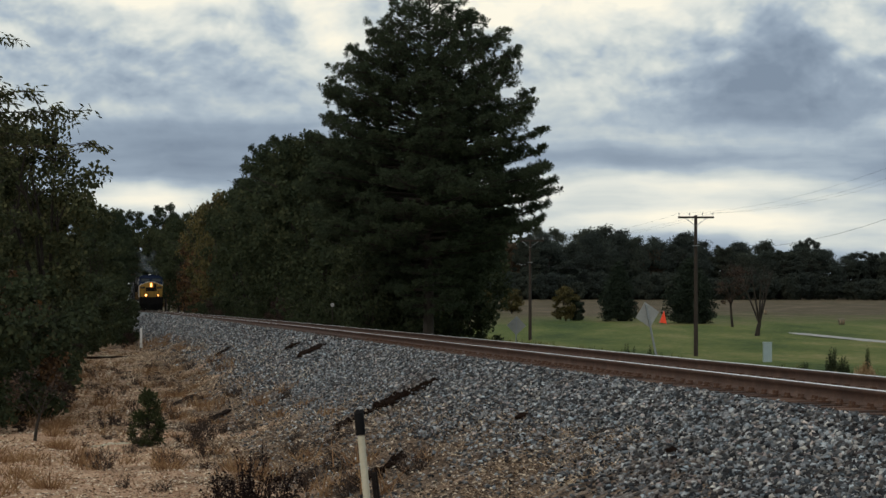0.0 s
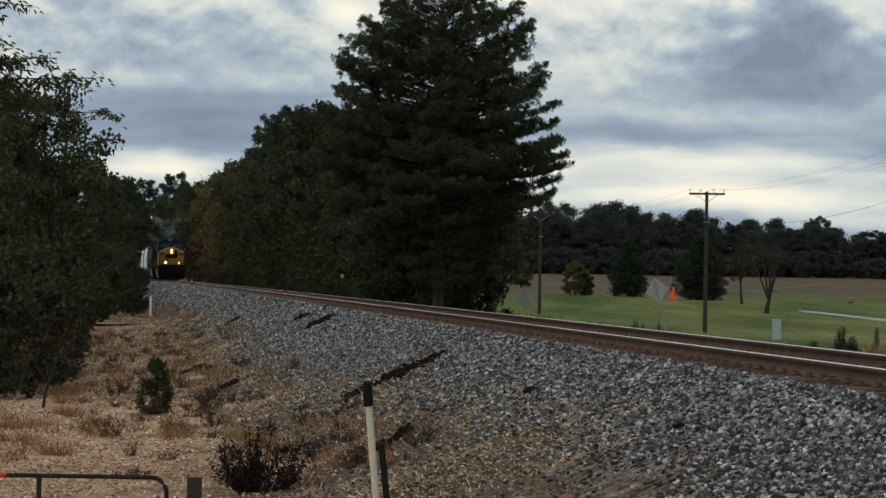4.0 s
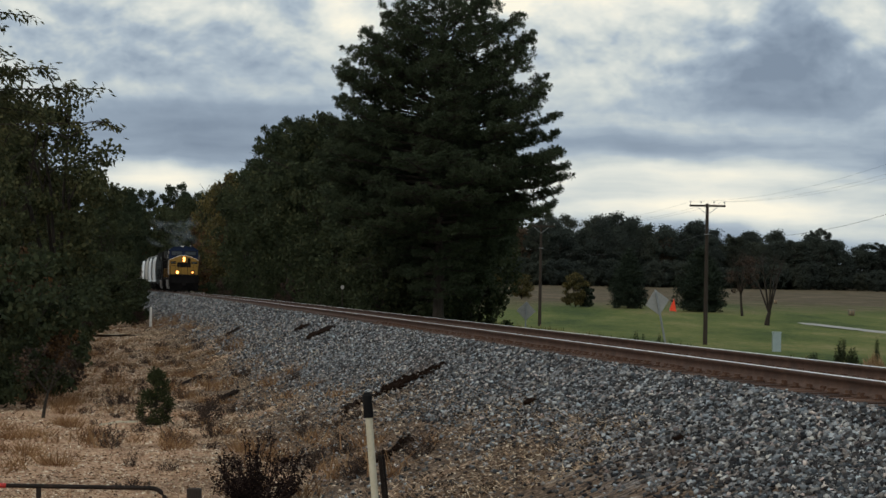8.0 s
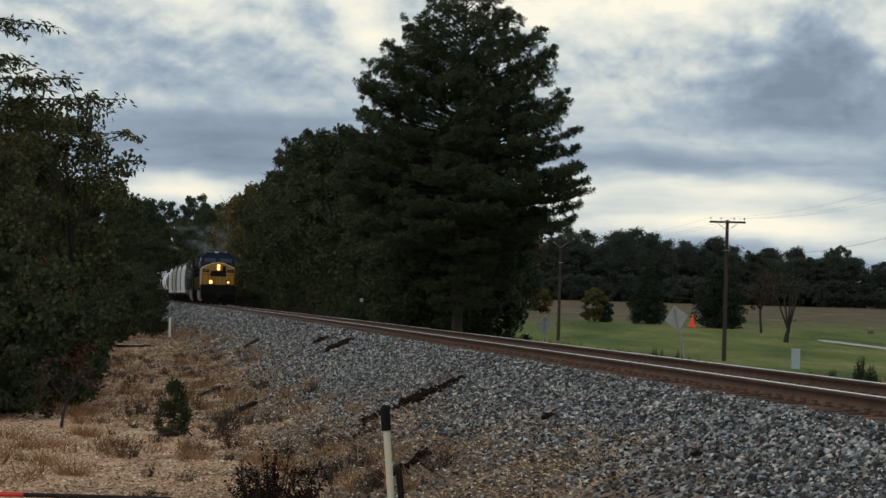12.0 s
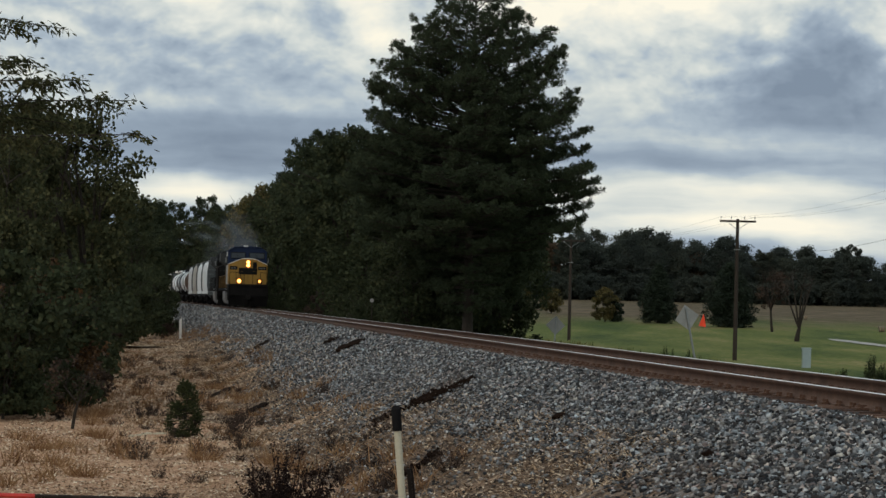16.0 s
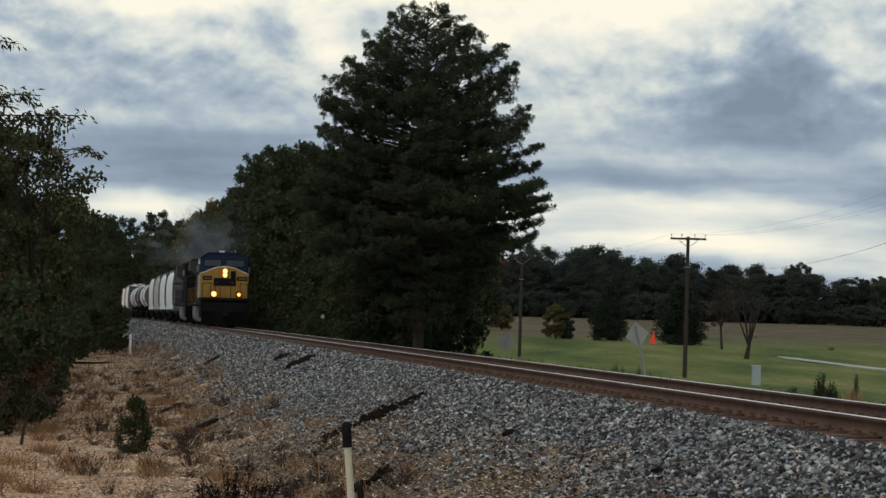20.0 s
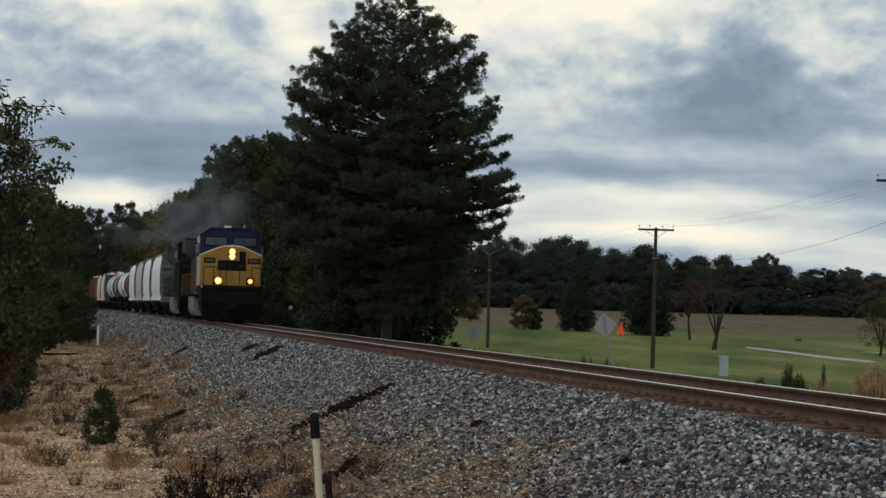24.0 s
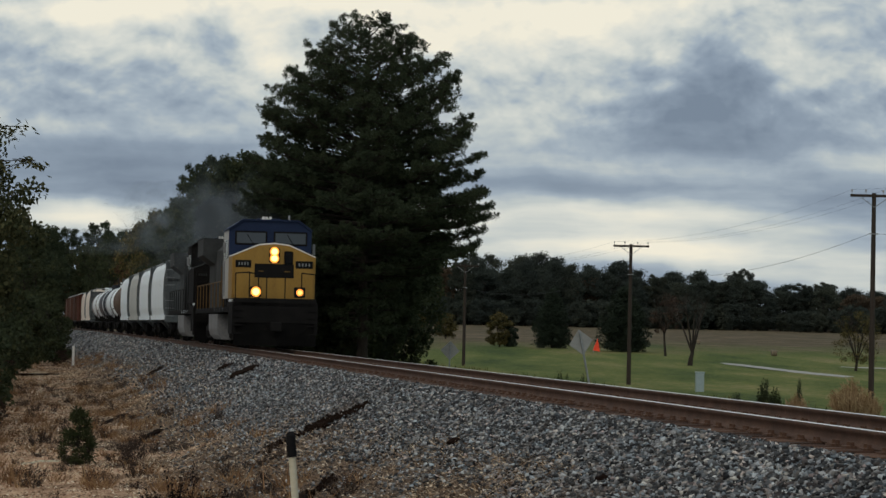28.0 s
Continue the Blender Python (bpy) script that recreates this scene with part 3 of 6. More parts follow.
def build_litter():
    rng = np.random.default_rng(6)
    p, o = bank_points(rng, 120000, 28, 190, -11.5, -2.6, 1.8)
    o = o + wander(p) * 1.2 - np.clip((60 - p[:, 1]) / 25, 0, 1) * 1.4
    bare = np.array([noise.noise((a[0] * 0.5, a[1] * 0.25, 5.0)) for a in p])
    keep = rng.random(len(o)) < np.clip((-2.7 - o) / 2.0, 0.03, 1) ** 1.3 * np.clip(0.75 + bare * 1.6, 0.12, 1)
    p = p[keep]
    low = o[keep] < -7.3 + rng.normal(0, 0.5, len(p))
    p[:, 2] += 0.02
    ob = scatter("leaf_litter", p[low], rng.uniform(0.035, 0.085, low.sum()) * (0.75 + p[low][:, 1] / 160), rng, LEAF4, LEAF4_F, M_LITTER, squash=0.2, flat=0.45)
    tagged(ob, "tan and pale fallen leaves on bare dirt", "leaf litter", kind="stuff")
    low = ~low
    ob = scatter("damp_leaf_litter", p[low], rng.uniform(0.03, 0.075, low.sum()) * (0.75 + p[low][:, 1] / 160), rng, LEAF4, LEAF4_F, M_SLOPELEAF, squash=0.2, flat=0.45)
    tagged(ob, "dark brown fallen leaves on the foot of the bank", "leaf litter", kind="stuff")
    # matted dead grass lying on the foot of the bank and the flat beside it
    g, o = bank_points(rng, 105000, 27, 150, -11.5, -2.4, 1.7)
    o = o + wander(g) * 1.3 - np.clip((60 - g[:, 1]) / 25, 0, 1) * 0.9
    patchy = np.array([noise.noise((a[0] * 0.45, a[1] * 0.2, 12.0)) + 0.6 * noise.noise((a[0] * 1.6, a[1] * 0.8, 4.0)) for a in g])
    g = g[rng.random(len(o)) < np.clip((-2.6 - o) / 1.8, 0.0, 1) * np.clip(0.55 + patchy * 1.9, 0.05, 1)]
    ang, ln = rng.uniform(0, 2 * math.pi, len(g)), rng.uniform(0.05, 0.17, len(g)) * (0.8 + g[:, 1] / 150)
    way = np.stack([np.cos(ang), np.sin(ang), np.zeros(len(g))], 1)
    across = np.stack([-np.sin(ang), np.cos(ang), np.zeros(len(g))], 1) * (0.006 + g[:, 1] * 0.00012)[:, None]
    tip = g + way * ln[:, None] + np.stack([np.zeros(len(g)), np.zeros(len(g)), ln * rng.uniform(0.05, 0.5, len(g))], 1)
    v = np.stack([g - across, g + across, tip], 1).reshape(-1, 3)
    ob = arrays("matted_grass", v, np.arange(len(v)).reshape(-1, 3), M_MAT)
    tagged(ob, "matted dead grass in tan and brown at the foot of the bank", "grass", kind="stuff")
    # tufts of dry grass
    q, o = bank_points(rng, 760, 30, 175, -12.5, -4.0, 1.2)
    keep = np.array([noise.noise((a[0] * 0.35, a[1] * 0.18, 1.0)) >  0.08 for a in q])
    q = q[keep]
    per = 26
    base = np.repeat(q, per, 0) + np.concatenate([rng.normal(0, 0.13, (len(q) * per, 2)), np.zeros((len(q) * per, 1))], 1)
    hgt = np.repeat(rng.uniform(0.15, 0.5, len(q)), per) * rng.uniform(0.5, 1.1, len(q) * per)
    lean = rng.normal(0, 0.7, (len(base), 2)) * hgt[:, None]
    side = rng.normal(0, 1, (len(base), 2))
    side = side / np.linalg.norm(side, axis=1)[:, None] * 0.012
    zero = np.zeros((len(base), 1))
    a = base + np.concatenate([side, zero], 1)
    b = base - np.concatenate([side, zero], 1)
    c = base + np.concatenate([lean, hgt[:, None]], 1)
    v = np.stack([a, b, c], 1).reshape(-1, 3)
    ob = arrays("dry_grass", v, np.arange(len(v)).reshape(-1, 3), M_BROOM)
    tagged(ob, "tufts of dry tan grass beside the bank", "grass", kind="stuff")
    # feathery clumps of broom grass by the thicket and down the middle of the dirt
    seeds = []
    for k in range(64):
        y = 38 + 70 * rng.random() ** 1.3
        edge = -9.3 - 0.6 * rng.random() if k % 3 else -5.6 - 1.6 * rng.random()
        seeds.append((track_x(y) + edge - (1.2 if y < 48 else 0) * rng.random(), y))
    vs = []
    for x, y in seeds:
        h = rng.uniform(0.12, 0.36)
        for j in range(70):
            a, r0 = rng.uniform(0, 6.283), rng.uniform(0, 0.26)
            bx, by = x + math.cos(a) * r0, y + math.sin(a) * r0
            z = ground_z(bx, by)
            l, t = h * rng.uniform(0.35, 1.1), rng.uniform(0.1, 1.4)
            w = 0.007
            vs += [(bx - w, by, z), (bx + w, by, z), (bx + math.cos(a) * l * t, by + math.sin(a) * l * t, z + l)]
    ob = arrays("broom_grass", vs, np.arange(len(vs)).reshape(-1, 3), M_BROOM)
    tagged(ob, "feathery clumps of orange-tan broom grass", "grass", kind="stuff")


def build_field_grass():
    """Tall grass along the far foot of the bank and rough tussocks on the pasture."""
    rng = np.random.default_rng(16)
    y = rng.uniform(95, 260, 9000)
    o = rng.uniform(7, 30, 9000)
    x = np.array([track_x(a) for a in y]) + o
    keep = np.array([noise.noise((a * 0.2, b * 0.1, 4.0)) > 0.05 for a, b in zip(x, y)])
    x, y = x[keep], y[keep]
    base = np.stack([x, y, np.array([ground_z(a, b) for a, b in zip(x, y)])], 1)
    h = rng.uniform(0.15, 0.45, len(base))
    w = rng.uniform(0.03, 0.08, len(base))
    ang = rng.uniform(-1, 1, len(base))
    side = np.stack([w * np.cos(ang), w * np.sin(ang), np.zeros(len(base))], 1)
    tip = base + np.stack([rng.normal(0, 0.12, len(base)), rng.normal(0, 0.1, len(base)), h], 1)
    v = np.stack([base - side, base + side, tip], 1).reshape(-1, 3)
    ob = arrays("rough_grass", v, np.arange(len(v)).reshape(-1, 3), M_STRAWGREEN)
    tagged(ob, "long rough grass along the far foot of the bank", "grass", kind="stuff")


M_STRAWGREEN = material("rank_grass", [(0.2, (0.05, 0.075, 0.02)), (0.5, (0.11, 0.125, 0.04)), (0.8, (0.24, 0.20, 0.09))], 0.9, 0.4, 8, 0, island=0.7, world=True)


# ---------------------------------------------------------------- track
RAIL_OUTLINE = [(-0.07, -0.172), (0.07, -0.172), (0.07, -0.160), (0.018, -0.140), (0.010, -0.115), (0.010, -0.055), (0.036, -0.040), (0.036, -0.012),
                (0.031, -0.0025), (-0.031, -0.0025), (-0.036, -0.012), (-0.036, -0.040), (-0.010, -0.055), (-0.010, -0.115), (-0.018, -0.140), (-0.07, -0.160)]
HEAD_OUTLINE = [(0.034, -0.0024), (0.029, 0.0006), (0.0, 0.0016), (-0.029, 0.0006), (-0.034, -0.0024)]


def sweep(name, outline, side, y0, y1, mat, parent, closed=True):
    ys = list(np.arange(y0, 120, 3.0)) + list(np.arange(120, y1, 8.0))
    vs, fs, k = [], [], len(outline)
    for i, y in enumerate(ys):
        s = track_turn(y)
        u = Vector((1, -s, 0)).normalized()
        c = Vector((track_x(y), y, RAIL)) + u * side
        for x, z in outline:
            vs.append(c + u * x + Vector((0, 0, z)))
        if i:
            for j in range(k if closed else k - 1):
                a, b = (i - 1) * k + j, (i - 1) * k + (j + 1) % k
                fs.append((a, b, b + k, a + k))
    return arrays(name, vs, fs, mat, parent)


def build_track():
    track = empty("railway_track", pose(0, 0, 0), "single railway track with rusty rails on wooden ties", "track")
    for side in (-0.755, 0.755):
        rail = sweep("rail", RAIL_OUTLINE, side, 8, 640, M_RAIL, track)
        sweep("rail_head", HEAD_OUTLINE, side, 8, 640, M_HEAD, rail, False)["label"] = "shiny worn rail head"
    bm = bmesh.new()
    box(bm, -1.3, 1.3, -0.115, 0.115, -0.36, -0.178, 0.012)
    tie = part("tie", bm, M_TIE, track)
    bm = bmesh.new()
    box(bm, -0.17, 0.17, -0.10, 0.10, -0.178, -0.160)
    for x in (-0.10, 0.10):
        for y in (-0.06, 0.06):
            box(bm, x - 0.016, x + 0.016, y - 0.016, y + 0.016, -0.162, -0.125)
    plate = part("tie_plate", bm, M_RAIL, tie)
    bm = bmesh.new()
    box(bm, -0.085, 0.085, 0.12, 0.15, -0.19, -0.135)
    anchor = part("rail_anchor", bm, M_RAIL, tie)
    first, y = True, 14.0
    while y < 170:
        m = pose(track_x(y) + random.uniform(-0.04, 0.04), y, RAIL + random.uniform(-0.008, 0.002), 0, 0,
                 math.degrees(math.atan(-track_turn(y))) + random.uniform(-1.2, 1.2))
        t = tie if first else link_mesh("tie", tie.data, None, track)
        t.matrix_basis = m
        if y < 75:
            for x in (-0.755, 0.755):
                p = plate if first and x < 0 else link_mesh("tie_plate", plate.data, None, t)
                p.matrix_basis = pose(x, 0, 0)
                q = anchor if first and x < 0 else link_mesh("rail_anchor", anchor.data, None, t)
                q.matrix_basis = pose(x, 0, 0)
        first = False
        y += 0.53


def old_tie(a, b, w, label, mat=None):
    """A discarded tie lying down the bank between two plan points."""
    rng = random.Random(int(a[0] * 100))
    pa, pb = Vector((*a, ground_z(*a) + 0.01)), Vector((*b, ground_z(*b) + 0.01))
    n = 7
    d = (pb - pa)
    side = Vector((-d.y, d.x, 0)).normalized()
    bm = bmesh.new()
    rings = []
    for i in range(n):
        c = pa + d * (i / (n - 1))
        k = w * rng.uniform(0.75, 1.1) * (0.7 if i in (0, n - 1) else 1)
        up = Vector((0, 0, 1))
        rings.append([bm.verts.new(c + side * sx * k / 2 + up * sz * k * 0.32 + up * rng.uniform(-0.015, 0.015)) for sx, sz in ((-1, -1), (1, -1), (0.9, 1), (-0.85, 1))])
    for r, s in zip(rings, rings[1:]):
        for j in range(4):
            bm.faces.new((r[j], r[(j + 1) % 4], s[(j + 1) % 4], s[j]))
    bm.faces.new(rings[0][::-1])
    bm.faces.new(rings[-1])
    ob = part("discarded_tie", bm, mat or M_OLDTIE)
    tagged(ob, label, "railway tie", "discarded ties on the bank")


# ---------------------------------------------------------------- trees
def profile(table, z):
    for (z0, r0), (z1, r1) in zip(table, table[1:]):
        if z0 <= z <= z1:
            return lerp(r0, r1, (z - z0) / (z1 - z0))
    return 0.0


def limb_arrays(limbs, sides=5):
    vs, fs = [], []
    for pts, radii in limbs:
        v, f = tube_path(pts, radii, sides)
        fs += [tuple(i + len(vs) for i in q) for q in f]
        vs += v
    return vs, fs


def conifer(name, height, table, m, label, seed, trunk_r=0.22, step=0.45, per=5, tufts=9, blades=9, size=0.30, mat=None, lean=0.0, category="pine tree", group="", puff=1.0, wide=0.1):
    """A pine: trunk, whorls of limbs and tufts of needles that leave gaps."""
    rng, nr = random.Random(seed), np.random.default_rng(seed)
    tree = empty(name, m, label, category, group)
    bend = [Vector((lean * (i / 8) ** 2 + rng.uniform(-0.05, 0.05), rng.uniform(-0.05, 0.05), height * 0.98 * i / 8 - (0.4 if i == 0 else 0))) for i in range(9)]
    v, f = tube_path(bend, [trunk_r * (1 - 0.92 * i / 8) + (0.06 if i == 0 else 0) for i in range(9)], 9)
    trunk = arrays("trunk", v, f, M_BARK, tree)
    trunk.data.shade_smooth()
    limbs, centres = [], []
    z = table[0][0]
    while z < height * 0.985:
        for k in range(per):
            zz = z + rng.uniform(-0.2, 0.2)
            r = profile(table, zz) * rng.choice((0.55, 0.80, 0.92, 1.0, 1.0)) * rng.uniform(0.91, 1.04)
            a = rng.uniform(0, 2 * math.pi)
            droop = lerp(-0.12, 0.55, zz / height)
            base = Vector((lean * (zz / height) ** 2, 0, max(zz - r * droop * 0.8, 0.5)))
            d = Vector((math.cos(a), math.sin(a), 0))
            pts = [base, base + d * r * 0.5 + Vector((0, 0, r * droop * 0.35)), base + d * r + Vector((0, 0, r * droop * 0.8))]
            limbs.append((pts, [0.055 * trunk_r / 0.22 * max(r, 0.8) / 3 + 0.012, 0.03 * trunk_r / 0.22, 0.008]))
            cnt = max(2, int(r / 0.55))
            for i in range(cnt):
                t = lerp(0.32, 1.02, (i + 0.6) / cnt)
                c = pts[0].lerp(pts[1], t * 2) if t < 0.5 else pts[1].lerp(pts[2], t * 2 - 1)
                spread = 0.30 + 0.25 * r / 4
                centres.append((c.x + rng.gauss(0, spread * 0.5), c.y + rng.gauss(0, spread * 0.5), c.z + rng.gauss(0.05, 0.26 * puff)))
        z += step * rng.uniform(0.8, 1.25)
    v, f = limb_arrays(limbs, 4)
    arrays("branchwork", v, f, M_BARK, tree)
    n = tufts * blades
    ball = np.repeat(nr.uniform(0.24, 0.44, len(centres)) * puff, n)
    c = np.repeat(np.array(centres), n, 0)
    d = nr.normal(0, 1, c.shape)
    d /= np.linalg.norm(d, axis=1)[:, None]
    c = c + d * (ball * nr.random(len(c)) ** 0.5)[:, None] * (1, 1, 0.85)
    d = nr.normal(0, 0.5, c.shape) + d + (0, 0, 0.25)
    d /= np.linalg.norm(d, axis=1)[:, None]
    w = np.cross(d, nr.normal(0, 1, c.shape))
    w /= np.linalg.norm(w, axis=1)[:, None]
    ln = size * nr.uniform(0.6, 1.1, len(c))[:, None]
    verts = np.stack([c - w * size * wide, c + w * size * wide, c + d * ln], 1).reshape(-1, 3)
    arrays("crown", verts, np.arange(len(verts)).reshape(-1, 3), mat or M_PINE, tree)
    return tree


def tufted_pine(name, height, table, m, label, seed, trunk_r, step, per, burst, blades, mat, group="", twig_gap=0.42, thin=0.0, stubs=0):
    """A pine whose limbs carry side twigs, each ending in round bursts of needles; the side towards +X is thinner by `thin`."""
    rng, nr = random.Random(seed), np.random.default_rng(seed)
    tree = empty(name, m, label, "pine tree", group)
    bend = [Vector((rng.uniform(-0.06, 0.06), rng.uniform(-0.06, 0.06), height * 0.97 * i / 10 - (0.4 if i == 0 else 0))) for i in range(11)]
    v, f = tube_path(bend, [trunk_r * (1 - 0.93 * i / 10) + (0.07 if i == 0 else 0) for i in range(11)], 10)
    trunk = arrays("trunk", v, f, M_BARK, tree)
    trunk.data.shade_smooth()
    limbs, spots, rise = [], [], Vector((0, 0, 1))
    z, turn = table[0][0], 0.0
    while z < height * 0.985:
        turn += 1.1
        for k in range(per):
            a = turn + 2 * math.pi * k / per + rng.uniform(-0.35, 0.35)
            d = Vector((math.cos(a), math.sin(a), 0))
            if z < height * 0.84 and rng.random() < thin * max(0.0, d.x):
                continue
            zz = z + rng.uniform(-0.26, 0.26) * step / 0.5
            r = profile(table, zz) * rng.choice((0.72, 0.86, 0.95, 1.0, 1.03)) * rng.uniform(0.94, 1.03)
            slope = lerp(-0.10, 0.75, max(zz / height, 0.0) ** 1.5)
            base = Vector((0, 0, max(zz - r * slope * 0.75, min(0.4, 0.03 * height))))
            side = Vector((-d.y, d.x, 0))
            bow = rng.uniform(-0.12, 0.12) * r
            pts = [base, base + d * r * 0.45 + side * bow + rise * r * slope * 0.28, base + d * r * 0.8 + side * bow * 0.6 + rise * r * slope * 0.55, base + d * r + rise * (r * slope * 0.75 + 0.10 * r ** 0.5)]
            thick = 0.018 + 0.016 * r * trunk_r / 0.3
            limbs.append((pts, [thick, thick * 0.65, thick * 0.4, 0.012]))
            spots.append(pts[3])
            n = max(2, int(r * 0.8 / twig_gap))
            for i in range(n):
                t = lerp(0.26, 0.98, (i + rng.random()) / n)
                q = t * 3
                p = pts[int(min(q, 2))].lerp(pts[int(min(q, 2)) + 1], q - int(min(q, 2)))
                for sd in (-1, 1):
                    l = (0.25 + 0.95 * (1 - t) ** 0.7) * min(r, 4.0) * 0.40 * rng.uniform(0.7, 1.15)
                    w = (d * rng.uniform(0.45, 0.9) + side * sd * rng.uniform(0.6, 1.0) + rise * rng.uniform(0.0, 0.35)).normalized()
                    e = p + w * l
                    limbs.append(([p, p.lerp(e, 0.55) - rise * 0.03, e], [0.018, 0.012, 0.006]))
                    spots.append(e + rise * 0.05)
                    j = 0.34 / max(l, 0.34)
                    while j < 0.9:
                        spots.append(p.lerp(e, j) + Vector((rng.gauss(0, 0.10), rng.gauss(0, 0.10), rng.uniform(0.0, 0.20))))
                        j += 0.36 / max(l, 0.36)
        z += step * rng.uniform(0.8, 1.25)
    for k in range(stubs):
        zz, a, l = rng.uniform(1.6, table[0][0] + 1.0), rng.uniform(0, 6.28), rng.uniform(0.4, 1.6)
        limbs.append(([(0, 0, zz), (math.cos(a) * l * 0.5, math.sin(a) * l * 0.5, zz + 0.02), (math.cos(a) * l, math.sin(a) * l, zz - 0.12 * l)], [0.03, 0.02, 0.008]))
    v, f = limb_arrays(limbs, 4)
    arrays("branchwork", v, f, M_BARK, tree)
    c = np.repeat(np.array([tuple(p) for p in spots]), blades, 0)
    size = np.repeat(nr.uniform(0.70, 1.18, len(spots)) * burst, blades)[:, None]
    d = nr.normal(0, 1, c.shape) + (0, 0, 0.35)
    d /= np.linalg.norm(d, axis=1)[:, None]
    w = np.cross(d, nr.normal(0, 1, c.shape))
    w = w / np.linalg.norm(w, axis=1)[:, None] * size * nr.uniform(0.06, 0.12, len(c))[:, None]
    tip = c + d * size * nr.uniform(0.75, 1.1, len(c))[:, None]
    verts = np.stack([c, tip - w, tip + w], 1).reshape(-1, 3)
    arrays("crown", verts, np.arange(len(verts)).reshape(-1, 3), mat, tree)
    return tree


def broadleaf(name, height, crown, m, label, seed, mat, trunk_r=0.14, clumps=40, leaves=220, leaf=0.16, low=0.25, forks=5, category="tree", group="", clump_r=0.55, bare=False):
    """A leafy tree or bush: forked limbs and a crown of many leaf clumps with an uneven outline. crown: (width, depth) radii."""
    rng, nr = random.Random(seed), np.random.default_rng(seed)
    tree = empty(name, m, label, category, group)
    limbs, tips = [], []
    top = Vector((rng.uniform(-0.1, 0.1) * height, 0, height * max(low, 0.18)))
    for k in range(forks):
        a = 2 * math.pi * k / forks + rng.uniform(-0.4, 0.4)
        reach = rng.uniform(0.35, 0.8)
        end = Vector((math.cos(a) * crown[0] * reach, math.sin(a) * crown[1] * reach, height * rng.uniform(0.62, 0.95)))
        mid = top.lerp(end, 0.5) + Vector((rng.uniform(-0.2, 0.2), rng.uniform(-0.2, 0.2), 0.1 * height))
        limbs.append(([top * 0.9, mid, end], [trunk_r * 0.6, trunk_r * 0.35, trunk_r * 0.1]))
        tips += [mid, end]
        for j in range(4):
            s = mid.lerp(end, rng.uniform(0, 0.9))
            e = s + Vector((rng.gauss(0, crown[0] * 0.35), rng.gauss(0, crown[1] * 0.35), rng.uniform(0.05, 0.2) * height))
            limbs.append(([s, s.lerp(e, 0.5) + Vector((0, 0, 0.05)), e], [trunk_r * 0.25, trunk_r * 0.14, trunk_r * 0.05]))
            if bare:
                for q in range(5):
                    g = s.lerp(e, rng.uniform(0.3, 1.0))
                    h = g + Vector((rng.gauss(0, 0.3), rng.gauss(0, 0.3), rng.uniform(0.15, 0.6))) * (height / 6)
                    limbs.append(([g, g.lerp(h, 0.5), h], [trunk_r * 0.09, trunk_r * 0.06, trunk_r * 0.03]))
    v, f = tube_path([(0, 0, -0.3), tuple(top * 0.5 + Vector((rng.uniform(-0.05, 0.05), 0, 0))), tuple(top)], [trunk_r * 1.25, trunk_r * 0.95, trunk_r * 0.75], 8)
    arrays("trunk", v, f, M_BARK, tree)
    v, f = limb_arrays(limbs, 4)
    arrays("branchwork", v, f, M_BARK, tree)
    if clumps:
        cs, rs = [], []
        for i in range(clumps):
            a, u = rng.uniform(0, 2 * math.pi), rng.uniform(-0.95, 1)
            k = rng.uniform(0.45, 1.0)
            w = math.sqrt(max(0.0, 1 - u * u))
            zc = height * (low + 1) / 2
            zr = height * (1 - low) / 2
            if u < 0:
                w = w ** 0.6
            cs.append((math.cos(a) * crown[0] * w * k, math.sin(a) * crown[1] * w * k, zc + u * zr * lerp(0.75, 1.0, k)))
            rs.append(rng.uniform(0.55, 1.15) * clump_r)
        c = np.repeat(np.array(cs), leaves, 0)
        r = np.repeat(np.array(rs), leaves)
        d = nr.normal(0, 1, c.shape)
        d /= np.linalg.norm(d, axis=1)[:, None]
        c = c + d * (r * nr.random(len(c)) ** 0.45)[:, None] * (1, 1, 0.75)
        scatter("crown", c, nr.uniform(0.6, 1.25, len(c)) * leaf, nr, LEAF4 * (1, 1.35, 1), LEAF4_F, mat, tree, squash=0.15)
    return tree


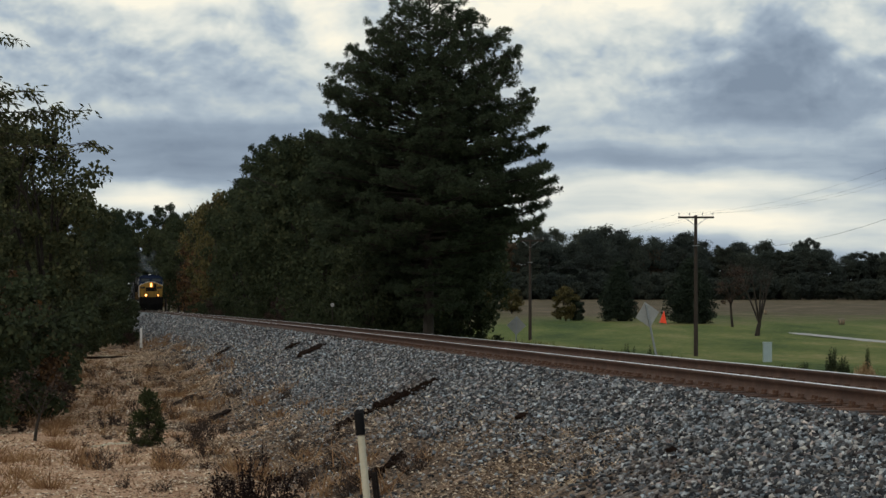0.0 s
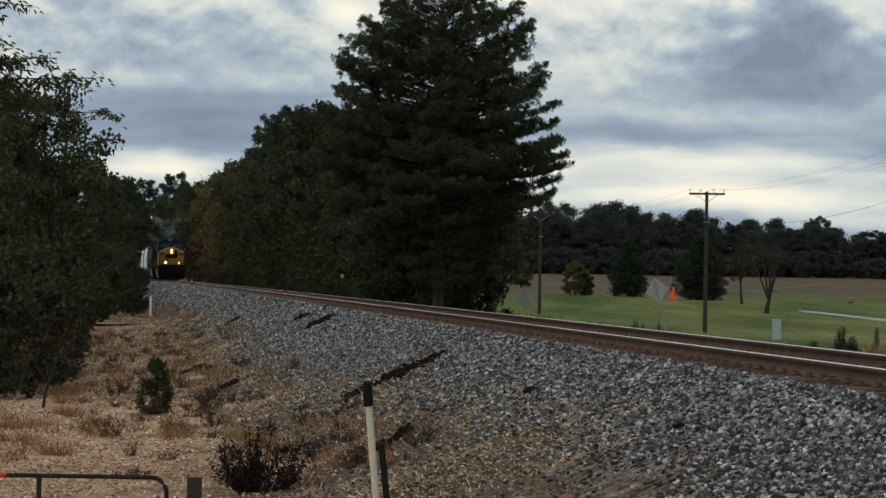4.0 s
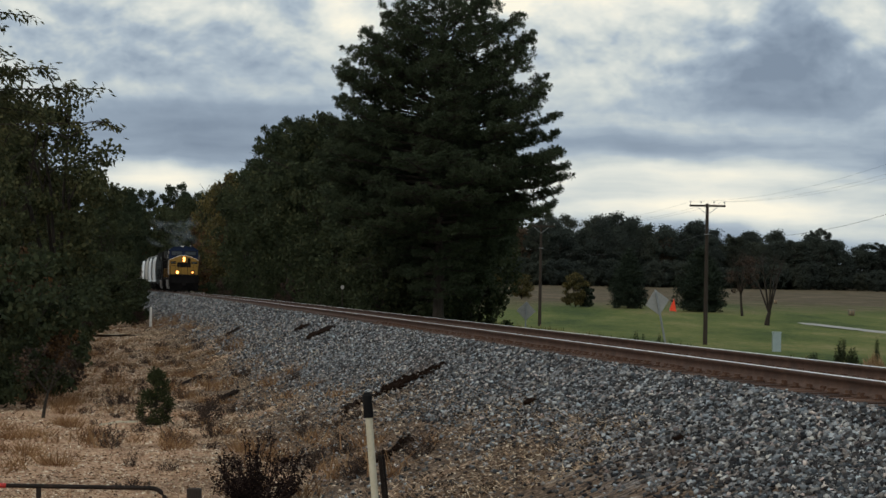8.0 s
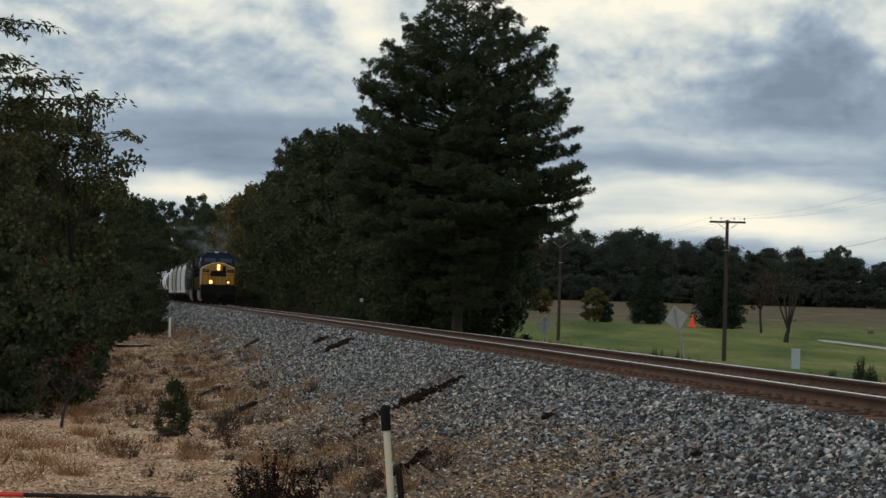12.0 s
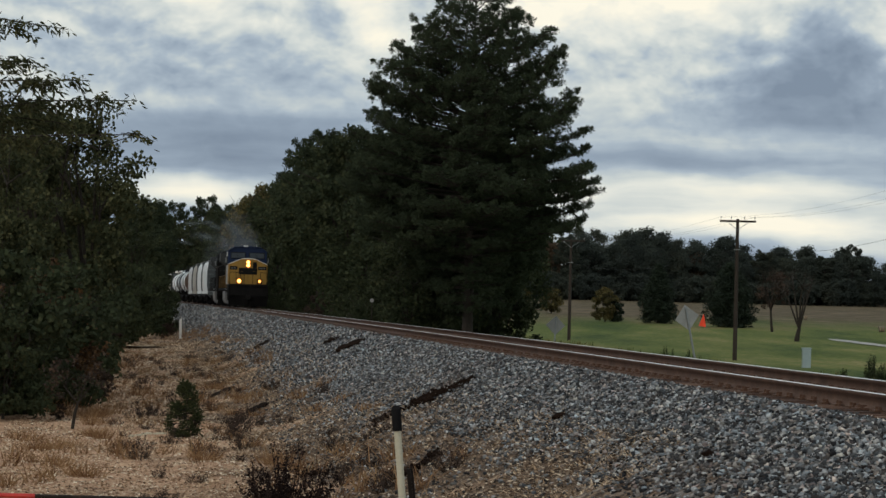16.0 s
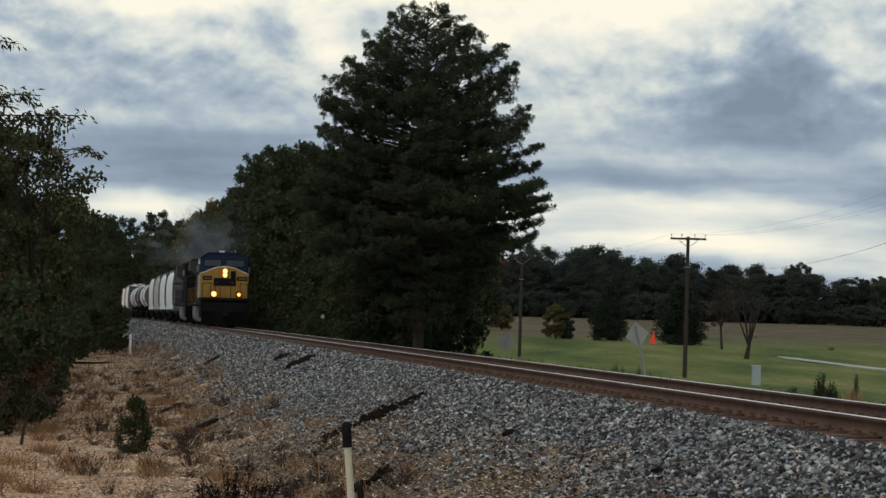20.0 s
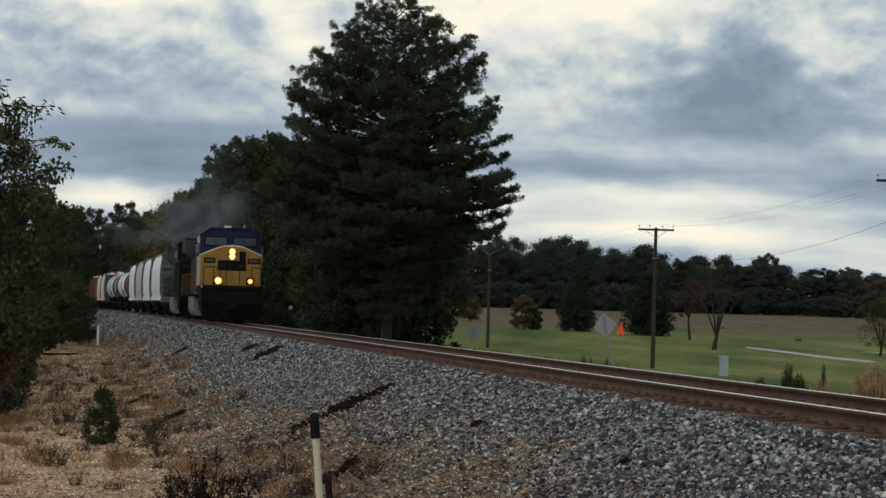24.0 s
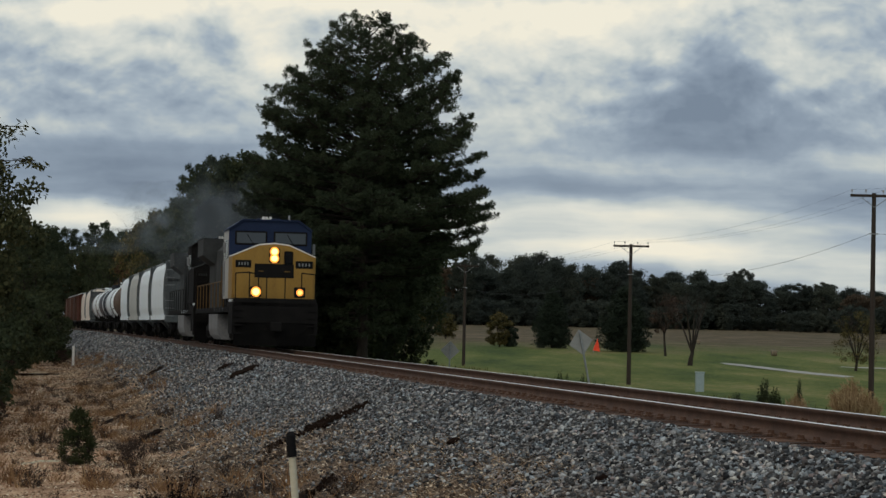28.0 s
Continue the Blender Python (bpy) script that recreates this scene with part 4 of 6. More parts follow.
def leafy_stems(name, height, spread, stems, leaves, leaf, m, label, seed, mat, category, group="", narrow=0.35, stem_r=0.006):
    """A bush of many shoots that rise from one root, leafy from the ground up."""
    rng, nr = random.Random(seed), np.random.default_rng(seed)
    bush = empty(name, m, label, category, group)
    limbs, spots = [], []
    for k in range(stems):
        a, q = rng.uniform(0, 2 * math.pi), rng.random() ** 0.6
        b = Vector((math.cos(a), math.sin(a), 0)) * spread * q
        l = height * rng.uniform(0.35, 1.1) * (1.0 - 0.40 * q * q)
        tip = b + Vector((rng.gauss(0, 0.06) * height, rng.gauss(0, 0.06) * height, l))
        root, mid = b * 0.35 + Vector((0, 0, -0.05)), b * 0.85 + Vector((rng.gauss(0, 0.03), rng.gauss(0, 0.03), l * 0.45))
        limbs.append(([root, mid, tip], [stem_r * 1.4, stem_r, stem_r * 0.4]))
        for i in range(leaves):
            t = rng.uniform(0.12, 1.0)
            p = root.lerp(mid, t * 2) if t < 0.5 else mid.lerp(tip, t * 2 - 1)
            spots.append(p + Vector((rng.gauss(0, 1), rng.gauss(0, 1), rng.gauss(0, 0.8))) * leaf * lerp(1.6, 0.5, t))
    v, f = limb_arrays(limbs, 3)
    c = np.array(spots)
    d = nr.normal(0, 1, c.shape) * (0.8, 0.8, 0.7) + (0, 0, 0.75)
    d /= np.linalg.norm(d, axis=1)[:, None]
    w = np.cross(d, nr.normal(0, 1, c.shape))
    w = w / np.linalg.norm(w, axis=1)[:, None] * leaf * narrow
    ln = leaf * nr.uniform(0.6, 1.5, len(c))[:, None]
    verts = np.stack([c, c + d * ln * 0.5 + w, c + d * ln, c + d * ln * 0.5 - w], 1).reshape(-1, 3)
    n = len(verts)
    verts = np.concatenate([verts, np.array([tuple(p) for p in v])])
    arrays("foliage", verts, [tuple(q) for q in np.arange(n).reshape(-1, 4).tolist()] + [tuple(i + n for i in q) for q in f], mat, bush)
    return bush


def stand(ob, x, y, scale=1.0, turn=0.0, tall=None, sink=0.0):
    """A copy of a tree on the ground at x, y."""
    tall = scale if tall is None else tall
    m = pose(x, y, ground_z(x, y) - sink, 0, 0, turn) @ Matrix.Diagonal((scale, scale, tall, 1))
    return copy_thing(ob, m)


def place(ob, x, y, scale=1.0, turn=0.0, tall=None, sink=0.0):
    tall = scale if tall is None else tall
    ob.matrix_basis = pose(x, y, ground_z(x, y) - sink, 0, 0, turn) @ Matrix.Diagonal((scale, scale, tall, 1))
    return ob


# ---------------------------------------------------------------- rolling stock: +Y is the way it runs, z = 0 at the rail top
def bogie(parent, y, axles, wheel_r=0.46, mat=None):
    """A bogie with side frames, springs and wheelsets."""
    b = new("bogie")
    b.parent = parent
    b.matrix_basis = pose(0, y, 0)
    gap = 1.75
    half = gap * (axles - 1) / 2
    bm = bmesh.new()
    for x in (-1.05, 1.05):
        outline = [(-half - 0.35, 0.55), (-half * 0.5, 0.30), (half * 0.5, 0.30), (half + 0.35, 0.55), (half + 0.35, 0.78), (half * 0.4, 0.92), (-half * 0.4, 0.92), (-half - 0.35, 0.78)]
        a = [bm.verts.new((x - 0.09, p, q)) for p, q in outline]
        c = [bm.verts.new((x + 0.09, p, q)) for p, q in outline]
        bm.faces.new(a)
        bm.faces.new(c[::-1])
        for i in range(len(a)):
            j = (i + 1) % len(a)
            bm.faces.new((a[i], c[i], c[j], a[j]))
    box(bm, -1.0, 1.0, -0.2, 0.2, 0.5, 0.9)
    bmesh.ops.recalc_face_normals(bm, faces=bm.faces[:])
    me = part("side_frame", bm, mat or M_SOOT, b)
    for x in (-1.12, 1.12):
        bm = bmesh.new()
        rod(bm, (x, 0, 0.36), (x, 0, 0.62), 0.15)
        part("spring_nest", bm, M_SOOT, b)
    wheels = []
    bm = bmesh.new()
    for x in (-0.755, 0.755):
        rod(bm, (x - 0.06, 0, 0), (x + 0.06, 0, 0), wheel_r, sides=24)
        s = -1 if x > 0 else 1
        rod(bm, (x + s * 0.05, 0, 0), (x + s * 0.08, 0, 0), wheel_r + 0.025, sides=24)
        for k in range(4):
            t = pose(0, 0, 0, 90 * k)
            box(bm, x - 0.07, x + 0.07, 0.18, 0.26, -0.05, 0.05, turn=t)
    rod(bm, (-0.9, 0, 0), (0.9, 0, 0), 0.09)
    w = part("wheelset", bm, M_SOOT if mat is None else mat, b, "steel wheels on an axle")
    for i in range(axles):
        ob = w if i == 0 else link_mesh("wheelset", w.data, None, b, "steel wheels on an axle")
        ob.matrix_basis = pose(0, -half + gap * i, wheel_r)
        wheels.append(ob)
    return b


def coupler(parent, y, way):
    bm = bmesh.new()
    box(bm, -0.12, 0.12, min(y, y + way * 0.55), max(y, y + way * 0.55), 0.72, 0.92, 0.02)
    box(bm, -0.2, 0.2, y + way * 0.45 - 0.16, y + way * 0.45 + 0.16, 0.66, 1.0, 0.04)
    part("coupler", bm, M_SOOT, parent)


def bars(parent, name, x0, x1, y, z0, z1, n, mat, way=1):
    """Writing as plain upright bars on a plate that faces along y."""
    step = (x1 - x0) / n
    bm = bmesh.new()
    for i in range(n):
        box(bm, x0 + step * (i + 0.25), x0 + step * (i + 0.7), min(y, y + 0.006 * way), max(y, y + 0.006 * way), z0, z1)
    part(name, bm, mat, parent)


def locomotive(label, lead=True, backwards=False):
    """A six-axle road engine, 21.7 m over its couplers; y = 0 at the nose's front."""
    loco = empty("locomotive", pose(0, 0, 0), label, "locomotive", "locomotives")
    W = 1.53
    # nose: gabled top, chamfered sides
    bm = bmesh.new()
    prism(bm, [(-W, 1.86), (W, 1.86), (W, 3.38), (0.55, 3.80), (0, 3.86), (-0.55, 3.80), (-W, 3.38)], -2.0, -0.28)
    prism(bm, [(-W + 0.10, 1.86), (W - 0.10, 1.86), (W - 0.10, 3.33), (0.5, 3.73), (0, 3.79), (-0.5, 3.73), (-W + 0.10, 3.33)], -0.285, -0.16)
    nose = part("nose", bm, M_YELLOW if lead else M_SOOT, loco, "yellow nose with a gabled top" if lead else "sooty dark nose")
    bm = bmesh.new()
    for sx in (-1, 1):
        prism(bm, [(sx * W * 1.0, 3.39), (sx * 0.55, 3.81), (sx * 0.55, 3.85), (sx * W * 1.0, 3.43)], -2.0, -0.30)
    prism(bm, [(-0.55, 3.81), (0.55, 3.81), (0.55, 3.85), (0, 3.91), (-0.55, 3.85)], -2.0, -0.30)
    part("nose_trim", bm, M_WHITE if lead else M_DARKGREY, nose, "thin white line along the nose top" if lead else "")
    # cab
    bm = bmesh.new()
    prism(bm, [(-W, 1.86), (W, 1.86), (W, 4.42), (1.02, 4.75), (-1.02, 4.75), (-W, 4.42)], -4.6, -2.0)
    cab = part("cab", bm, M_CABGREY if lead else M_SOOT, loco, "grey cab sides" if lead else "sooty cab sides")
    bm = bmesh.new()
    prism(bm, [(-W - 0.012, 3.40), (W + 0.012, 3.40), (W + 0.012, 4.44), (1.03, 4.775), (-1.03, 4.775), (-W - 0.012, 4.44)], -2.02, -1.93)
    prism(bm, [(-W - 0.03, 4.40), (-1.03, 4.765), (1.03, 4.765), (W + 0.03, 4.40), (W + 0.03, 4.46), (1.04, 4.82), (-1.04, 4.82), (-W - 0.03, 4.46)], -4.7, -1.85)
    part("cab_front", bm, M_BLUE if lead else M_SOOT, cab, "dark blue cab front and roof" if lead else "")
    for x0, x1 in ((-1.38, -0.12), (0.12, 1.32)):
        bm = bmesh.new()
        box(bm, x0, x1, -1.945, -1.90, 3.86, 4.38, 0.03)
        part("window_gasket", bm, M_BLACK, cab)
        bm = bmesh.new()
        box(bm, x0 + 0.06, x1 - 0.06, -1.91, -1.885, 3.92, 4.32, 0.02)
        part("windscreen", bm, M_GLASS, cab)
        bm = bmesh.new()
        rod(bm, (x0 + 0.5, -1.87, 3.88), (x0 + 0.75, -1.87, 4.25), 0.012)
        part("wiper", bm, M_BLACK, cab)
    for sx in (-1, 1):
        for y0, y1 in ((-3.2, -2.35), (-4.3, -3.4)):
            bm = bmesh.new()
            box(bm, sx * W - 0.02, sx * W + 0.02, y0, y1, 3.35, 4.05, 0.01)
            part("side_window", bm, M_GLASS, cab)
        bm = bmesh.new()
        box(bm, sx * (W + 0.14) - 0.05, sx * (W + 0.14) + 0.05, -2.35, -2.25, 3.55, 3.95, 0.02)
        part("mirror", bm, M_GREY, cab)
    bm = bmesh.new()
    prism(bm, [(-1.05, 1.56), (1.05, 1.56), (1.05, 3.95), (0.8, 4.25), (-0.8, 4.25), (-1.05, 3.95)], -7.2, -4.62)
    for k in range(3):
        box(bm, -1.08, 1.08, -5.4 - k * 0.85, -4.75 - k * 0.85, 1.8, 3.7, 0.02)
    part("auxiliary_cabinet", bm, M_DARKGREY if lead else M_SOOT, loco, "dark equipment cabinet with door panels")
    for sx in (-1, 1):
        bm = bmesh.new()
        box(bm, sx * W - 0.025, sx * W + 0.025, -4.5, -3.75, 1.95, 3.3, 0.015)
        part("cab_door", bm, M_GREY if lead else M_SOOT, cab)
        bm = bmesh.new()
        rod(bm, (sx * (W + 0.06), -4.62, 1.6), (sx * (W + 0.06), -4.62, 3.1), 0.02, sides=6)
        part("grab_iron", bm, M_RUSTYELLOW if lead else M_SOOT, cab)
    bm = bmesh.new()
    box(bm, -0.45, 0.45, -3.9, -2.7, 4.80, 4.89, 0.03)
    part("air_conditioner", bm, M_BLUE, cab)
    bm = bmesh.new()
    for x, l in ((0.0, 0.45), (0.13, 0.35), (0.25, 0.4)):
        rod(bm, (x, -2.6, 4.87), (x, -2.6 + l, 4.89), 0.02, 0.055, 10)
    box(bm, -0.04, 0.30, -2.7, -2.6, 4.8, 4.87)
    part("horn", bm, M_WHITE, cab, "pale roof horn")
    bm = bmesh.new()
    rod(bm, (-0.75, -2.6, 4.8), (-0.75, -2.6, 5.02), 0.04)
    part("antenna", bm, M_STEEL, cab)
    # nose details
    bm = bmesh.new()
    box(bm, -0.20, 0.20, -0.17, -0.145, 3.18, 3.70, 0.03)
    case = part("headlight_case", bm, M_SOOT, nose)
    for z in (3.58, 3.33):
        # added disc behind the lens; on the lead engine it glows as a halo
        bm = bmesh.new()
        rod(bm, (0, -0.15, z), (0, -0.135, z), 0.17, sides=20)
        part("lamp_bowl", bm, M_HALO if lead else M_SOOT, nose)
        bm = bmesh.new()
        rod(bm, (0, -0.14, z), (0, -0.12, z), 0.11, sides=20)
        part("headlight", bm, M_LAMP if lead else M_GLASS, nose, "glowing warm headlight" if lead else "")
    bm = bmesh.new()
    box(bm, -0.68, -0.36, -0.17, -0.145, 3.12, 3.60, 0.05)
    part("nose_door_window", bm, M_BLACK, nose)
    bm = bmesh.new()
    box(bm, -0.72, 0.72, -0.17, -0.150, 2.62, 3.13, 0.02)
    plate = part("nose_emblem", bm, M_SOOT, nose, "dark painted panel")
    bars(nose, "emblem_bars", -0.70, -0.22, -0.150, 2.84, 2.87, 1, M_RUSTYELLOW)
    bars(nose, "emblem_bars", 0.30, 0.70, -0.150, 2.84, 2.87, 1, M_RUSTYELLOW)
    for x0, x1 in ((-1.42, -0.78), (0.84, 1.42)):
        bm = bmesh.new()
        box(bm, x0, x1, -0.17, -0.14, 2.98, 3.25, 0.02)
        board = part("number_board", bm, M_SOOT, nose)
        bars(nose, "number_bars", x0 + 0.08, x1 - 0.08, -0.138, 3.06, 3.17, 4, M_GREY if lead else M_DARKGREY)
    # front platform, handrails, ditch lights
    bm = bmesh.new()
    box(bm, -1.55, 1.55, -2.2, 0.55, 1.55, 1.72, 0.02)
    part("front_platform", bm, M_SOOT, loco)
    bm = bmesh.new()
    box(bm, -1.5, 1.5, 0.42, 0.55, 0.95, 1.86, 0.03)
    for sx in (-1, 1):
        box(bm, sx * 1.5 - 0.06, sx * 1.5 + 0.06, -1.2, 0.55, 0.55, 1.6)
        for z in (0.55, 0.85, 1.15, 1.4):
            box(bm, sx * 1.36 - 0.16, sx * 1.36 + 0.16, 0.2, 0.6, z, z + 0.05)
    part("pilot_beam", bm, M_SOOT, loco, "sooty black pilot and steps")
    bm = bmesh.new()
    a = [bm.verts.new(p) for p in ((-1.5, 0.45, 0.95), (1.5, 0.45, 0.95), (1.5, 0.62, 0.14), (0, 0.95, 0.14), (-1.5, 0.62, 0.14), (0, 0.62, 0.95))]
    for q in ((0, 5, 3, 4), (5, 1, 2, 3)):
        bm.faces.new([a[i] for i in q])
    r = bmesh.ops.solidify(bm, geom=bm.faces[:], thickness=0.05)
    part("snow_plough", bm, M_SOOT, loco)
    coupler(loco, 0.6, 1)
    for x, mt in ((0.72, M_DITCH), (-0.88, M_DIM)):
        bm = bmesh.new()
        box(bm, x - 0.2, x + 0.2, 0.40, 0.60, 1.90, 2.28, 0.03)
        d = part("ditch_light", bm, M_SOOT, loco)
        # same added halo disc behind the ditch light's lens
        bm = bmesh.new()
        rod(bm, (x, 0.60, 2.09), (x, 0.615, 2.09), 0.185 if mt is M_DITCH else 0.13, sides=20)
        part("lamp_bowl", bm, M_HALO if lead else M_SOOT, d)
        bm = bmesh.new()
        rod(bm, (x, 0.61, 2.09), (x, 0.63, 2.09), 0.125 if mt is M_DITCH else 0.08, sides=20)
        part("lens", bm, mt if lead else M_GLASS, d, "glowing warm lens" if lead else "")
    for pts in (((-1.45, 0.5, 1.7), (-1.45, 0.5, 2.75), (-0.95, 0.5, 2.8), (-0.95, 0.5, 1.7)), ((1.45, 0.5, 1.7), (1.45, 0.5, 2.75), (0.95, 0.5, 2.8), (0.95, 0.5, 1.7)),
                ((-0.35, 0.5, 1.8), (-0.35, 0.5, 2.75)), ((0.32, 0.5, 1.8), (0.32, 0.5, 2.75)), ((0.62, 0.5, 1.8), (0.62, 0.5, 2.75), (1.1, 0.5, 2.78))):
        bm = bmesh.new()
        for p, q in zip(pts, pts[1:]):
            rod(bm, p, q, 0.022, sides=6)
        part("handrail", bm, M_SOOT, loco)
    # long hood, walkway, radiator, tank
    bm = bmesh.new()
    box(bm, -1.5, 1.5, -21.2, -2.2, 1.35, 1.55, 0.02)
    part("frame_deck", bm, M_SOOT, loco)
    # The lead engine's hood stands in shade; its dark grey includes that shade.
    bm = bmesh.new()
    prism(bm, [(-0.92, 1.55), (0.92, 1.55), (0.92, 4.0), (0.7, 4.25), (-0.7, 4.25), (-0.92, 4.0)], -17.0, -4.6)
    hood = part("engine_hood", bm, M_DARKGREY if lead else M_SOOT, loco, "dark engine hood with door panels")
    for k in range(7):
        y = -8.1 - k * 1.25
        for sx in (-1, 1):
            bm = bmesh.new()
            box(bm, sx * 0.93 - 0.02, sx * 0.93 + 0.02, y - 0.5, y + 0.5, 1.75, 3.6, 0.015)
            part("hood_door", bm, M_DARKGREY if lead else M_SOOT, hood)
    bm = bmesh.new()
    for k in range(5):
        box(bm, 0.93, 0.97, -6.2 - k * 0.32, -6.0 - k * 0.32, 2.3, 3.4)
    box(bm, 0.9, 1.25, -8.0, -6.6, 1.6, 2.7, 0.04)
    box(bm, 0.9, 1.2, -9.6, -8.4, 1.6, 2.3, 0.04)
    part("equipment_boxes", bm, M_SOOT, hood)
    bm = bmesh.new()
    for k in range(4):
        box(bm, 1.46, 1.50, -5.2 - k * 1.5, -4.9 - k * 1.5, 1.40, 1.52)
    for k in range(5):
        box(bm, 1.09, 1.14, -7.1, -5.9, 2.45 + 0.22 * k, 2.55 + 0.22 * k)
    for k in range(3):
        box(bm, 1.10, 1.16, -7.0 + k * 0.7, -6.6 + k * 0.7, 1.70, 1.95)
    part("pale_markings", bm, M_HOPPER, hood, "pale louvres and reflective strips")
    bm = bmesh.new()
    rod(bm, (0, -10.2, 4.2), (0, -10.2, 4.55), 0.35, sides=12)
    part("exhaust_stack", bm, M_SOOT, hood)
    bm = bmesh.new()
    prism(bm, [(-0.95, 1.55), (0.95, 1.55), (0.95, 3.45), (1.5, 3.85), (1.5, 4.55), (-1.5, 4.55), (-1.5, 3.85), (-0.95, 3.45)], -20.6, -17.0)
    part("radiator", bm, M_DARKGREY, loco, "overhanging radiator housing")
    bm = bmesh.new()
    prism(bm, [(-1.42, 0.70), (-1.36, 0.45), (-1.2, 0.28), (1.2, 0.28), (1.36, 0.45), (1.42, 0.70), (1.42, 1.30), (-1.42, 1.30)], -13.6, -8.6)
    part("fuel_tank", bm, M_GREY, loco, "dusty grey fuel tank")
    for sx in (-1, 1):
        bm = bmesh.new()
        rod(bm, (sx * 1.46, -20.8, 2.55), (sx * 1.46, -5.0, 2.55), 0.02, sides=6)
        part("side_rail", bm, M_RUSTYELLOW if lead else M_SOOT, loco)
        for k in range(9):
            bm = bmesh.new()
            rod(bm, (sx * 1.46, -5.2 - k * 1.93, 1.5), (sx * 1.46, -5.2 - k * 1.93, 2.56), 0.022, sides=6)
            part("stanchion", bm, M_RUSTYELLOW if lead else M_SOOT, loco)
    coupler(loco, -21.2, -1)
    bogie(loco, -4.4, 3, 0.53)
    bogie(loco, -17.2, 3, 0.53)
    if backwards:
        for c in loco.children:
            c.matrix_basis = pose(0, -20.6, 0, 0, 0, 180) @ c.matrix_basis
    return loco


def hopper(label, paint, length=14.6, group="covered hoppers"):
    """A covered hopper with bulging sides, a roof walkway, open sloping ends and outlet bays; y = 0 at the front striker."""
    car = empty("hopper_car", pose(0, 0, 0), label, "hopper car", group)
    y0, y1 = -length + 0.9, -0.9
    side = [(-1.52, 1.28), (-1.60, 1.75), (-1.62, 2.5), (-1.60, 3.3), (-1.50, 3.9), (-1.32, 4.22)]
    outline = side + [(-x, z) for x, z in side[::-1]]
    bm = bmesh.new()
    prism(bm, outline, y0 + 0.7, y1 - 0.7)
    body = part("body", bm, paint, car, "smooth bulging hopper side")
    bm = bmesh.new()
    prism(bm, [(-1.34, 4.22), (1.34, 4.22), (0.8, 4.46), (-0.8, 4.46)], y0 + 0.25, y1 - 0.25)
    part("roof", bm, M_HOPROOF if paint is M_HOPPER else paint, car, "dusty grey roof")
    bm = bmesh.new()
    for k in range(24):
        y = y0 + 0.4 + k * (y1 - y0 - 0.8) / 23
        box(bm, -0.75, 0.75, y - 0.04, y + 0.04, 4.52, 4.57)
    for x in (-0.72, 0.72):
        box(bm, x - 0.03, x + 0.03, y0 + 0.3, y1 - 0.3, 4.5, 4.6)
    part("roof_walkway", bm, M_STEEL, car)
    for s, ye in ((1, y1), (-1, y0)):
        bm = bmesh.new()
        w, i = 1.42, ye - s * 0.68
        a = [bm.verts.new(p) for p in ((-w, i, 3.4), (w, i, 3.4), (w, i - s * 1.4, 1.5), (-w, i - s * 1.4, 1.5))]
        bm.faces.new(a)
        bmesh.ops.solidify(bm, geom=bm.faces[:], thickness=0.04)
        box(bm, -1.5, 1.5, min(i, ye - s * 0.5), max(i, ye - s * 0.5), 3.3, 4.3)
        prism(bm, [(x * 0.99, z) for x, z in outline], min(i, ye - s * 0.62) - 0.01, max(i, ye - s * 0.62) + 0.01)
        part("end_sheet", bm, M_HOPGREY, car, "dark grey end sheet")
        bm = bmesh.new()
        for x in (-1.45, 1.45):
            rod(bm, (x, ye - s * 0.1, 1.2), (x, ye - s * 0.35, 4.3), 0.045, sides=6)
        for x in (-0.5, 0.5):
            rod(bm, (x, ye - s * 0.1, 1.2), (x, ye - s * 0.62, 3.4), 0.035, sides=6)
        box(bm, -1.5, 1.5, ye - 0.1, ye + 0.1, 2.55, 2.62)
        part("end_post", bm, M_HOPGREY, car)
        for k in range(7):
            bm = bmesh.new()
            rod(bm, (1.5, ye, 1.3 + 0.42 * k), (1.0, ye, 1.3 + 0.42 * k), 0.016, sides=5)
            part("ladder_rung", bm, M_STEEL, car)
        bm = bmesh.new()
        box(bm, -1.52, 1.52, min(ye, ye + s * 0.12), max(ye, ye + s * 0.12), 0.95, 1.28, 0.02)
        part("end_sill", bm, M_HOPGREY, car)
        coupler(car, ye + s * 0.1, s)
        bogie(car, ye - s * 1.15, 2)
    bm = bmesh.new()
    for sx in (-1, 1):
        box(bm, sx * 1.53 - 0.05, sx * 1.53 + 0.05, y0, y1, 1.08, 1.34)
    part("side_sill", bm, paint, car)
    n = 3
    for k in range(n):
        c = y0 + 3.0 + k * (y1 - y0 - 6.0) / (n - 1)
        bm = bmesh.new()
        t = [bm.verts.new((x, c + y, 1.3)) for x, y in ((-1.4, -1.5), (1.4, -1.5), (1.4, 1.5), (-1.4, 1.5))]
        b = [bm.verts.new((x, c + y, 0.45)) for x, y in ((-0.6, -0.4), (0.6, -0.4), (0.6, 0.4), (-0.6, 0.4))]
        for i in range(4):
            bm.faces.new((t[i], t[(i + 1) % 4], b[(i + 1) % 4], b[i]))
        bm.faces.new(b)
        bm.faces.new(t[::-1])
        bmesh.ops.recalc_face_normals(bm, faces=bm.faces[:])
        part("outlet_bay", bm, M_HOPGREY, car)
    return car


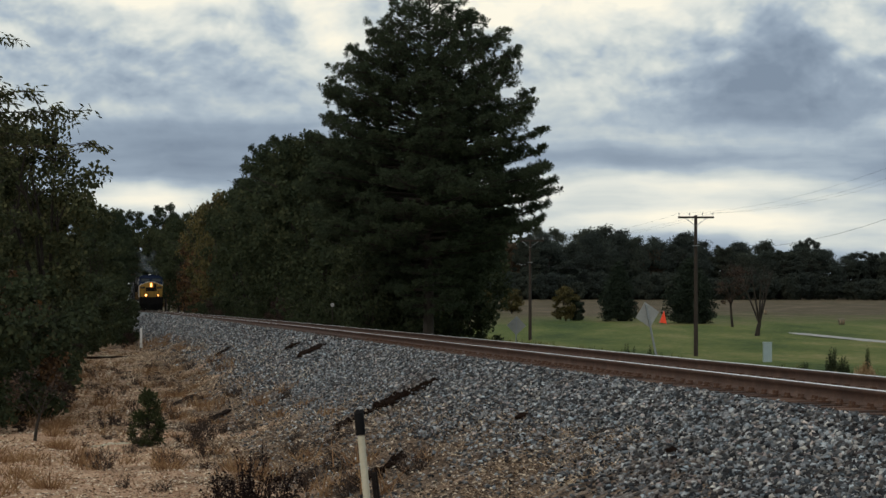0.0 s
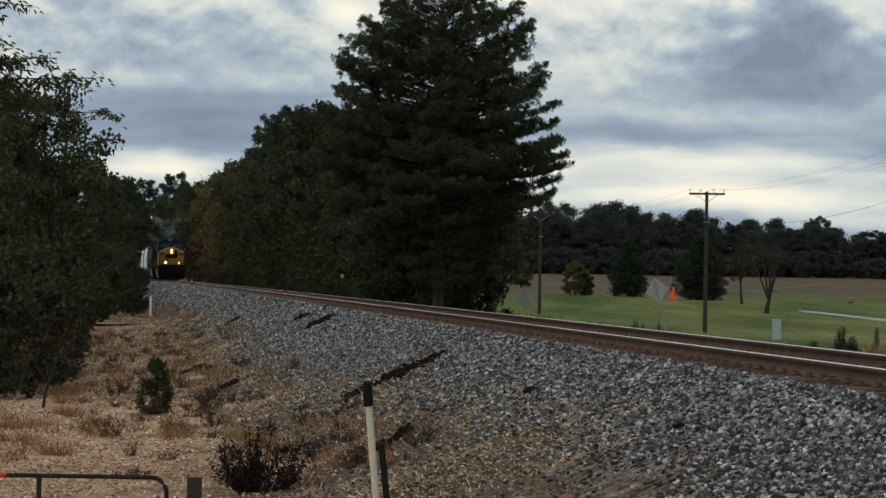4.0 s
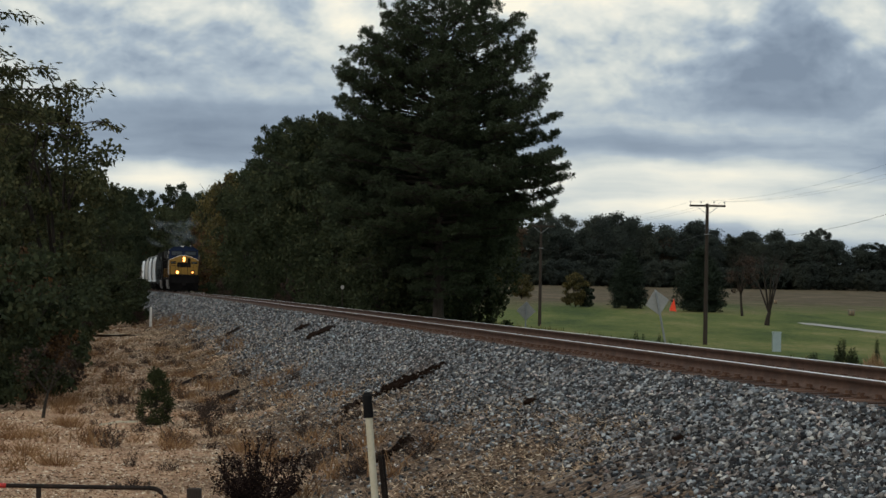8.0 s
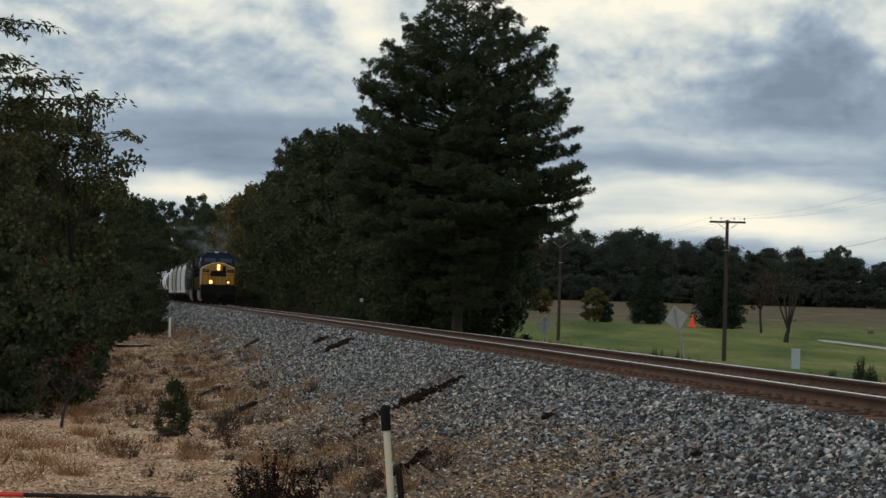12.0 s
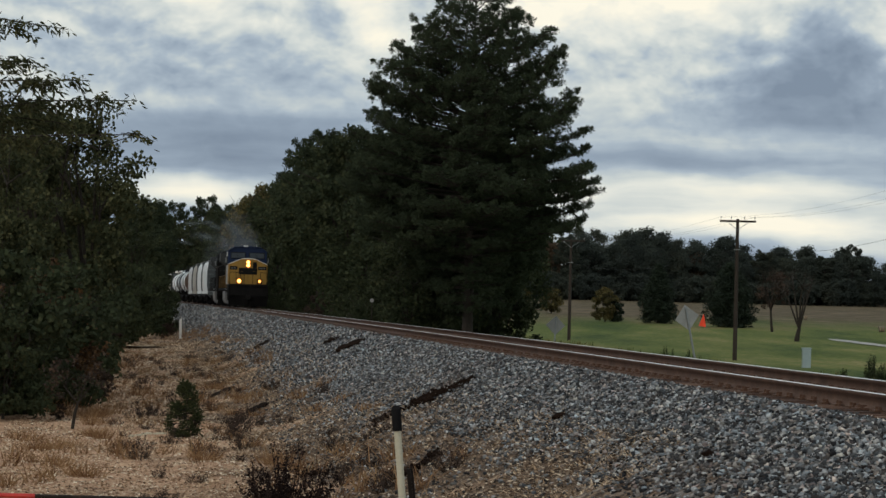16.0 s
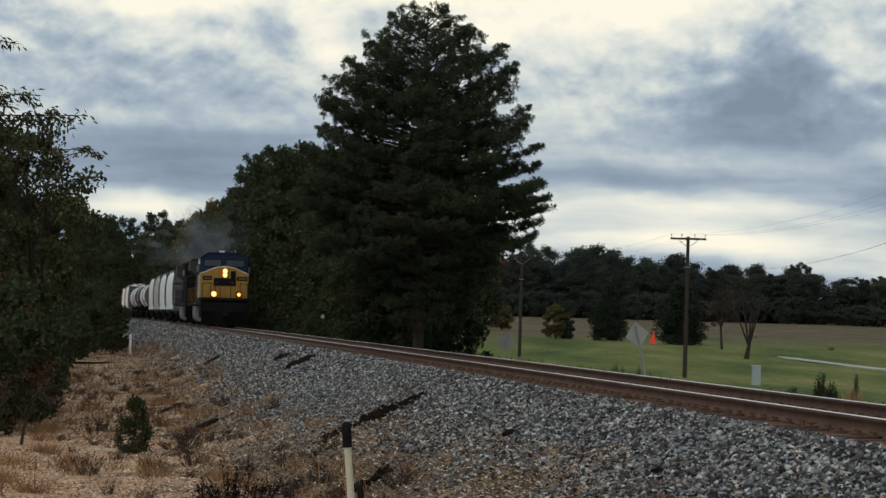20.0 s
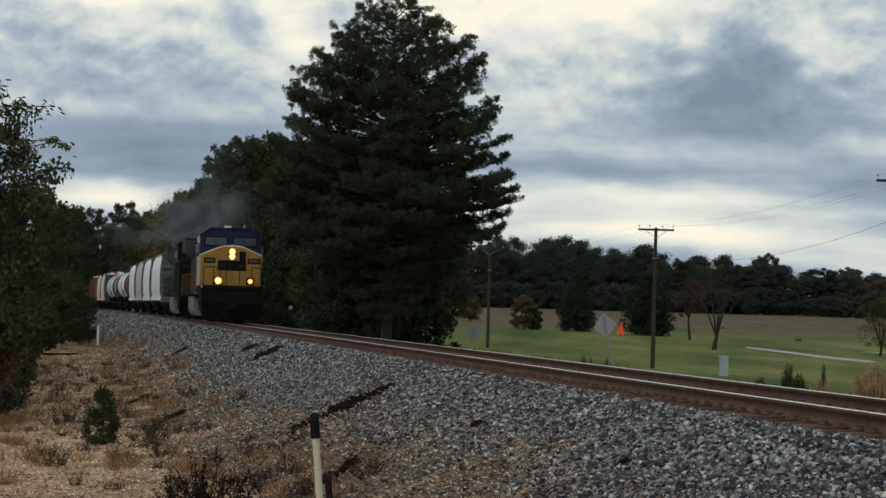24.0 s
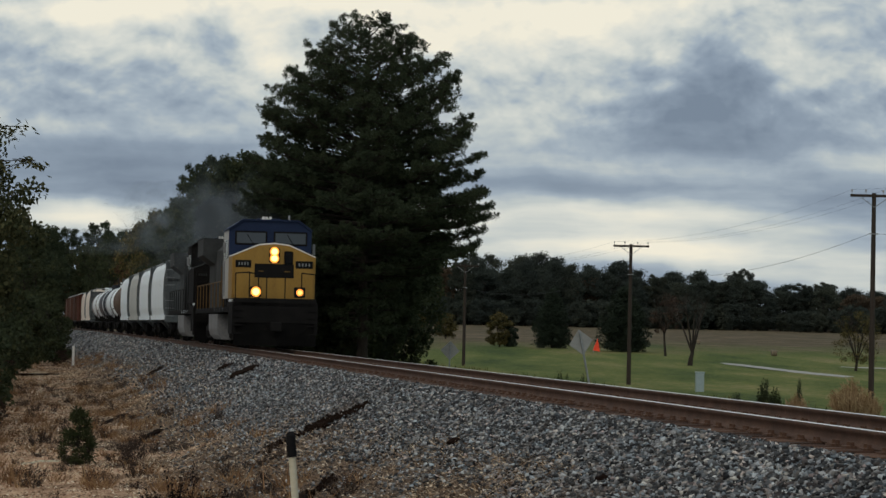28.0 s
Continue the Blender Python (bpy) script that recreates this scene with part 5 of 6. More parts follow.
def tank_car(label, paint, band, length=15.5):
    """A tank car with a domed shell, saddles, a top platform and a band round its middle; y = 0 at the front striker."""
    car = empty("tank_car", pose(0, 0, 0), label, "tank car", "tank cars")
    y0, y1 = -length + 1.3, -1.3
    bm = bmesh.new()
    rings, sides, R, zc = [], 28, 1.48, 2.62
    steps = [(-0.55, 0.0), (-0.53, 0.35), (-0.42, 0.65), (-0.2, 0.9), (0.0, 1.0)]
    ys = [(y0 + 0.55 + d, k) for d, k in steps] + [(y1 - 0.55 - d, k) for d, k in steps[::-1]]
    for y, k in ys:
        rings.append([bm.verts.new((R * max(k, 0.02) * math.cos(2 * math.pi * i / sides), y, zc + R * max(k, 0.02) * math.sin(2 * math.pi * i / sides))) for i in range(sides)])
    for r, s in zip(rings, rings[1:]):
        for i in range(sides):
            bm.faces.new((r[i], r[(i + 1) % sides], s[(i + 1) % sides], s[i]))
    bm.faces.new(rings[0])
    bm.faces.new(rings[-1][::-1])
    bmesh.ops.recalc_face_normals(bm, faces=bm.faces[:])
    part("tank_shell", bm, paint, car, smooth=True)
    for y in (y0 + 2.2, y1 - 2.2):
        bm = bmesh.new()
        bmesh.ops.create_cone(bm, cap_ends=False, segments=28, radius1=R + 0.02, radius2=R + 0.02, depth=1.3, matrix=Matrix.Translation((0, y, zc)) @ pose(0, 0, 0, 90))
        bmesh.ops.solidify(bm, geom=bm.faces[:], thickness=0.02)
        part("shell_band", bm, band, car, smooth=True)
    bm = bmesh.new()
    rod(bm, (0, (y0 + y1) / 2, 4.0), (0, (y0 + y1) / 2, 4.5), 0.42, sides=14)
    part("manway", bm, paint, car)
    for sx in (-1, 1):
        bm = bmesh.new()
        box(bm, sx * 1.1 - 0.3, sx * 1.1 + 0.3, (y0 + y1) / 2 - 1.0, (y0 + y1) / 2 + 1.0, 4.0, 4.06)
        for k in (-0.9, 0, 0.9):
            rod(bm, (sx * 1.35, (y0 + y1) / 2 + k, 4.0), (sx * 1.35, (y0 + y1) / 2 + k, 4.55), 0.013, sides=5)
        rod(bm, (sx * 1.35, (y0 + y1) / 2 - 0.9, 4.55), (sx * 1.35, (y0 + y1) / 2 + 0.9, 4.55), 0.013, sides=5)
        part("top_platform", bm, M_DARKGREY, car)
    bm = bmesh.new()
    box(bm, -0.35, 0.35, y0 - 0.9, y1 + 0.9, 0.85, 1.15)
    for y in (y0 + 1.5, y1 - 1.5):
        box(bm, -1.1, 1.1, y - 0.25, y + 0.25, 1.0, 1.6, 0.03)
    for y in (y0 - 0.7, y1 + 0.7):
        box(bm, -1.45, 1.45, y - 0.5, y + 0.5, 1.1, 1.16)
        for x in (-1.42, 1.42):
            rod(bm, (x, y, 1.1), (x, y, 2.1), 0.02, sides=5)
        rod(bm, (-1.42, y, 2.1), (1.42, y, 2.1), 0.02, sides=5)
    part("underframe", bm, M_SOOT, car)
    for s, ye in ((1, -0.9), (-1, -length + 0.9)):
        coupler(car, ye, s)
        bogie(car, ye - s * 1.3, 2)
    return car


def boxcar(label, paint, roof, length=16.5):
    """A ribbed boxcar with a sliding door; y = 0 at the front striker."""
    car = empty("boxcar", pose(0, 0, 0), label, "boxcar", "boxcars")
    y0, y1 = -length + 0.9, -0.9
    bm = bmesh.new()
    box(bm, -1.5, 1.5, y0, y1, 1.05, 4.25)
    k = y0 + 0.3
    while k < y1:
        if abs(k - (y0 + y1) / 2) > 1.7:
            box(bm, -1.56, 1.56, k - 0.06, k + 0.06, 1.1, 4.2)
        k += 0.85
    part("body", bm, paint, car)
    bm = bmesh.new()
    prism(bm, [(-1.56, 4.24), (1.56, 4.24), (1.5, 4.36), (0, 4.62), (-1.5, 4.36)], y0 - 0.05, y1 + 0.05)
    part("roof", bm, roof, car, "pale galvanised roof")
    for sx in (-1, 1):
        bm = bmesh.new()
        box(bm, sx * 1.58 - 0.04, sx * 1.58 + 0.04, (y0 + y1) / 2 - 1.55, (y0 + y1) / 2 + 1.55, 1.15, 4.15, 0.02)
        part("sliding_door", bm, paint, car)
    bm = bmesh.new()
    for z in (1.5, 2.1, 2.7, 3.3, 3.9):
        box(bm, -1.4, 1.4, y1, y1 + 0.06, z - 0.1, z + 0.1, 0.02)
    part("end_ribs", bm, paint, car)
    bm = bmesh.new()
    box(bm, -1.45, 1.45, y0, y1, 0.85, 1.05)
    part("underframe", bm, M_SOOT, car)
    for s, ye in ((1, y1), (-1, y0)):
        coupler(car, ye, s)
        bogie(car, ye - s * 1.6, 2)
    return car


def smoke_puff(seed, r, puff, label):
    """One rigid piece of exhaust haze: many thin lumpy shells, one inside the other, so that it fades towards its rim."""
    bm = bmesh.new()
    for i in range(8):
        k = 1.0 - 0.115 * i
        g = bmesh.ops.create_icosphere(bm, subdivisions=3, radius=1.0)
        for v in g["verts"]:
            n = noise.noise(v.co * 1.3 + Vector((seed * 3.7, 0, i * 0.45))) + 0.5 * noise.noise(v.co * 3.1 + Vector((seed, i * 0.6, 0)))
            v.co *= k * (1 + 0.62 * n)
            v.co.x *= 0.62 * puff
            v.co.y *= r * puff
            v.co.z *= 1.1 * puff
    ob = part("exhaust_smoke", bm, M_SMOKE, None, smooth=True)
    ob.visible_shadow = False
    return tagged(ob, label, "smoke", "exhaust smoke")


# ---------------------------------------------------------------- small things
def utility_pole(x, y, top, arm, label):
    """A wooden pole with a crossarm, braces and pin insulators."""
    base = ground_z(x, y)
    p = empty("utility_pole", pose(x, y, base), label, "utility pole", "utility poles")
    h = top - base
    bm = bmesh.new()
    rod(bm, (0, 0, -0.5), (0, 0, h), 0.16, 0.11, 12)
    part("pole", bm, M_POLE, p)
    bm = bmesh.new()
    box(bm, -arm / 2, arm / 2, -0.19, -0.08, h - 0.22, h - 0.08, 0.01)
    part("crossarm", bm, M_POLE, p)
    for s in (-1, 1):
        bm = bmesh.new()
        rod(bm, (s * arm * 0.3, -0.2, h - 0.2), (0, -0.14, h - 0.75), 0.018, sides=6)
        part("brace", bm, M_STEEL, p)
    for s in (-0.47, -0.18, 0.18, 0.47):
        bm = bmesh.new()
        rod(bm, (s * arm, -0.14, h - 0.08), (s * arm, -0.14, h + 0.08), 0.014, sides=6)
        rod(bm, (s * arm, -0.14, h + 0.06), (s * arm, -0.14, h + 0.17), 0.05, 0.035, 10)
        part("insulator", bm, M_SIGN, p)
    bm = bmesh.new()
    box(bm, -0.22, 0.22, -0.16, -0.08, h - 2.15, h - 2.09)
    part("cable_bracket", bm, M_STEEL, p)
    return p


def cable(a, b, sag, r, label):
    pts = []
    for i in range(25):
        t = i / 24
        p = Vector(a).lerp(Vector(b), t)
        p.z -= sag * 4 * t * (1 - t)
        pts.append(p)
    v, f = tube_path(pts, [r] * 25, 5)
    ob = arrays("overhead_cable", v, f, M_WIRE)
    tagged(ob, label, "cable", "overhead cables")


def road_sign(x, y, zc, side, turn, lean, label, dark=False):
    """The back of a diamond warning sign on its post."""
    base = ground_z(x, y)
    s = empty("road_sign", pose(x, y, base, 0, lean, turn), label, "road sign", "road signs")
    h = zc - base
    bm = bmesh.new()
    box(bm, -0.035, 0.035, -0.03, 0.03, -0.4, h + side * 0.6, 0.006)
    part("sign_post", bm, M_STEEL, s)
    bm = bmesh.new()
    box(bm, -side / 2, side / 2, 0.035, 0.045, -side / 2, side / 2, 0.0, turn=Matrix.Translation((0, 0, h)) @ pose(0, 0, 0, 0, 45))
    part("sign_panel", bm, M_SIGN, s, "unpainted grey back of a diamond panel")
    for k in (-0.25, 0.25):
        bm = bmesh.new()
        rod(bm, (0, -0.045, h + k * side), (0, 0.05, h + k * side), 0.014, sides=6)
        part("bolt", bm, M_STEEL, s)


def marker_post():
    """A pale pipe marker with a black cap, leaning a little, and a dark stake behind it."""
    x, y = -0.735, 27.0
    base = bank_z(x, y)
    m = empty("marker_post", pose(x, y, base, 0, -5.5, 0), "weathered white pipe marker with a black cap, leaning", "marker post")
    top = 1.80 - base
    bm = bmesh.new()
    rod(bm, (0, 0, -0.4), (0, 0, top - 0.26), 0.039, sides=18)
    part("pipe", bm, M_MARKER, m)
    bm = bmesh.new()
    rod(bm, (0, 0, top - 0.27), (0, 0, top - 0.04), 0.051, sides=18)
    rod(bm, (0, 0, top - 0.04), (0, 0, top), 0.051, 0.03, 18)
    part("cap", bm, M_BLACK, m, "black plastic cap")
    s = empty("stake", pose(x + 0.11, y + 0.25, base, 0, -6.5, 0), "dark rusty steel stake beside the marker", "stake")
    bm = bmesh.new()
    box(bm, -0.035, 0.035, -0.012, 0.012, -0.3, top - 0.68, 0.004)
    box(bm, -0.008, 0.008, -0.04, 0.0, -0.3, top - 0.70)
    part("angle_bar", bm, M_GATE, s)


def tube_gate():
    """A closed tube gate with a rounded end, three rails showing, and its wooden latch post."""
    y, z1 = 22.5, 1.095
    g = empty("field_gate", pose(-2.50, y, ground_z(-2.5, y)), "dark rusty steel tube field gate", "gate")
    b = ground_z(-2.5, y)
    top, low = z1 - b, 0.12
    r = 0.02
    arc = [radians(a) for a in range(90, -1, -15)]
    pts = [(-3.6, 0, top)] + [(-0.14 + 0.14 * math.cos(a), 0, top - 0.14 + 0.14 * math.sin(a)) for a in arc]
    pts += [(-0.14 + 0.14 * math.cos(a), 0, low + 0.14 - 0.14 * math.sin(a)) for a in arc[::-1]] + [(-3.6, 0, low), (-3.6, 0, top)]
    v, f = tube_path(pts, [r] * len(pts), 10)
    arrays("gate_frame", v, f, M_GATE, g)
    for k in (0.25, 0.48, 0.70, 0.90):
        if top - k > low + 0.05:
            bm = bmesh.new()
            rod(bm, (-3.6, 0, top - k), (0, 0, top - k), 0.016, sides=10)
            part("gate_rail", bm, M_GATE, g)
    for x in (-1.13, -2.4):
        bm = bmesh.new()
        box(bm, x - 0.022, x + 0.022, -0.012, 0.012, low, top, 0.004)
        part("upright", bm, M_GATE, g)
    bm = bmesh.new()
    rod(bm, (-1.85, 0, top), (-1.42, 0, top), 0.0225, sides=12)
    part("reflector_band", bm, M_RED, g, "red reflective band")
    p = empty("gate_post", pose(-2.27, y + 0.15, ground_z(-2.27, y)), "dark weathered wooden gate post", "post")
    bm = bmesh.new()
    hh = 1.09 - ground_z(-2.27, y)
    box(bm, -0.062, 0.062, -0.06, 0.06, -0.4, hh, 0.012)
    part("timber", bm, M_POLE, p)


# ---------------------------------------------------------------- the place, from the large to the small
build_ground()
build_track()

PINE_TABLE = [(2.0, 1.3), (3.2, 1.8), (4.3, 2.3), (4.9, 3.6), (5.6, 4.6), (6.3, 5.2), (7.4, 5.4), (8.6, 5.25), (10.5, 4.85), (11.7, 4.5), (13.2, 3.95), (14.1, 3.45), (15.0, 2.55), (15.8, 1.6), (16.3, 0.9), (16.6, 0.45)]
px, py = -0.62, 112.0
big_pine = tufted_pine("pine_tree", 16.6, PINE_TABLE, pose(px, py, ground_z(px, py)), "tall broad dark-green pine tree beside the track", 3, 0.26, 0.45, 9, 0.18, 44, M_PINE, twig_gap=0.40, thin=0.42, stubs=14)

# base trees of the woods, each then copied
WOOD_PINE = [(3.0, 1.0), (5.0, 2.4), (8.0, 3.0), (10.5, 2.6), (12.4, 1.6), (13.2, 0.3)]
wood_pine = tufted_pine("pine_tree", 13.2, WOOD_PINE, pose(0, 0, 0), "dark-green pine at the edge of a wood", 11, 0.18, 0.72, 6, 0.36, 44, M_PINE, group="trackside wood", twig_gap=0.6, stubs=8)
wood_oak = broadleaf("oak_tree", 11.5, (3.0, 3.0), pose(0, 0, 0), "dense dark-green broadleaf tree in a wood", 12, M_LEAF, 0.17, 74, 125, 0.22, 0.10, 6, group="trackside wood", clump_r=0.95)
wood_turn = broadleaf("oak_tree", 9.5, (2.5, 2.5), pose(0, 0, 0), "broadleaf tree turning olive and yellow", 13, M_OLIVE, 0.14, 56, 130, 0.2, 0.15, 5, group="trackside wood", clump_r=0.85)
wood_orange = broadleaf("maple_tree", 8.0, (2.2, 2.2), pose(0, 0, 0), "tree with rust-orange autumn leaves", 14, M_ORANGE, 0.12, 48, 130, 0.19, 0.08, 5, group="trackside wood", clump_r=0.8)
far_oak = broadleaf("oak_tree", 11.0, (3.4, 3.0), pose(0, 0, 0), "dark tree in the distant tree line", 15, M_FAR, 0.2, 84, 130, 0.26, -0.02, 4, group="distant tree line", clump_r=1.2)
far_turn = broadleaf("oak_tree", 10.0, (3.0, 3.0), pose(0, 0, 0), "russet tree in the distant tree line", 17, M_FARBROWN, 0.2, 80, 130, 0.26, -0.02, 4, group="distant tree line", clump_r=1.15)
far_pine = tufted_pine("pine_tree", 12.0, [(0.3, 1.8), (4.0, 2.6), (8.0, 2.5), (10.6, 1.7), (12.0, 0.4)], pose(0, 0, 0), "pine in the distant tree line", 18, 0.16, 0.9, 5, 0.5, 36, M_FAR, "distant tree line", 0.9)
thicket = broadleaf("thicket_bush", 3.4, (1.7, 1.7), pose(0, 0, 0), "dense dark-green thicket bush", 19, M_LEAF, 0.05, 44, 120, 0.14, 0.02, 6, "bush", "trackside thicket", 0.45)
thicket_red = broadleaf("thicket_bush", 3.0, (1.4, 1.4), pose(0, 0, 0), "thicket bush with rust-orange leaves", 20, M_ORANGE, 0.05, 36, 130, 0.12, 0.05, 6, "bush", "trackside thicket", 0.40)
thicket_dull = broadleaf("thicket_bush", 2.6, (1.4, 1.4), pose(0, 0, 0), "withered brown thicket bush", 21, M_BROWN, 0.05, 34, 130, 0.12, 0.02, 6, "bush", "trackside thicket", 0.40)
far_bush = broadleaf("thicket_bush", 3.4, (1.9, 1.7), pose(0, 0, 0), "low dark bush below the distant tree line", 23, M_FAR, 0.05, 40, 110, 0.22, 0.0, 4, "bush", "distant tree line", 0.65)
left_tree = broadleaf("oak_tree", 8.4, (2.6, 2.6), pose(0, 0, 0), "leafy olive-green tree above the thicket", 22, M_LEFT, 0.14, 74, 190, 0.15, 0.22, 6, group="trackside thicket", clump_r=0.62)


def off_track(y, o):
    return track_x(y) + o


# wood on the far side of the track, behind the great pine
rw = random.Random(41)
place(wood_pine, off_track(150, 8.5), 150, 1.0, 20)
place(wood_oak, off_track(165, 6.0), 165, 1.0, 80)
place(wood_turn, off_track(345, 9.0), 345, 1.0, 10)
place(wood_orange, off_track(290, 5.0), 290, 1.0, 0)
for y, o, kind, s in ((128, 9.0, wood_pine, 0.92), (134, 6.5, wood_pine, 0.86), (140, 11.0, wood_oak, 0.95), (146, 6.2, wood_oak, 0.92), (156, 12.0, wood_pine, 1.05), (160, 8.0, wood_pine, 1.08),
                      (172, 9.5, wood_pine, 1.06), (178, 5.6, wood_oak, 0.98), (186, 8.5, wood_pine, 1.1), (194, 5.2, wood_oak, 1.0), (200, 9.0, wood_oak, 1.1), (208, 6.0, wood_pine, 1.0),
                      (222, 8.0, wood_oak, 1.1), (230, 5.0, wood_oak, 0.95), (240, 7.0, wood_pine, 1.0), (250, 5.6, wood_oak, 1.0), (262, 7.5, wood_oak, 1.1), (275, 5.2, wood_turn, 1.2),
                      (305, 7.0, wood_oak, 1.1), (320, 5.4, wood_orange, 1.2), (335, 7.0, wood_turn, 1.3), (350, 5.0, wood_oak, 1.0), (368, 6.5, wood_orange, 1.3), (385, 5.8, wood_oak, 1.1),
                      (400, 8.0, wood_pine, 1.1), (425, 5.0, wood_oak, 1.2), (450, 7.0, wood_turn, 1.4)):
    low = lerp(0.78, 0.84, (y - 135) / 40) if y < 176 or kind is wood_pine and y < 200 else 1.0
    stand(kind, off_track(y, o), y, s * rw.uniform(1.05, 1.15), rw.uniform(0, 360), s * rw.uniform(1.18, 1.32) * low)
for k in range(26):
    y = 118 + k * 7.5 + rw.uniform(-2, 2)
    stand(rw.choice((thicket, thicket, thicket_dull)), off_track(y, rw.uniform(4.2, 6.5)), y, rw.uniform(0.7, 1.2), rw.uniform(0, 360))
for x, y, kind, s in ((-2.6, 118, wood_oak, 0.46), (-3.6, 122, wood_oak, 0.55), (0.7, 119, thicket, 1.2), (-1.2, 116, thicket, 1.3), (-3.4, 115.5, thicket, 1.2), (1.2, 121, thicket, 0.9), (-3.9, 127, wood_oak, 0.6),
                      (-1.8, 122, wood_pine, 0.5), (-1.5, 115, wood_pine, 0.62), (0.35, 117, wood_pine, 0.55), (-4.2, 131, wood_pine, 0.8), (-2.2, 134, wood_oak, 0.8)):
    stand(kind, x, y, s, rw.uniform(0, 360))
# far end of the line of sight along the track
for k in range(16):
    y = 430 + k * 7
    stand(rw.choice((wood_oak, wood_pine, wood_orange, wood_turn)), off_track(y, rw.uniform(-5, 4)) - rw.uniform(0, 6), y, rw.uniform(1.2, 1.55), rw.uniform(0, 360))

for k in range(26):
    y = 400 + k * 6
    stand(far_bush, off_track(y, rw.uniform(-9, -4)) - k * 0.4, y, rw.uniform(1.5, 2.4), rw.uniform(0, 360))
for y, o, kind, s, tall in ((432, 6.0, wood_pine, 1.25, 1.50), (452, 9.5, wood_pine, 1.1, 1.35), (300, -6.5, wood_pine, 0.95, 1.08), (312, -5.6, wood_pine, 0.9, 1.06), (286, -8.5, wood_pine, 0.9, 1.02), (330, -5.2, wood_pine, 0.95, 1.0),
                            (182, 5.8, wood_pine, 1.15, 1.13), (189, 6.6, wood_pine, 1.1, 1.08), (300, 5.4, wood_turn, 1.15, 1.5), (462, 5.6, wood_orange, 1.7, 1.85), (440, 3.9, wood_orange, 1.0, 1.3), (478, 2.0, wood_pine, 1.3, 1.45), (500, -3.0, wood_pine, 1.3, 1.4)):
    stand(kind, off_track(y, o), y, s, rw.uniform(0, 360), tall)
# trees and thicket on the camera's side of the track
place(left_tree, -14.0, 86, 1.0, 30, 1.1)
for x, y, s in ((-16.4, 84, 1.0), (-17.2, 98, 1.1), (-12.9, 66, 0.72), (-20.0, 112, 1.05), (-22.6, 128, 1.05), (-23.5, 146, 1.0), (-27.0, 160, 1.1), (-29.0, 180, 1.15), (-34, 200, 1.2), (-36.5, 222, 1.25)):
    stand(left_tree, x, y, s, rw.uniform(0, 360))
for y, o, kind, s in ((240, -9, wood_oak, 0.8), (255, -8.5, wood_pine, 0.75), (275, -8, wood_oak, 0.85), (300, -8, wood_pine, 0.8), (325, -8, wood_oak, 0.9), (350, -7.5, wood_turn, 1.0), (380, -8, wood_oak, 1.0), (410, -7, wood_pine, 1.0)):
    stand(kind, off_track(y, o), y, s * 1.2, rw.uniform(0, 360))
place(thicket, -10.6, 62, 1.0, 0)
place(thicket_red, -11.4, 68, 1.0, 0)
for x, y, s in ((-11.2, 64.5, 1.1), (-12.3, 70, 1.25)):
    stand(thicket_red, x, y, s, rw.uniform(0, 360))
place(thicket_dull, -11.6, 72, 0.65, 0)
for x, y, s in ((-10.6, 62.5, 0.38), (-9.9, 63.8, 0.28), (-10.5, 66, 0.36), (-10.3, 68.5, 0.3), (-11.2, 61, 0.42), (-10.9, 74, 0.32), (-9.6, 58, 0.22)):
    stand(thicket_dull, x, y, s, rw.uniform(0, 360))
for k in range(26):
    y = 58 + 100 * rw.random()
    stand(thicket_dull, off_track(y, rw.uniform(-11.8, -9.8)), y, rw.uniform(0.22, 0.42), rw.uniform(0, 360), rw.uniform(0.12, 0.28))
for x, y, kind, s in ((-10.7, 57, thicket, 0.7), (-11.9, 60, thicket_red, 1.1), (-12.5, 66, thicket, 1.2), (-13.4, 74, thicket_red, 1.15), (-12.7, 76, thicket, 1.0), (-13.2, 82, thicket, 1.1),
                      (-14.8, 92, thicket, 1.2), (-13.9, 90, thicket_dull, 0.8), (-15.6, 98, thicket, 1.15), (-16.2, 106, thicket_dull, 1.1), (-17.6, 112, thicket, 1.3), (-17.3, 118, thicket_dull, 0.8),
                      (-19.0, 122, thicket, 1.3), (-19.6, 130, thicket_dull, 1.0), (-20.0, 138, thicket, 1.2), (-20.8, 146, thicket, 1.3), (-21.3, 152, thicket_dull, 0.9), (-22.4, 160, thicket, 1.3),
                      (-22.6, 168, thicket, 1.1), (-23.8, 176, thicket, 1.3), (-24.5, 186, thicket, 1.2), (-26.2, 196, thicket, 1.3), (-28, 208, thicket, 1.3), (-30, 222, thicket, 1.4), (-11.2, 58, thicket, 1.1), (-23.0, 180, thicket, 1.1), (-24.4, 188, thicket, 1.3), (-26.2, 198, thicket, 1.4), (-28.6, 211, thicket, 1.5), (-31.2, 226, thicket, 1.5), (-34.2, 242, thicket, 1.6), (-20.9, 168, thicket_dull, 0.5), (-21.6, 175, thicket_dull, 0.55)):
    stand(kind, x, y, s, rw.uniform(0, 360))

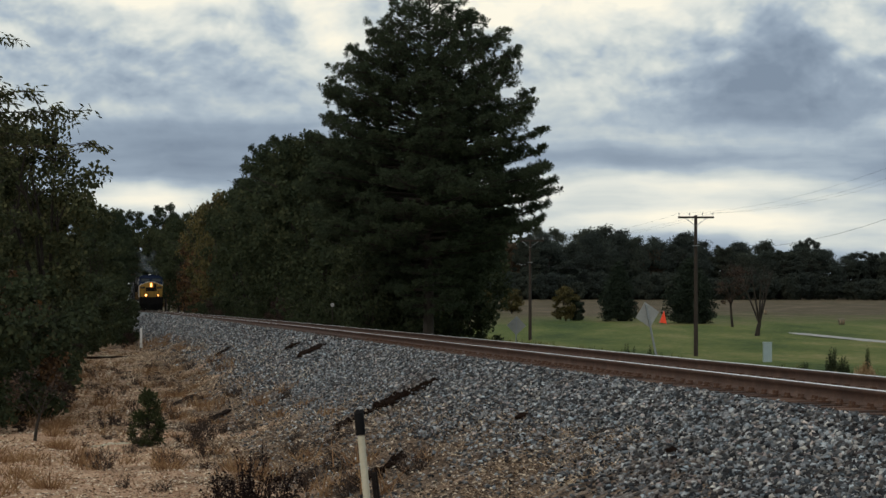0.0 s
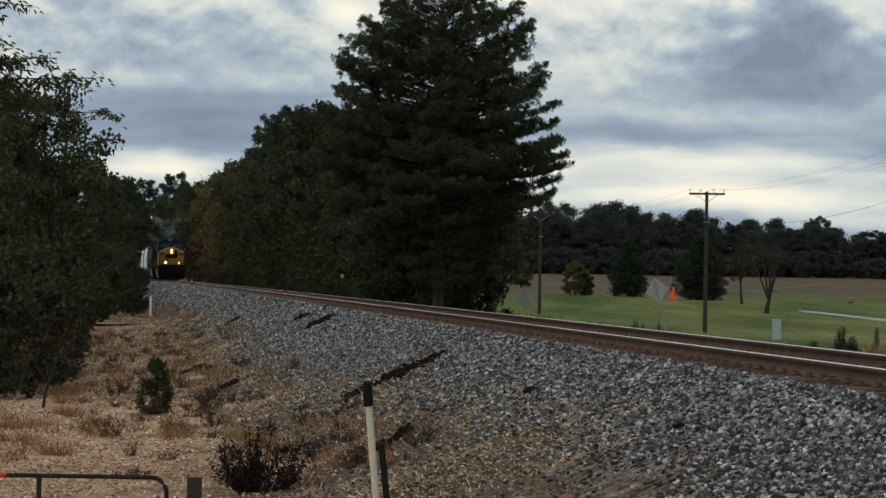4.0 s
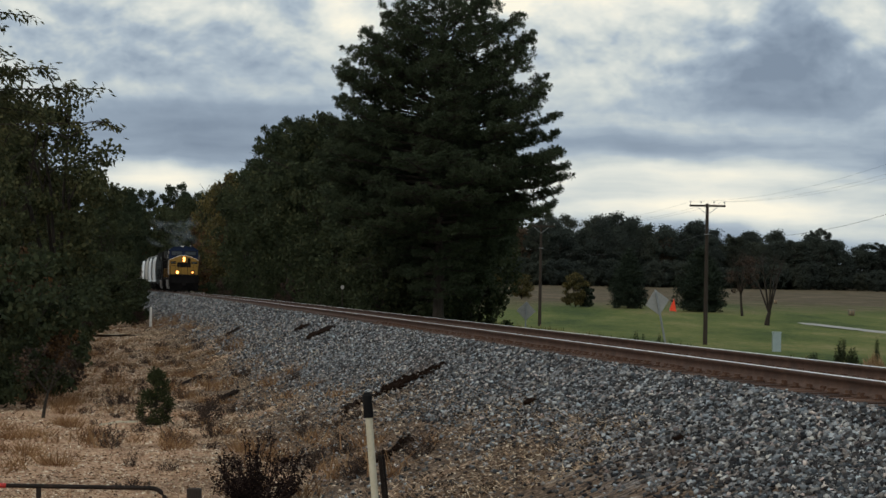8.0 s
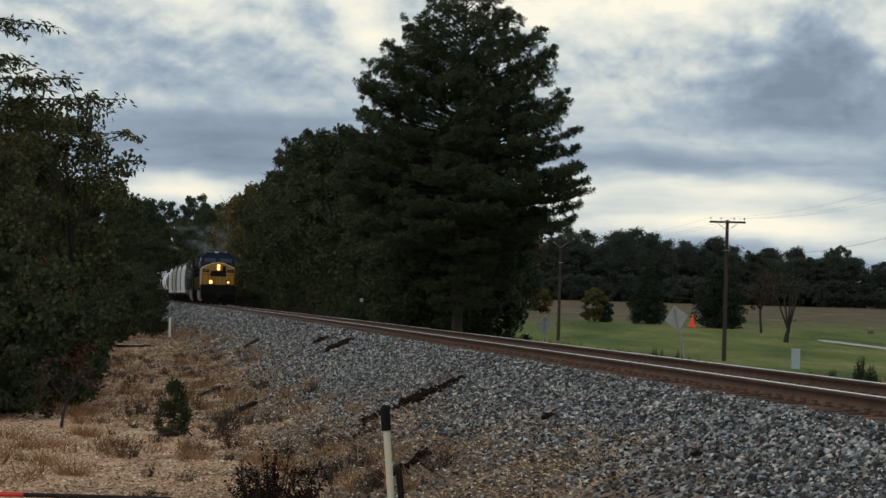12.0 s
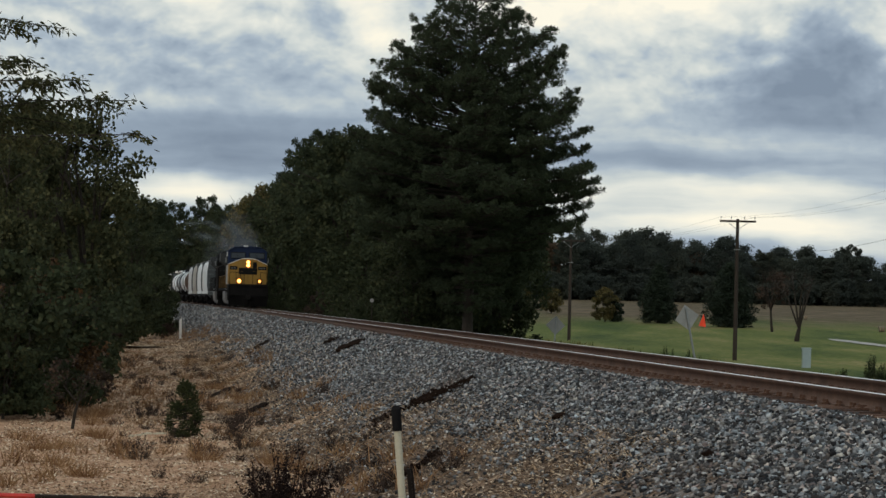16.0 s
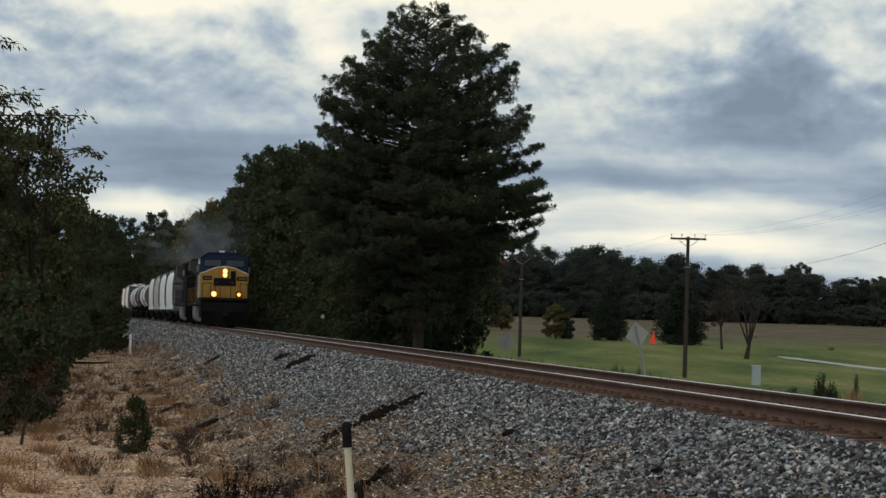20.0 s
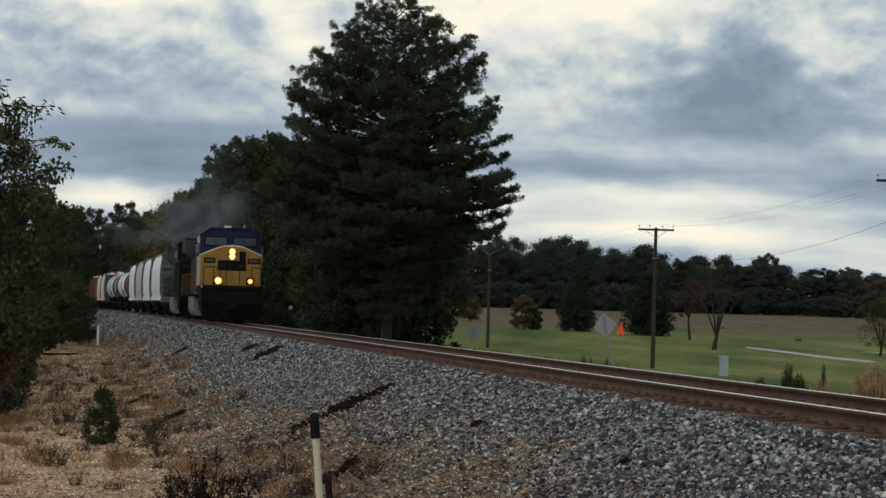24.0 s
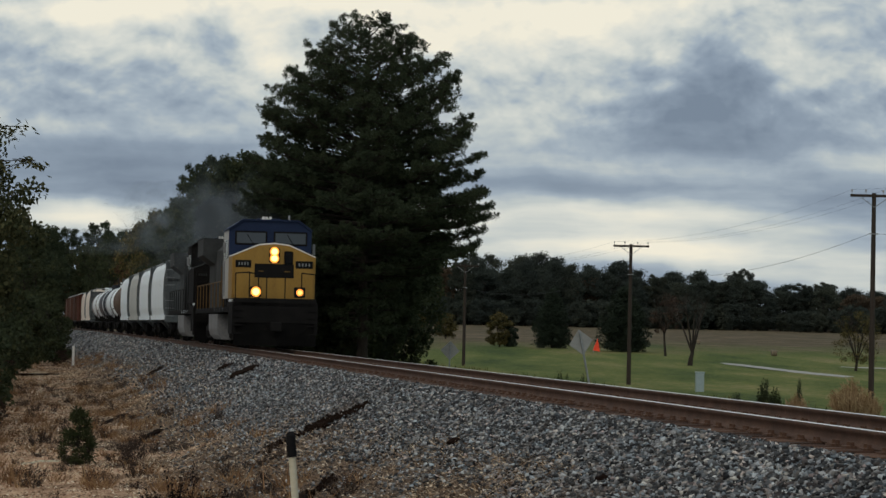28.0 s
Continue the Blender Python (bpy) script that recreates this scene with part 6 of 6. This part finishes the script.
# distant tree line across the pasture
place(far_oak, 10, 486, 1.0, 0)
place(far_turn, 40, 488, 1.0, 0)
place(far_pine, 70, 486, 1.0, 0)
place(far_bush, 25, 477, 1.0, 0)
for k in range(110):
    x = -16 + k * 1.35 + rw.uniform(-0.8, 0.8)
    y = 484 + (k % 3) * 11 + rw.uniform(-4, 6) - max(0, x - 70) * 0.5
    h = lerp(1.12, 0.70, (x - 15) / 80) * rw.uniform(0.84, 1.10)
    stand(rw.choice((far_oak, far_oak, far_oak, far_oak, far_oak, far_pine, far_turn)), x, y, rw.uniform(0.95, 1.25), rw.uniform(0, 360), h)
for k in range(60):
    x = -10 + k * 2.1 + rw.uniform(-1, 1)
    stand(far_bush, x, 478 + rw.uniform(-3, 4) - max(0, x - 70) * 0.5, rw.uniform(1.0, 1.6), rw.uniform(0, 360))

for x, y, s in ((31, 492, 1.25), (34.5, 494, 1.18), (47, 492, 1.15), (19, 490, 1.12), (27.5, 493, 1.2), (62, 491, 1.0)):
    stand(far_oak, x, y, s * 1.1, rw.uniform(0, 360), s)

# pasture trees and bushes
cedar = conifer("cedar_tree", 6.2, [(0.35, 1.9), (1.2, 2.25), (2.6, 2.1), (4.2, 1.5), (5.6, 0.6), (6.2, 0.1)], pose(0, 0, 0), "dense dark conical cedar on the pasture", 31, 0.14, 0.2, 11, 6, 7, 0.22, M_CEDAR, puff=1.1, wide=0.25, category="cedar tree", group="pasture trees")
place(cedar, 20.4, 295, 1.0)
stand(cedar, 27.6, 284, 1.32, 70, 1.05)
for x, y, h, w, lab, sd in ((6.1, 375, 2.9, 1.3, "small olive bush on the pasture", 32), (9.3, 345, 3.4, 1.5, "small round tree turning orange on a short trunk", 33), (14.6, 303, 3.9, 1.75, "rounded olive-brown bush on the pasture", 34)):
    b = broadleaf("bush", h, (w, w), pose(0, 0, 0), lab, sd, M_OLIVE, 0.08, 60, 130, 0.17, 0.04, 5, "bush", "pasture trees", 0.5)
    place(b, x, y)
b = broadleaf("bush", 2.8, (1.0, 1.0), pose(0, 0, 0), "low dark-green bush beside an olive one", 35, M_CEDAR, 0.06, 30, 130, 0.17, 0.0, 4, "bush", "pasture trees", 0.45)
place(b, 15.9, 303)
b = broadleaf("tree", 6.4, (2.0, 2.0), pose(0, 0, 0), "small tree with sparse reddish-brown leaves", 36, M_BROWN, 0.13, 44, 70, 0.13, 0.38, 7, "tree", "pasture trees", 0.6, True)
place(b, 30.6, 268.6)
b = broadleaf("bare_tree", 7.2, (2.6, 2.6), pose(0, 0, 0), "leafless forked tree on the pasture", 37, M_BROWN, 0.22, 0, 0, 0.18, 0.12, 6, "tree", "pasture trees", 0.7, True)
place(b, 29.0, 235)
b = broadleaf("bare_tree", 5.2, (2.3, 2.3), pose(0, 0, 0), "round grey-green tree half bare of leaves", 38, M_OLIVE, 0.13, 60, 90, 0.11, 0.1, 8, "tree", "pasture trees", 0.6, True)
place(b, 43.1, 228)
b = leafy_stems("shrub", 1.55, 0.78, 56, 40, 0.085, pose(0, 0, 0), "dark upright roadside shrub", 39, M_LEAF, "bush", "roadside shrubs", 0.45)
place(b, 17.9, 126, 0.5, 0)
stand(b, 19.6, 128, 1.15, 20, 1.8)
stand(b, 20.2, 128.3, 0.8, 80, 1.3)
for x, y, s in ((9.1, 126, 0.75), (9.55, 127, 0.5), (10.4, 128, 0.6), (21.2, 127, 0.6)):
    stand(b, x, y, s * 0.8, rw.uniform(0, 360), 1.35 + s * 0.9)


def reed_clump(x, y, h, r, n, seed, label):
    """A stand of dry stems fanning out from the ground."""
    rng = random.Random(seed)
    c = empty("dry_brush", pose(x, y, ground_z(x, y)), label, "dry brush", "roadside shrubs")
    vs = []
    for k in range(n):
        a, q = rng.uniform(0, 2 * math.pi), rng.random() ** 0.6
        bx, by = math.cos(a) * r * q * 0.6, math.sin(a) * r * q * 0.6
        l = h * rng.uniform(0.45, 1.0) * (1.1 - 0.45 * q)
        tx, ty = bx + math.cos(a) * r * q * rng.uniform(0.2, 0.8), by + math.sin(a) * r * q * rng.uniform(0.2, 0.8)
        w = rng.uniform(0.012, 0.03)
        vs += [(bx - w, by, -0.1), (bx + w, by, -0.1), (tx, ty, l)]
        for j in range(3):
            t = rng.uniform(0.5, 0.95)
            px_, py_, pz = bx + (tx - bx) * t, by + (ty - by) * t, l * t
            vs += [(px_, py_, pz), (px_ + 0.03, py_, pz + 0.03), (px_ + rng.uniform(-0.18, 0.18), py_ + rng.uniform(-0.1, 0.1), pz + rng.uniform(0.05, 0.25))]
    arrays("brushwood", vs, np.arange(len(vs)).reshape(-1, 3), M_STRAW, c)


reed_clump(21.0, 112, 1.9, 0.95, 520, 40, "tan dead brush beside a utility pole")
reed_clump(19.6, 118, 0.9, 0.5, 160, 41, "low tan dead brush on the roadside")
reed_clump(22.6, 116, 1.1, 0.6, 200, 42, "low tan dead brush on the roadside")

# overhanging limb of a willow oak that stands just out of view
oak = broadleaf("willow_oak", 9.0, (1.5, 1.5), pose(0, 0, 0), "willow oak with drooping narrow olive leaves", 44, M_LEAF, 0.16, 0, 0, 0.1, 0.3, 4)
place(oak, -8.4, 32)


def overhang():
    """The oak's limbs that reach into view, with narrow hanging leaves."""
    rng, nr = random.Random(8), np.random.default_rng(8)
    limbs, spots = [], []
    b0 = ground_z(-8.4, 32)

    def twig(a, b, drop, r, n):
        a, b = Vector(a), Vector(b)
        mid = a.lerp(b, 0.5) + Vector((0, 0, drop))
        limbs.append(([a, mid, b], [r, r * 0.6, r * 0.25]))
        for i in range(n):
            t = (i + rng.random()) / n
            p = (a.lerp(mid, t * 2) if t < 0.5 else mid.lerp(b, t * 2 - 1))
            spots.append(p)

    o = Vector((-8.4, 32, b0))
    for end, n in (((-4.42, 32.0, 5.05), 60), ((-4.28, 31.6, 4.60), 22), ((-5.35, 32.2, 5.95), 46), ((-5.0, 31.5, 5.25), 60), ((-5.5, 31.8, 4.95), 60), ((-5.3, 32.3, 4.75), 50), ((-5.75, 32, 5.5), 50), ((-5.55, 31.6, 4.5), 40)):
        e = Vector(end) + Vector((0, 0, 0.3)) - o
        s = Vector((1.2, 0, e.z - 0.3 + rng.uniform(-0.2, 0.3)))
        twig(s, e, 0.16, 0.022, n)
        for k in range(7):
            p = s.lerp(e, rng.uniform(0.35, 0.95)) + Vector((0, 0, 0.05))
            q = p + Vector((rng.uniform(0.08, 0.4), rng.uniform(-0.3, 0.3), rng.uniform(-0.18, 0.14)))
            twig(p, q, 0.03, 0.007, max(6, n // 5))
    v, f = limb_arrays(limbs, 4)
    arrays("branchwork", v, f, M_BARK, oak)
    c = np.repeat(np.array(spots), 4, 0) + nr.normal(0, 0.035, (len(spots) * 4, 3))
    d = nr.normal(0, 1, c.shape) * (0.7, 0.7, 0.35) + (0.35, 0, -0.55)
    d /= np.linalg.norm(d, axis=1)[:, None]
    w = np.cross(d, nr.normal(0, 1, c.shape))
    w /= np.linalg.norm(w, axis=1)[:, None]
    ln = nr.uniform(0.07, 0.13, len(c))[:, None]
    verts = np.stack([c, c + d * ln * 0.5 + w * 0.015, c + d * ln, c + d * ln * 0.5 - w * 0.015], 1).reshape(-1, 3)
    arrays("hanging_foliage", verts, np.arange(len(verts)).reshape(-1, 4), M_LEFT, oak)


overhang()

# poles and cables along the road
utility_pole(25.6, 131.0, 10.44, 2.5, "tall weathered wooden utility pole with a crossarm")
utility_pole(17.6, 177.0, 9.15, 2.5, "weathered wooden utility pole with a crossarm")
utility_pole(7.95, 232.0, 8.9, 2.5, "dark wooden utility pole partly behind pine branches")
utility_pole(34.4, 84.0, 11.4, 2.5, "tall weathered wooden utility pole with a crossarm")
A0, A1, A2, A3 = (34.4, 84.0, 11.4), (25.6, 131.0, 10.44), (17.6, 177.0, 9.15), (7.95, 232.0, 8.9)
for a, b in ((A0, A1), (A1, A2), (A2, A3)):
    for s in (-1.17, 0.45, 1.17):
        cable((a[0] + s, a[1] - 0.14, a[2] + 0.15), (b[0] + s, b[1] - 0.14, b[2] + 0.15), 0.7, 0.004, "thin sagging overhead wire")
    cable((a[0] - 0.2, a[1] - 0.12, a[2] - 2.1), (b[0] - 0.2, b[1] - 0.12, b[2] - 2.1), 1.0, 0.009, "thick sagging overhead cable")

road_sign(9.0, 104, 2.58, 0.76, 20, -12.5, "back of a leaning grey diamond warning sign")
road_sign(4.55, 160, 1.60, 0.86, 5, 2, "back of a distant grey diamond warning sign")


def roadside_cabinet():
    c = empty("cabinet", pose(20.4, 160, ground_z(20.4, 160)), "pale blue-grey equipment cabinet on the roadside", "cabinet")
    bm = bmesh.new()
    box(bm, -0.26, 0.26, -0.25, 0.25, -0.1, 1.18, 0.03)
    body = part("body", bm, M_CABINET, c)
    bm = bmesh.new()
    box(bm, -0.29, 0.29, -0.28, 0.28, 1.16, 1.24, 0.03)
    part("lid", bm, M_CABINET, c)
    bm = bmesh.new()
    box(bm, 0.05, 0.25, -0.265, -0.245, 0.1, 1.0, 0.01)
    part("door", bm, M_CABINET, body)


roadside_cabinet()


def white_marker():
    x, y = -19.4, 163.5
    w = empty("white_post", pose(x, y, ground_z(x, y)), "thin white marker post at the edge of a thicket", "marker post")
    bm = bmesh.new()
    box(bm, -0.075, 0.075, -0.03, 0.03, -0.3, 1.28, 0.02)
    part("post", bm, M_WHITE, w)


white_marker()


def round_sign():
    x, y = -5.65, 130.0
    s = empty("trackside_sign", pose(x, y, ground_z(x, y)), "small round pale sign beside the track", "sign")
    h = 2.89 - ground_z(x, y)
    bm = bmesh.new()
    rod(bm, (0, 0, -0.3), (0, 0, h), 0.02)
    part("sign_post", bm, M_POLE, s)
    bm = bmesh.new()
    rod(bm, (0, -0.05, h), (0, -0.03, h), 0.10, sides=20)
    part("sign_disc", bm, M_SIGN, s)


round_sign()


def orange_sheet():
    x, y = 24.2, 280.0
    o = empty("orange_tent", pose(x, y, ground_z(x, y)), "small bright orange peaked sheet beside a cedar", "tent")
    bm = bmesh.new()
    v = [bm.verts.new(p) for p in ((-0.35, -0.4, 0.2), (0.4, -0.4, 0.1), (0.4, 0.5, 0.1), (-0.35, 0.5, 0.2), (0.12, -0.1, 1.5), (0.16, 0.2, 1.5))]
    for q in ((0, 1, 4), (1, 2, 5, 4), (2, 3, 5), (3, 0, 4, 5), (3, 2, 1, 0)):
        bm.faces.new([v[i] for i in q])
    part("sheet", bm, M_ORANGECLOTH, o)
    bm = bmesh.new()
    rod(bm, (-0.33, -0.35, -0.2), (-0.33, -0.35, 0.3), 0.03)
    rod(bm, (0.38, -0.35, -0.2), (0.38, -0.35, 0.3), 0.03)
    part("peg", bm, M_STEEL, o)


orange_sheet()


def hay_bale(x, y, r):
    b = empty("hay_bale", pose(x, y, ground_z(x, y)), "weathered round hay bale on the pasture", "hay bale", "hay bales")
    bm = bmesh.new()
    rod(bm, (-r * 0.9, 0, r * 0.9), (r * 0.9, 0, r * 0.9), r, sides=20)
    for v in bm.verts:
        v.co += Vector((noise.noise(v.co * 3), noise.noise(v.co * 3 + Vector((5, 0, 0))), noise.noise(v.co * 3 + Vector((0, 5, 0))))) * 0.08
    part("bale", bm, M_HAY, b)
    bm = bmesh.new()
    for k in (-0.5, 0.0, 0.5):
        bmesh.ops.create_cone(bm, cap_ends=False, segments=20, radius1=r * 1.03, radius2=r * 1.03, depth=0.05, matrix=Matrix.Translation((k * r, 0, r * 0.9)) @ pose(0, 0, 0, 0, 90))
    part("twine", bm, M_STRAW, b)


hay_bale(43.8, 279.5, 0.36)
# a small white thing of unknown kind, given a bale's shape
hay_bale(42.6, 336, 0.28)


def driveway(pts, label):
    """A stretch of pale gravel drive across the pasture, laid on the ground and narrowing to its ends."""
    vs, fs, n = [], [], 40
    for i in range(n + 1):
        t = i / n * (len(pts) - 1)
        k = min(int(t), len(pts) - 2)
        x, y = lerp(pts[k][0], pts[k + 1][0], t - k), lerp(pts[k][1], pts[k + 1][1], t - k)
        w = 1.5 * (0.25 + 0.75 * min(1, i / 8)) * (1 + 0.25 * noise.noise((x, y, 0.5)))
        for s in (-1, 0, 1):
            a, b = x + s * w * 0.5, y + s * w * 0.9
            vs.append((a, b, bank_z(a, b) + 0.03))
        if i:
            for j in range(2):
                a = (i - 1) * 3 + j
                fs.append((a, a + 1, a + 4, a + 3))
    ob = arrays("driveway", vs, fs, M_CONCRETE)
    ob.data.shade_smooth()
    tagged(ob, label, "road", kind="structure")


driveway([(33.4, 245.5), (34.3, 239.0), (37.1, 219.0), (39.2, 210.0)], "pale gravel drive across the pasture")
driveway([(43.8, 240.0), (47.0, 238.0), (52.0, 236.0), (64.0, 232.0)], "pale gravel drive behind a half-bare tree")

marker_post()
tube_gate()

# undergrowth on the dirt beside the bank
sapling = tufted_pine("pine_sapling", 1.2, [(0.02, 0.26), (0.25, 0.38), (0.5, 0.30), (0.7, 0.30), (0.95, 0.16), (1.2, 0.05)], pose(0, 0, 0), "small bushy dark-green pine sapling on the dirt", 50, 0.016, 0.15, 5, 0.13, 16, M_SAPLING, "", 0.17)
place(sapling, -5.96, 51.5, 0.95, 0, None, 0.06)
for x, y, k in ((-10.9, 59.5, 2.6), (-10.6, 62.0, 2.0), (-12.2, 67, 2.8), (-17.6, 118, 1.6)):
    stand(sapling, x, y, k * 0.85, rw.uniform(0, 360), k, 0.1)["label"] = "bushy dark-green young pine at the edge of a thicket"
M_DEAD = material("blackened_dead_leaves", [(0.2, (0.008, 0.005, 0.005)), (0.5, (0.020, 0.013, 0.012)), (0.8, (0.05, 0.033, 0.028))], 0.9, 3, 12, 0, island=0.6, spec=0.05)
dead = leafy_stems("dead_shrub", 1.1, 0.62, 80, 46, 0.034, pose(0, 0, 0), "dark withered leafy shrub at the foot of the bank", 51, M_DEAD, "bush", "", 0.42)
place(dead, -2.45, 33.0, 1.08, 40, 0.92)
rust = broadleaf("small_tree", 1.5, (0.75, 0.6), pose(0, 0, 0), "crooked small tree with rusty withered leaves", 52, M_BROWN, 0.035, 16, 34, 0.06, 0.4, 4, "tree", "", 0.22, True)
place(rust, -8.75, 54.4)
weed = leafy_stems("weed", 0.42, 0.26, 16, 22, 0.032, pose(0, 0, 0), "withered reddish-brown weed on the dirt", 53, M_BROWN, "weed", "withered weeds", 0.35)
place(weed, -4.4, 47.0)
for k in range(100):
    y = 34 + 80 * rw.random() ** 1.4
    stand(weed, off_track(y, rw.uniform(-9.2, -4.2)), y, rw.uniform(0.5, 1.3) * (0.8 + y / 200), rw.uniform(0, 360), rw.uniform(0.3, 0.85))

old_tie((-4.23, 75.1), (-3.56, 76.0), 0.36, "blackened discarded tie on the ballast slope")
old_tie((-5.14, 83.3), (-4.75, 83.6), 0.32, "blackened discarded tie on the ballast slope")
old_tie((-9.0, 101.7), (-8.7, 104.8), 0.26, "broken dark tie on the ballast slope")
old_tie((-7.48, 70.4), (-7.53, 77.6), 0.20, "long rotten timber lying in the leaves")
old_tie((-5.54, 60.4), (-5.34, 63.8), 0.19, "rotten timber lying in the leaves")
old_tie((-19.6, 139.0), (-17.8, 140.6), 0.16, "pale weathered log at the edge of a thicket", M_MARKER)
old_tie((-20.6, 134.5), (-16.6, 135.6), 0.24, "long dark timber lying in the leaves")
old_tie((-7.2, 52.3), (-6.4, 52.0), 0.14, "pale grey split log on the dirt", M_MARKER)


def crumbled_tie(a, b, w, n, seed):
    """The remains of a tie: splinters and clods strewn along a line down the slope, thick in places and gone in others."""
    rng = np.random.default_rng(seed)
    t = rng.random(n * 3)
    thick = np.clip(0.55 + 1.1 * np.array([noise.noise((k * 4.0, seed * 1.7, 0.0)) for k in t]), 0.12, 1.2)
    keep = rng.random(len(t)) < thick
    t, thick = t[keep], thick[keep]
    wob = np.array([noise.noise((k * 6.0, seed, 3.0)) for k in t]) * w * 1.1
    x = a[0] + (b[0] - a[0]) * t + rng.normal(0, w * 0.14, len(t))
    y = a[1] + (b[1] - a[1]) * t + wob + rng.normal(0, w * 0.7, len(t)) * thick
    c = np.stack([x, y, np.array([ground_z(p, q) for p, q in zip(x, y)]) + 0.04], 1)
    ob = scatter("crumbled_tie", c, rng.uniform(0.015, 0.075, len(t)) * (0.6 + 0.5 * thick), rng, OCTA, OCTA_F, M_OLDTIE, squash=0.4)
    tagged(ob, "rotten dark-brown tie crumbling on the slope", "railway tie", kind="stuff")


crumbled_tie((-1.15, 46.5), (-0.2, 46.9), 0.75, 170, 3)
crumbled_tie((-1.95, 45.9), (-1.0, 46.6), 0.6, 26, 7)
crumbled_tie((-2.9, 39.2), (-2.2, 39.9), 0.4, 50, 4)
crumbled_tie((-1.2, 35.2), (-0.6, 36.4), 0.4, 50, 8)


def loose_rock(x, y, s, seed, mat, label):
    rng = random.Random(seed)
    bm = bmesh.new()
    bmesh.ops.create_icosphere(bm, subdivisions=2, radius=s)
    for v in bm.verts:
        v.co *= 1 + 0.5 * noise.noise(v.co * (1.4 / s) + Vector((seed, 0, 0)))
        v.co.z *= 0.6
    ob = part("rock", bm, mat)
    ob.matrix_basis = pose(x, y, ground_z(x, y) + s * 0.2, 0, 0, rng.uniform(0, 360))
    tagged(ob, label, "rock", "loose rocks")


loose_rock(2.36, 26.2, 0.075, 1, M_OLDTIE, "dark rock among the ballast")
loose_rock(1.12, 35.1, 0.12, 2, M_OLDTIE, "dark rock among the ballast")
# a pale leaf by the dead shrub, given a small rock's shape
loose_rock(-2.75, 41.8, 0.075, 3, M_MARKER, "small pale leaf, modelled as a pebble, at the foot of the bank")
loose_rock(-13.0, 80.0, 0.15, 4, M_OLDTIE, "dark rock among the leaves")

build_ballast()
build_litter()
build_field_grass()

# ---------------------------------------------------------------- the train
def build_train():
    """Cars in running order, each with how far its front lies behind the engine's nose."""
    cars, at = [], 0.0
    def add(ob, length):
        nonlocal at
        cars.append((ob, at))
        at += length
    add(locomotive("yellow-nosed dark-blue and grey freight locomotive, headlights lit", True), 22.3)
    add(locomotive("sooty dark second freight locomotive", False), 23.4)
    h = hopper("pale blue-grey covered hopper car with bulging sides", M_HOPPER)
    add(hopper("long pale blue-grey covered hopper car with bulging sides", M_HOPPER, 16.2), 17.2)
    add(copy_thing(h, pose(0, 0, 0)), 15.6)
    add(hopper("dull grey-tan covered hopper car with bulging sides", M_HOPTAN), 15.6)
    add(h, 15.6)
    add(tank_car("dull rust-brown tank car with a domed end", M_TANKRUST, M_TANKRUST, 18.0), 18.8)
    add(tank_car("white tank car with dark bands", M_HOPPER, M_TANKBLACK, 18.0), 18.8)
    add(tank_car("dark blue tank car with pale bands", M_TANKBLACK, M_HOPPER, 18.0), 18.8)
    add(tank_car("white tank car with rusty bands", M_HOPPER, M_TANKRUST, 18.0), 18.8)
    c = hopper("cream covered hopper car with bulging sides", M_CREAM, 15.0)
    add(c, 16.0)
    add(copy_thing(c, pose(0, 0, 0)), 16.0)
    add(boxcar("oxide-red boxcar with a pale roof", M_BOXRED, M_HOPPER), 17.0)
    b = boxcar("brown boxcar with a pale roof", M_BOXBROWN, M_STEEL)
    add(b, 17.0)
    for k in range(2):
        add(copy_thing(b, pose(0, 0, 0)), 17.0)
    return cars


TRAIN = build_train()
SPEED = 8.83                       # metres a second along Y
NOSE0 = 340.2


def on_rails(y, length=14.0):
    """Pose of a car whose front stands on the track at y: both its ends lie on the centre line."""
    a, b = Vector((track_x(y), y, RAIL)), Vector((track_x(y + length), y + length, RAIL))
    d = (a - b).normalized()
    return pose(a.x, a.y, a.z, 0, 0, math.degrees(math.atan2(-d.x, d.y)))


def along(y, dist):
    """The y that lies dist metres further back along the track."""
    for _ in range(3):
        step = dist / math.sqrt(1 + track_turn(y + dist / 2) ** 2)
    return y + step


PUFFS = [(smoke_puff(60 + k, 2.2 + 1.5 * (k * 7 % 10) / 9, lerp(0.42, 1.0, (k - 22) / 14), "thin dark diesel exhaust haze"), k) for k in range(56)]


def motions():
    for ob, back in TRAIN:
        walk(ob, [(t, on_rails(along(NOSE0 - SPEED * t, back))) for t in range(0, 29, 2)])
        for w in [c for c in ob.children_recursive if c.name.startswith("wheelset")]:
            y, r = w.location.y, w.location.z
            turn = -math.degrees(SPEED * 1.009 / r)
            walk(w, [(k / 15, pose(0, y, r, turn * k / 15)) for k in range(421)])
    # each puff lies in the engine until it is blown out, then hangs in the air, rises, turns across the track and drifts
    for ob, k in PUFFS:
        rng = random.Random(900 + k)
        born = -6.0 + k * 0.6
        tilt, lift, side = rng.uniform(-75, 75), rng.uniform(0.8, 4.2), rng.uniform(-0.15, 0.75)
        rows = []
        for i in range(57):
            t = i / 2
            te = min(t, born) if born > 0 else born
            y = along(NOSE0 - SPEED * te, 10.2)
            age = max(0.0, t - born)
            out = 1 - math.exp(-age / 1.2)
            rise = 2.9 if age == 0 else 3.6 + lift * out + 0.22 * age
            heading = math.degrees(math.atan(-track_turn(y)))
            rows.append((t, pose(track_x(y) + side * age, y - 1.4 * (1 - math.exp(-age)), RAIL + rise, tilt * out, 4 * age, heading + 85 * out)))
        walk(ob, rows)


motions()
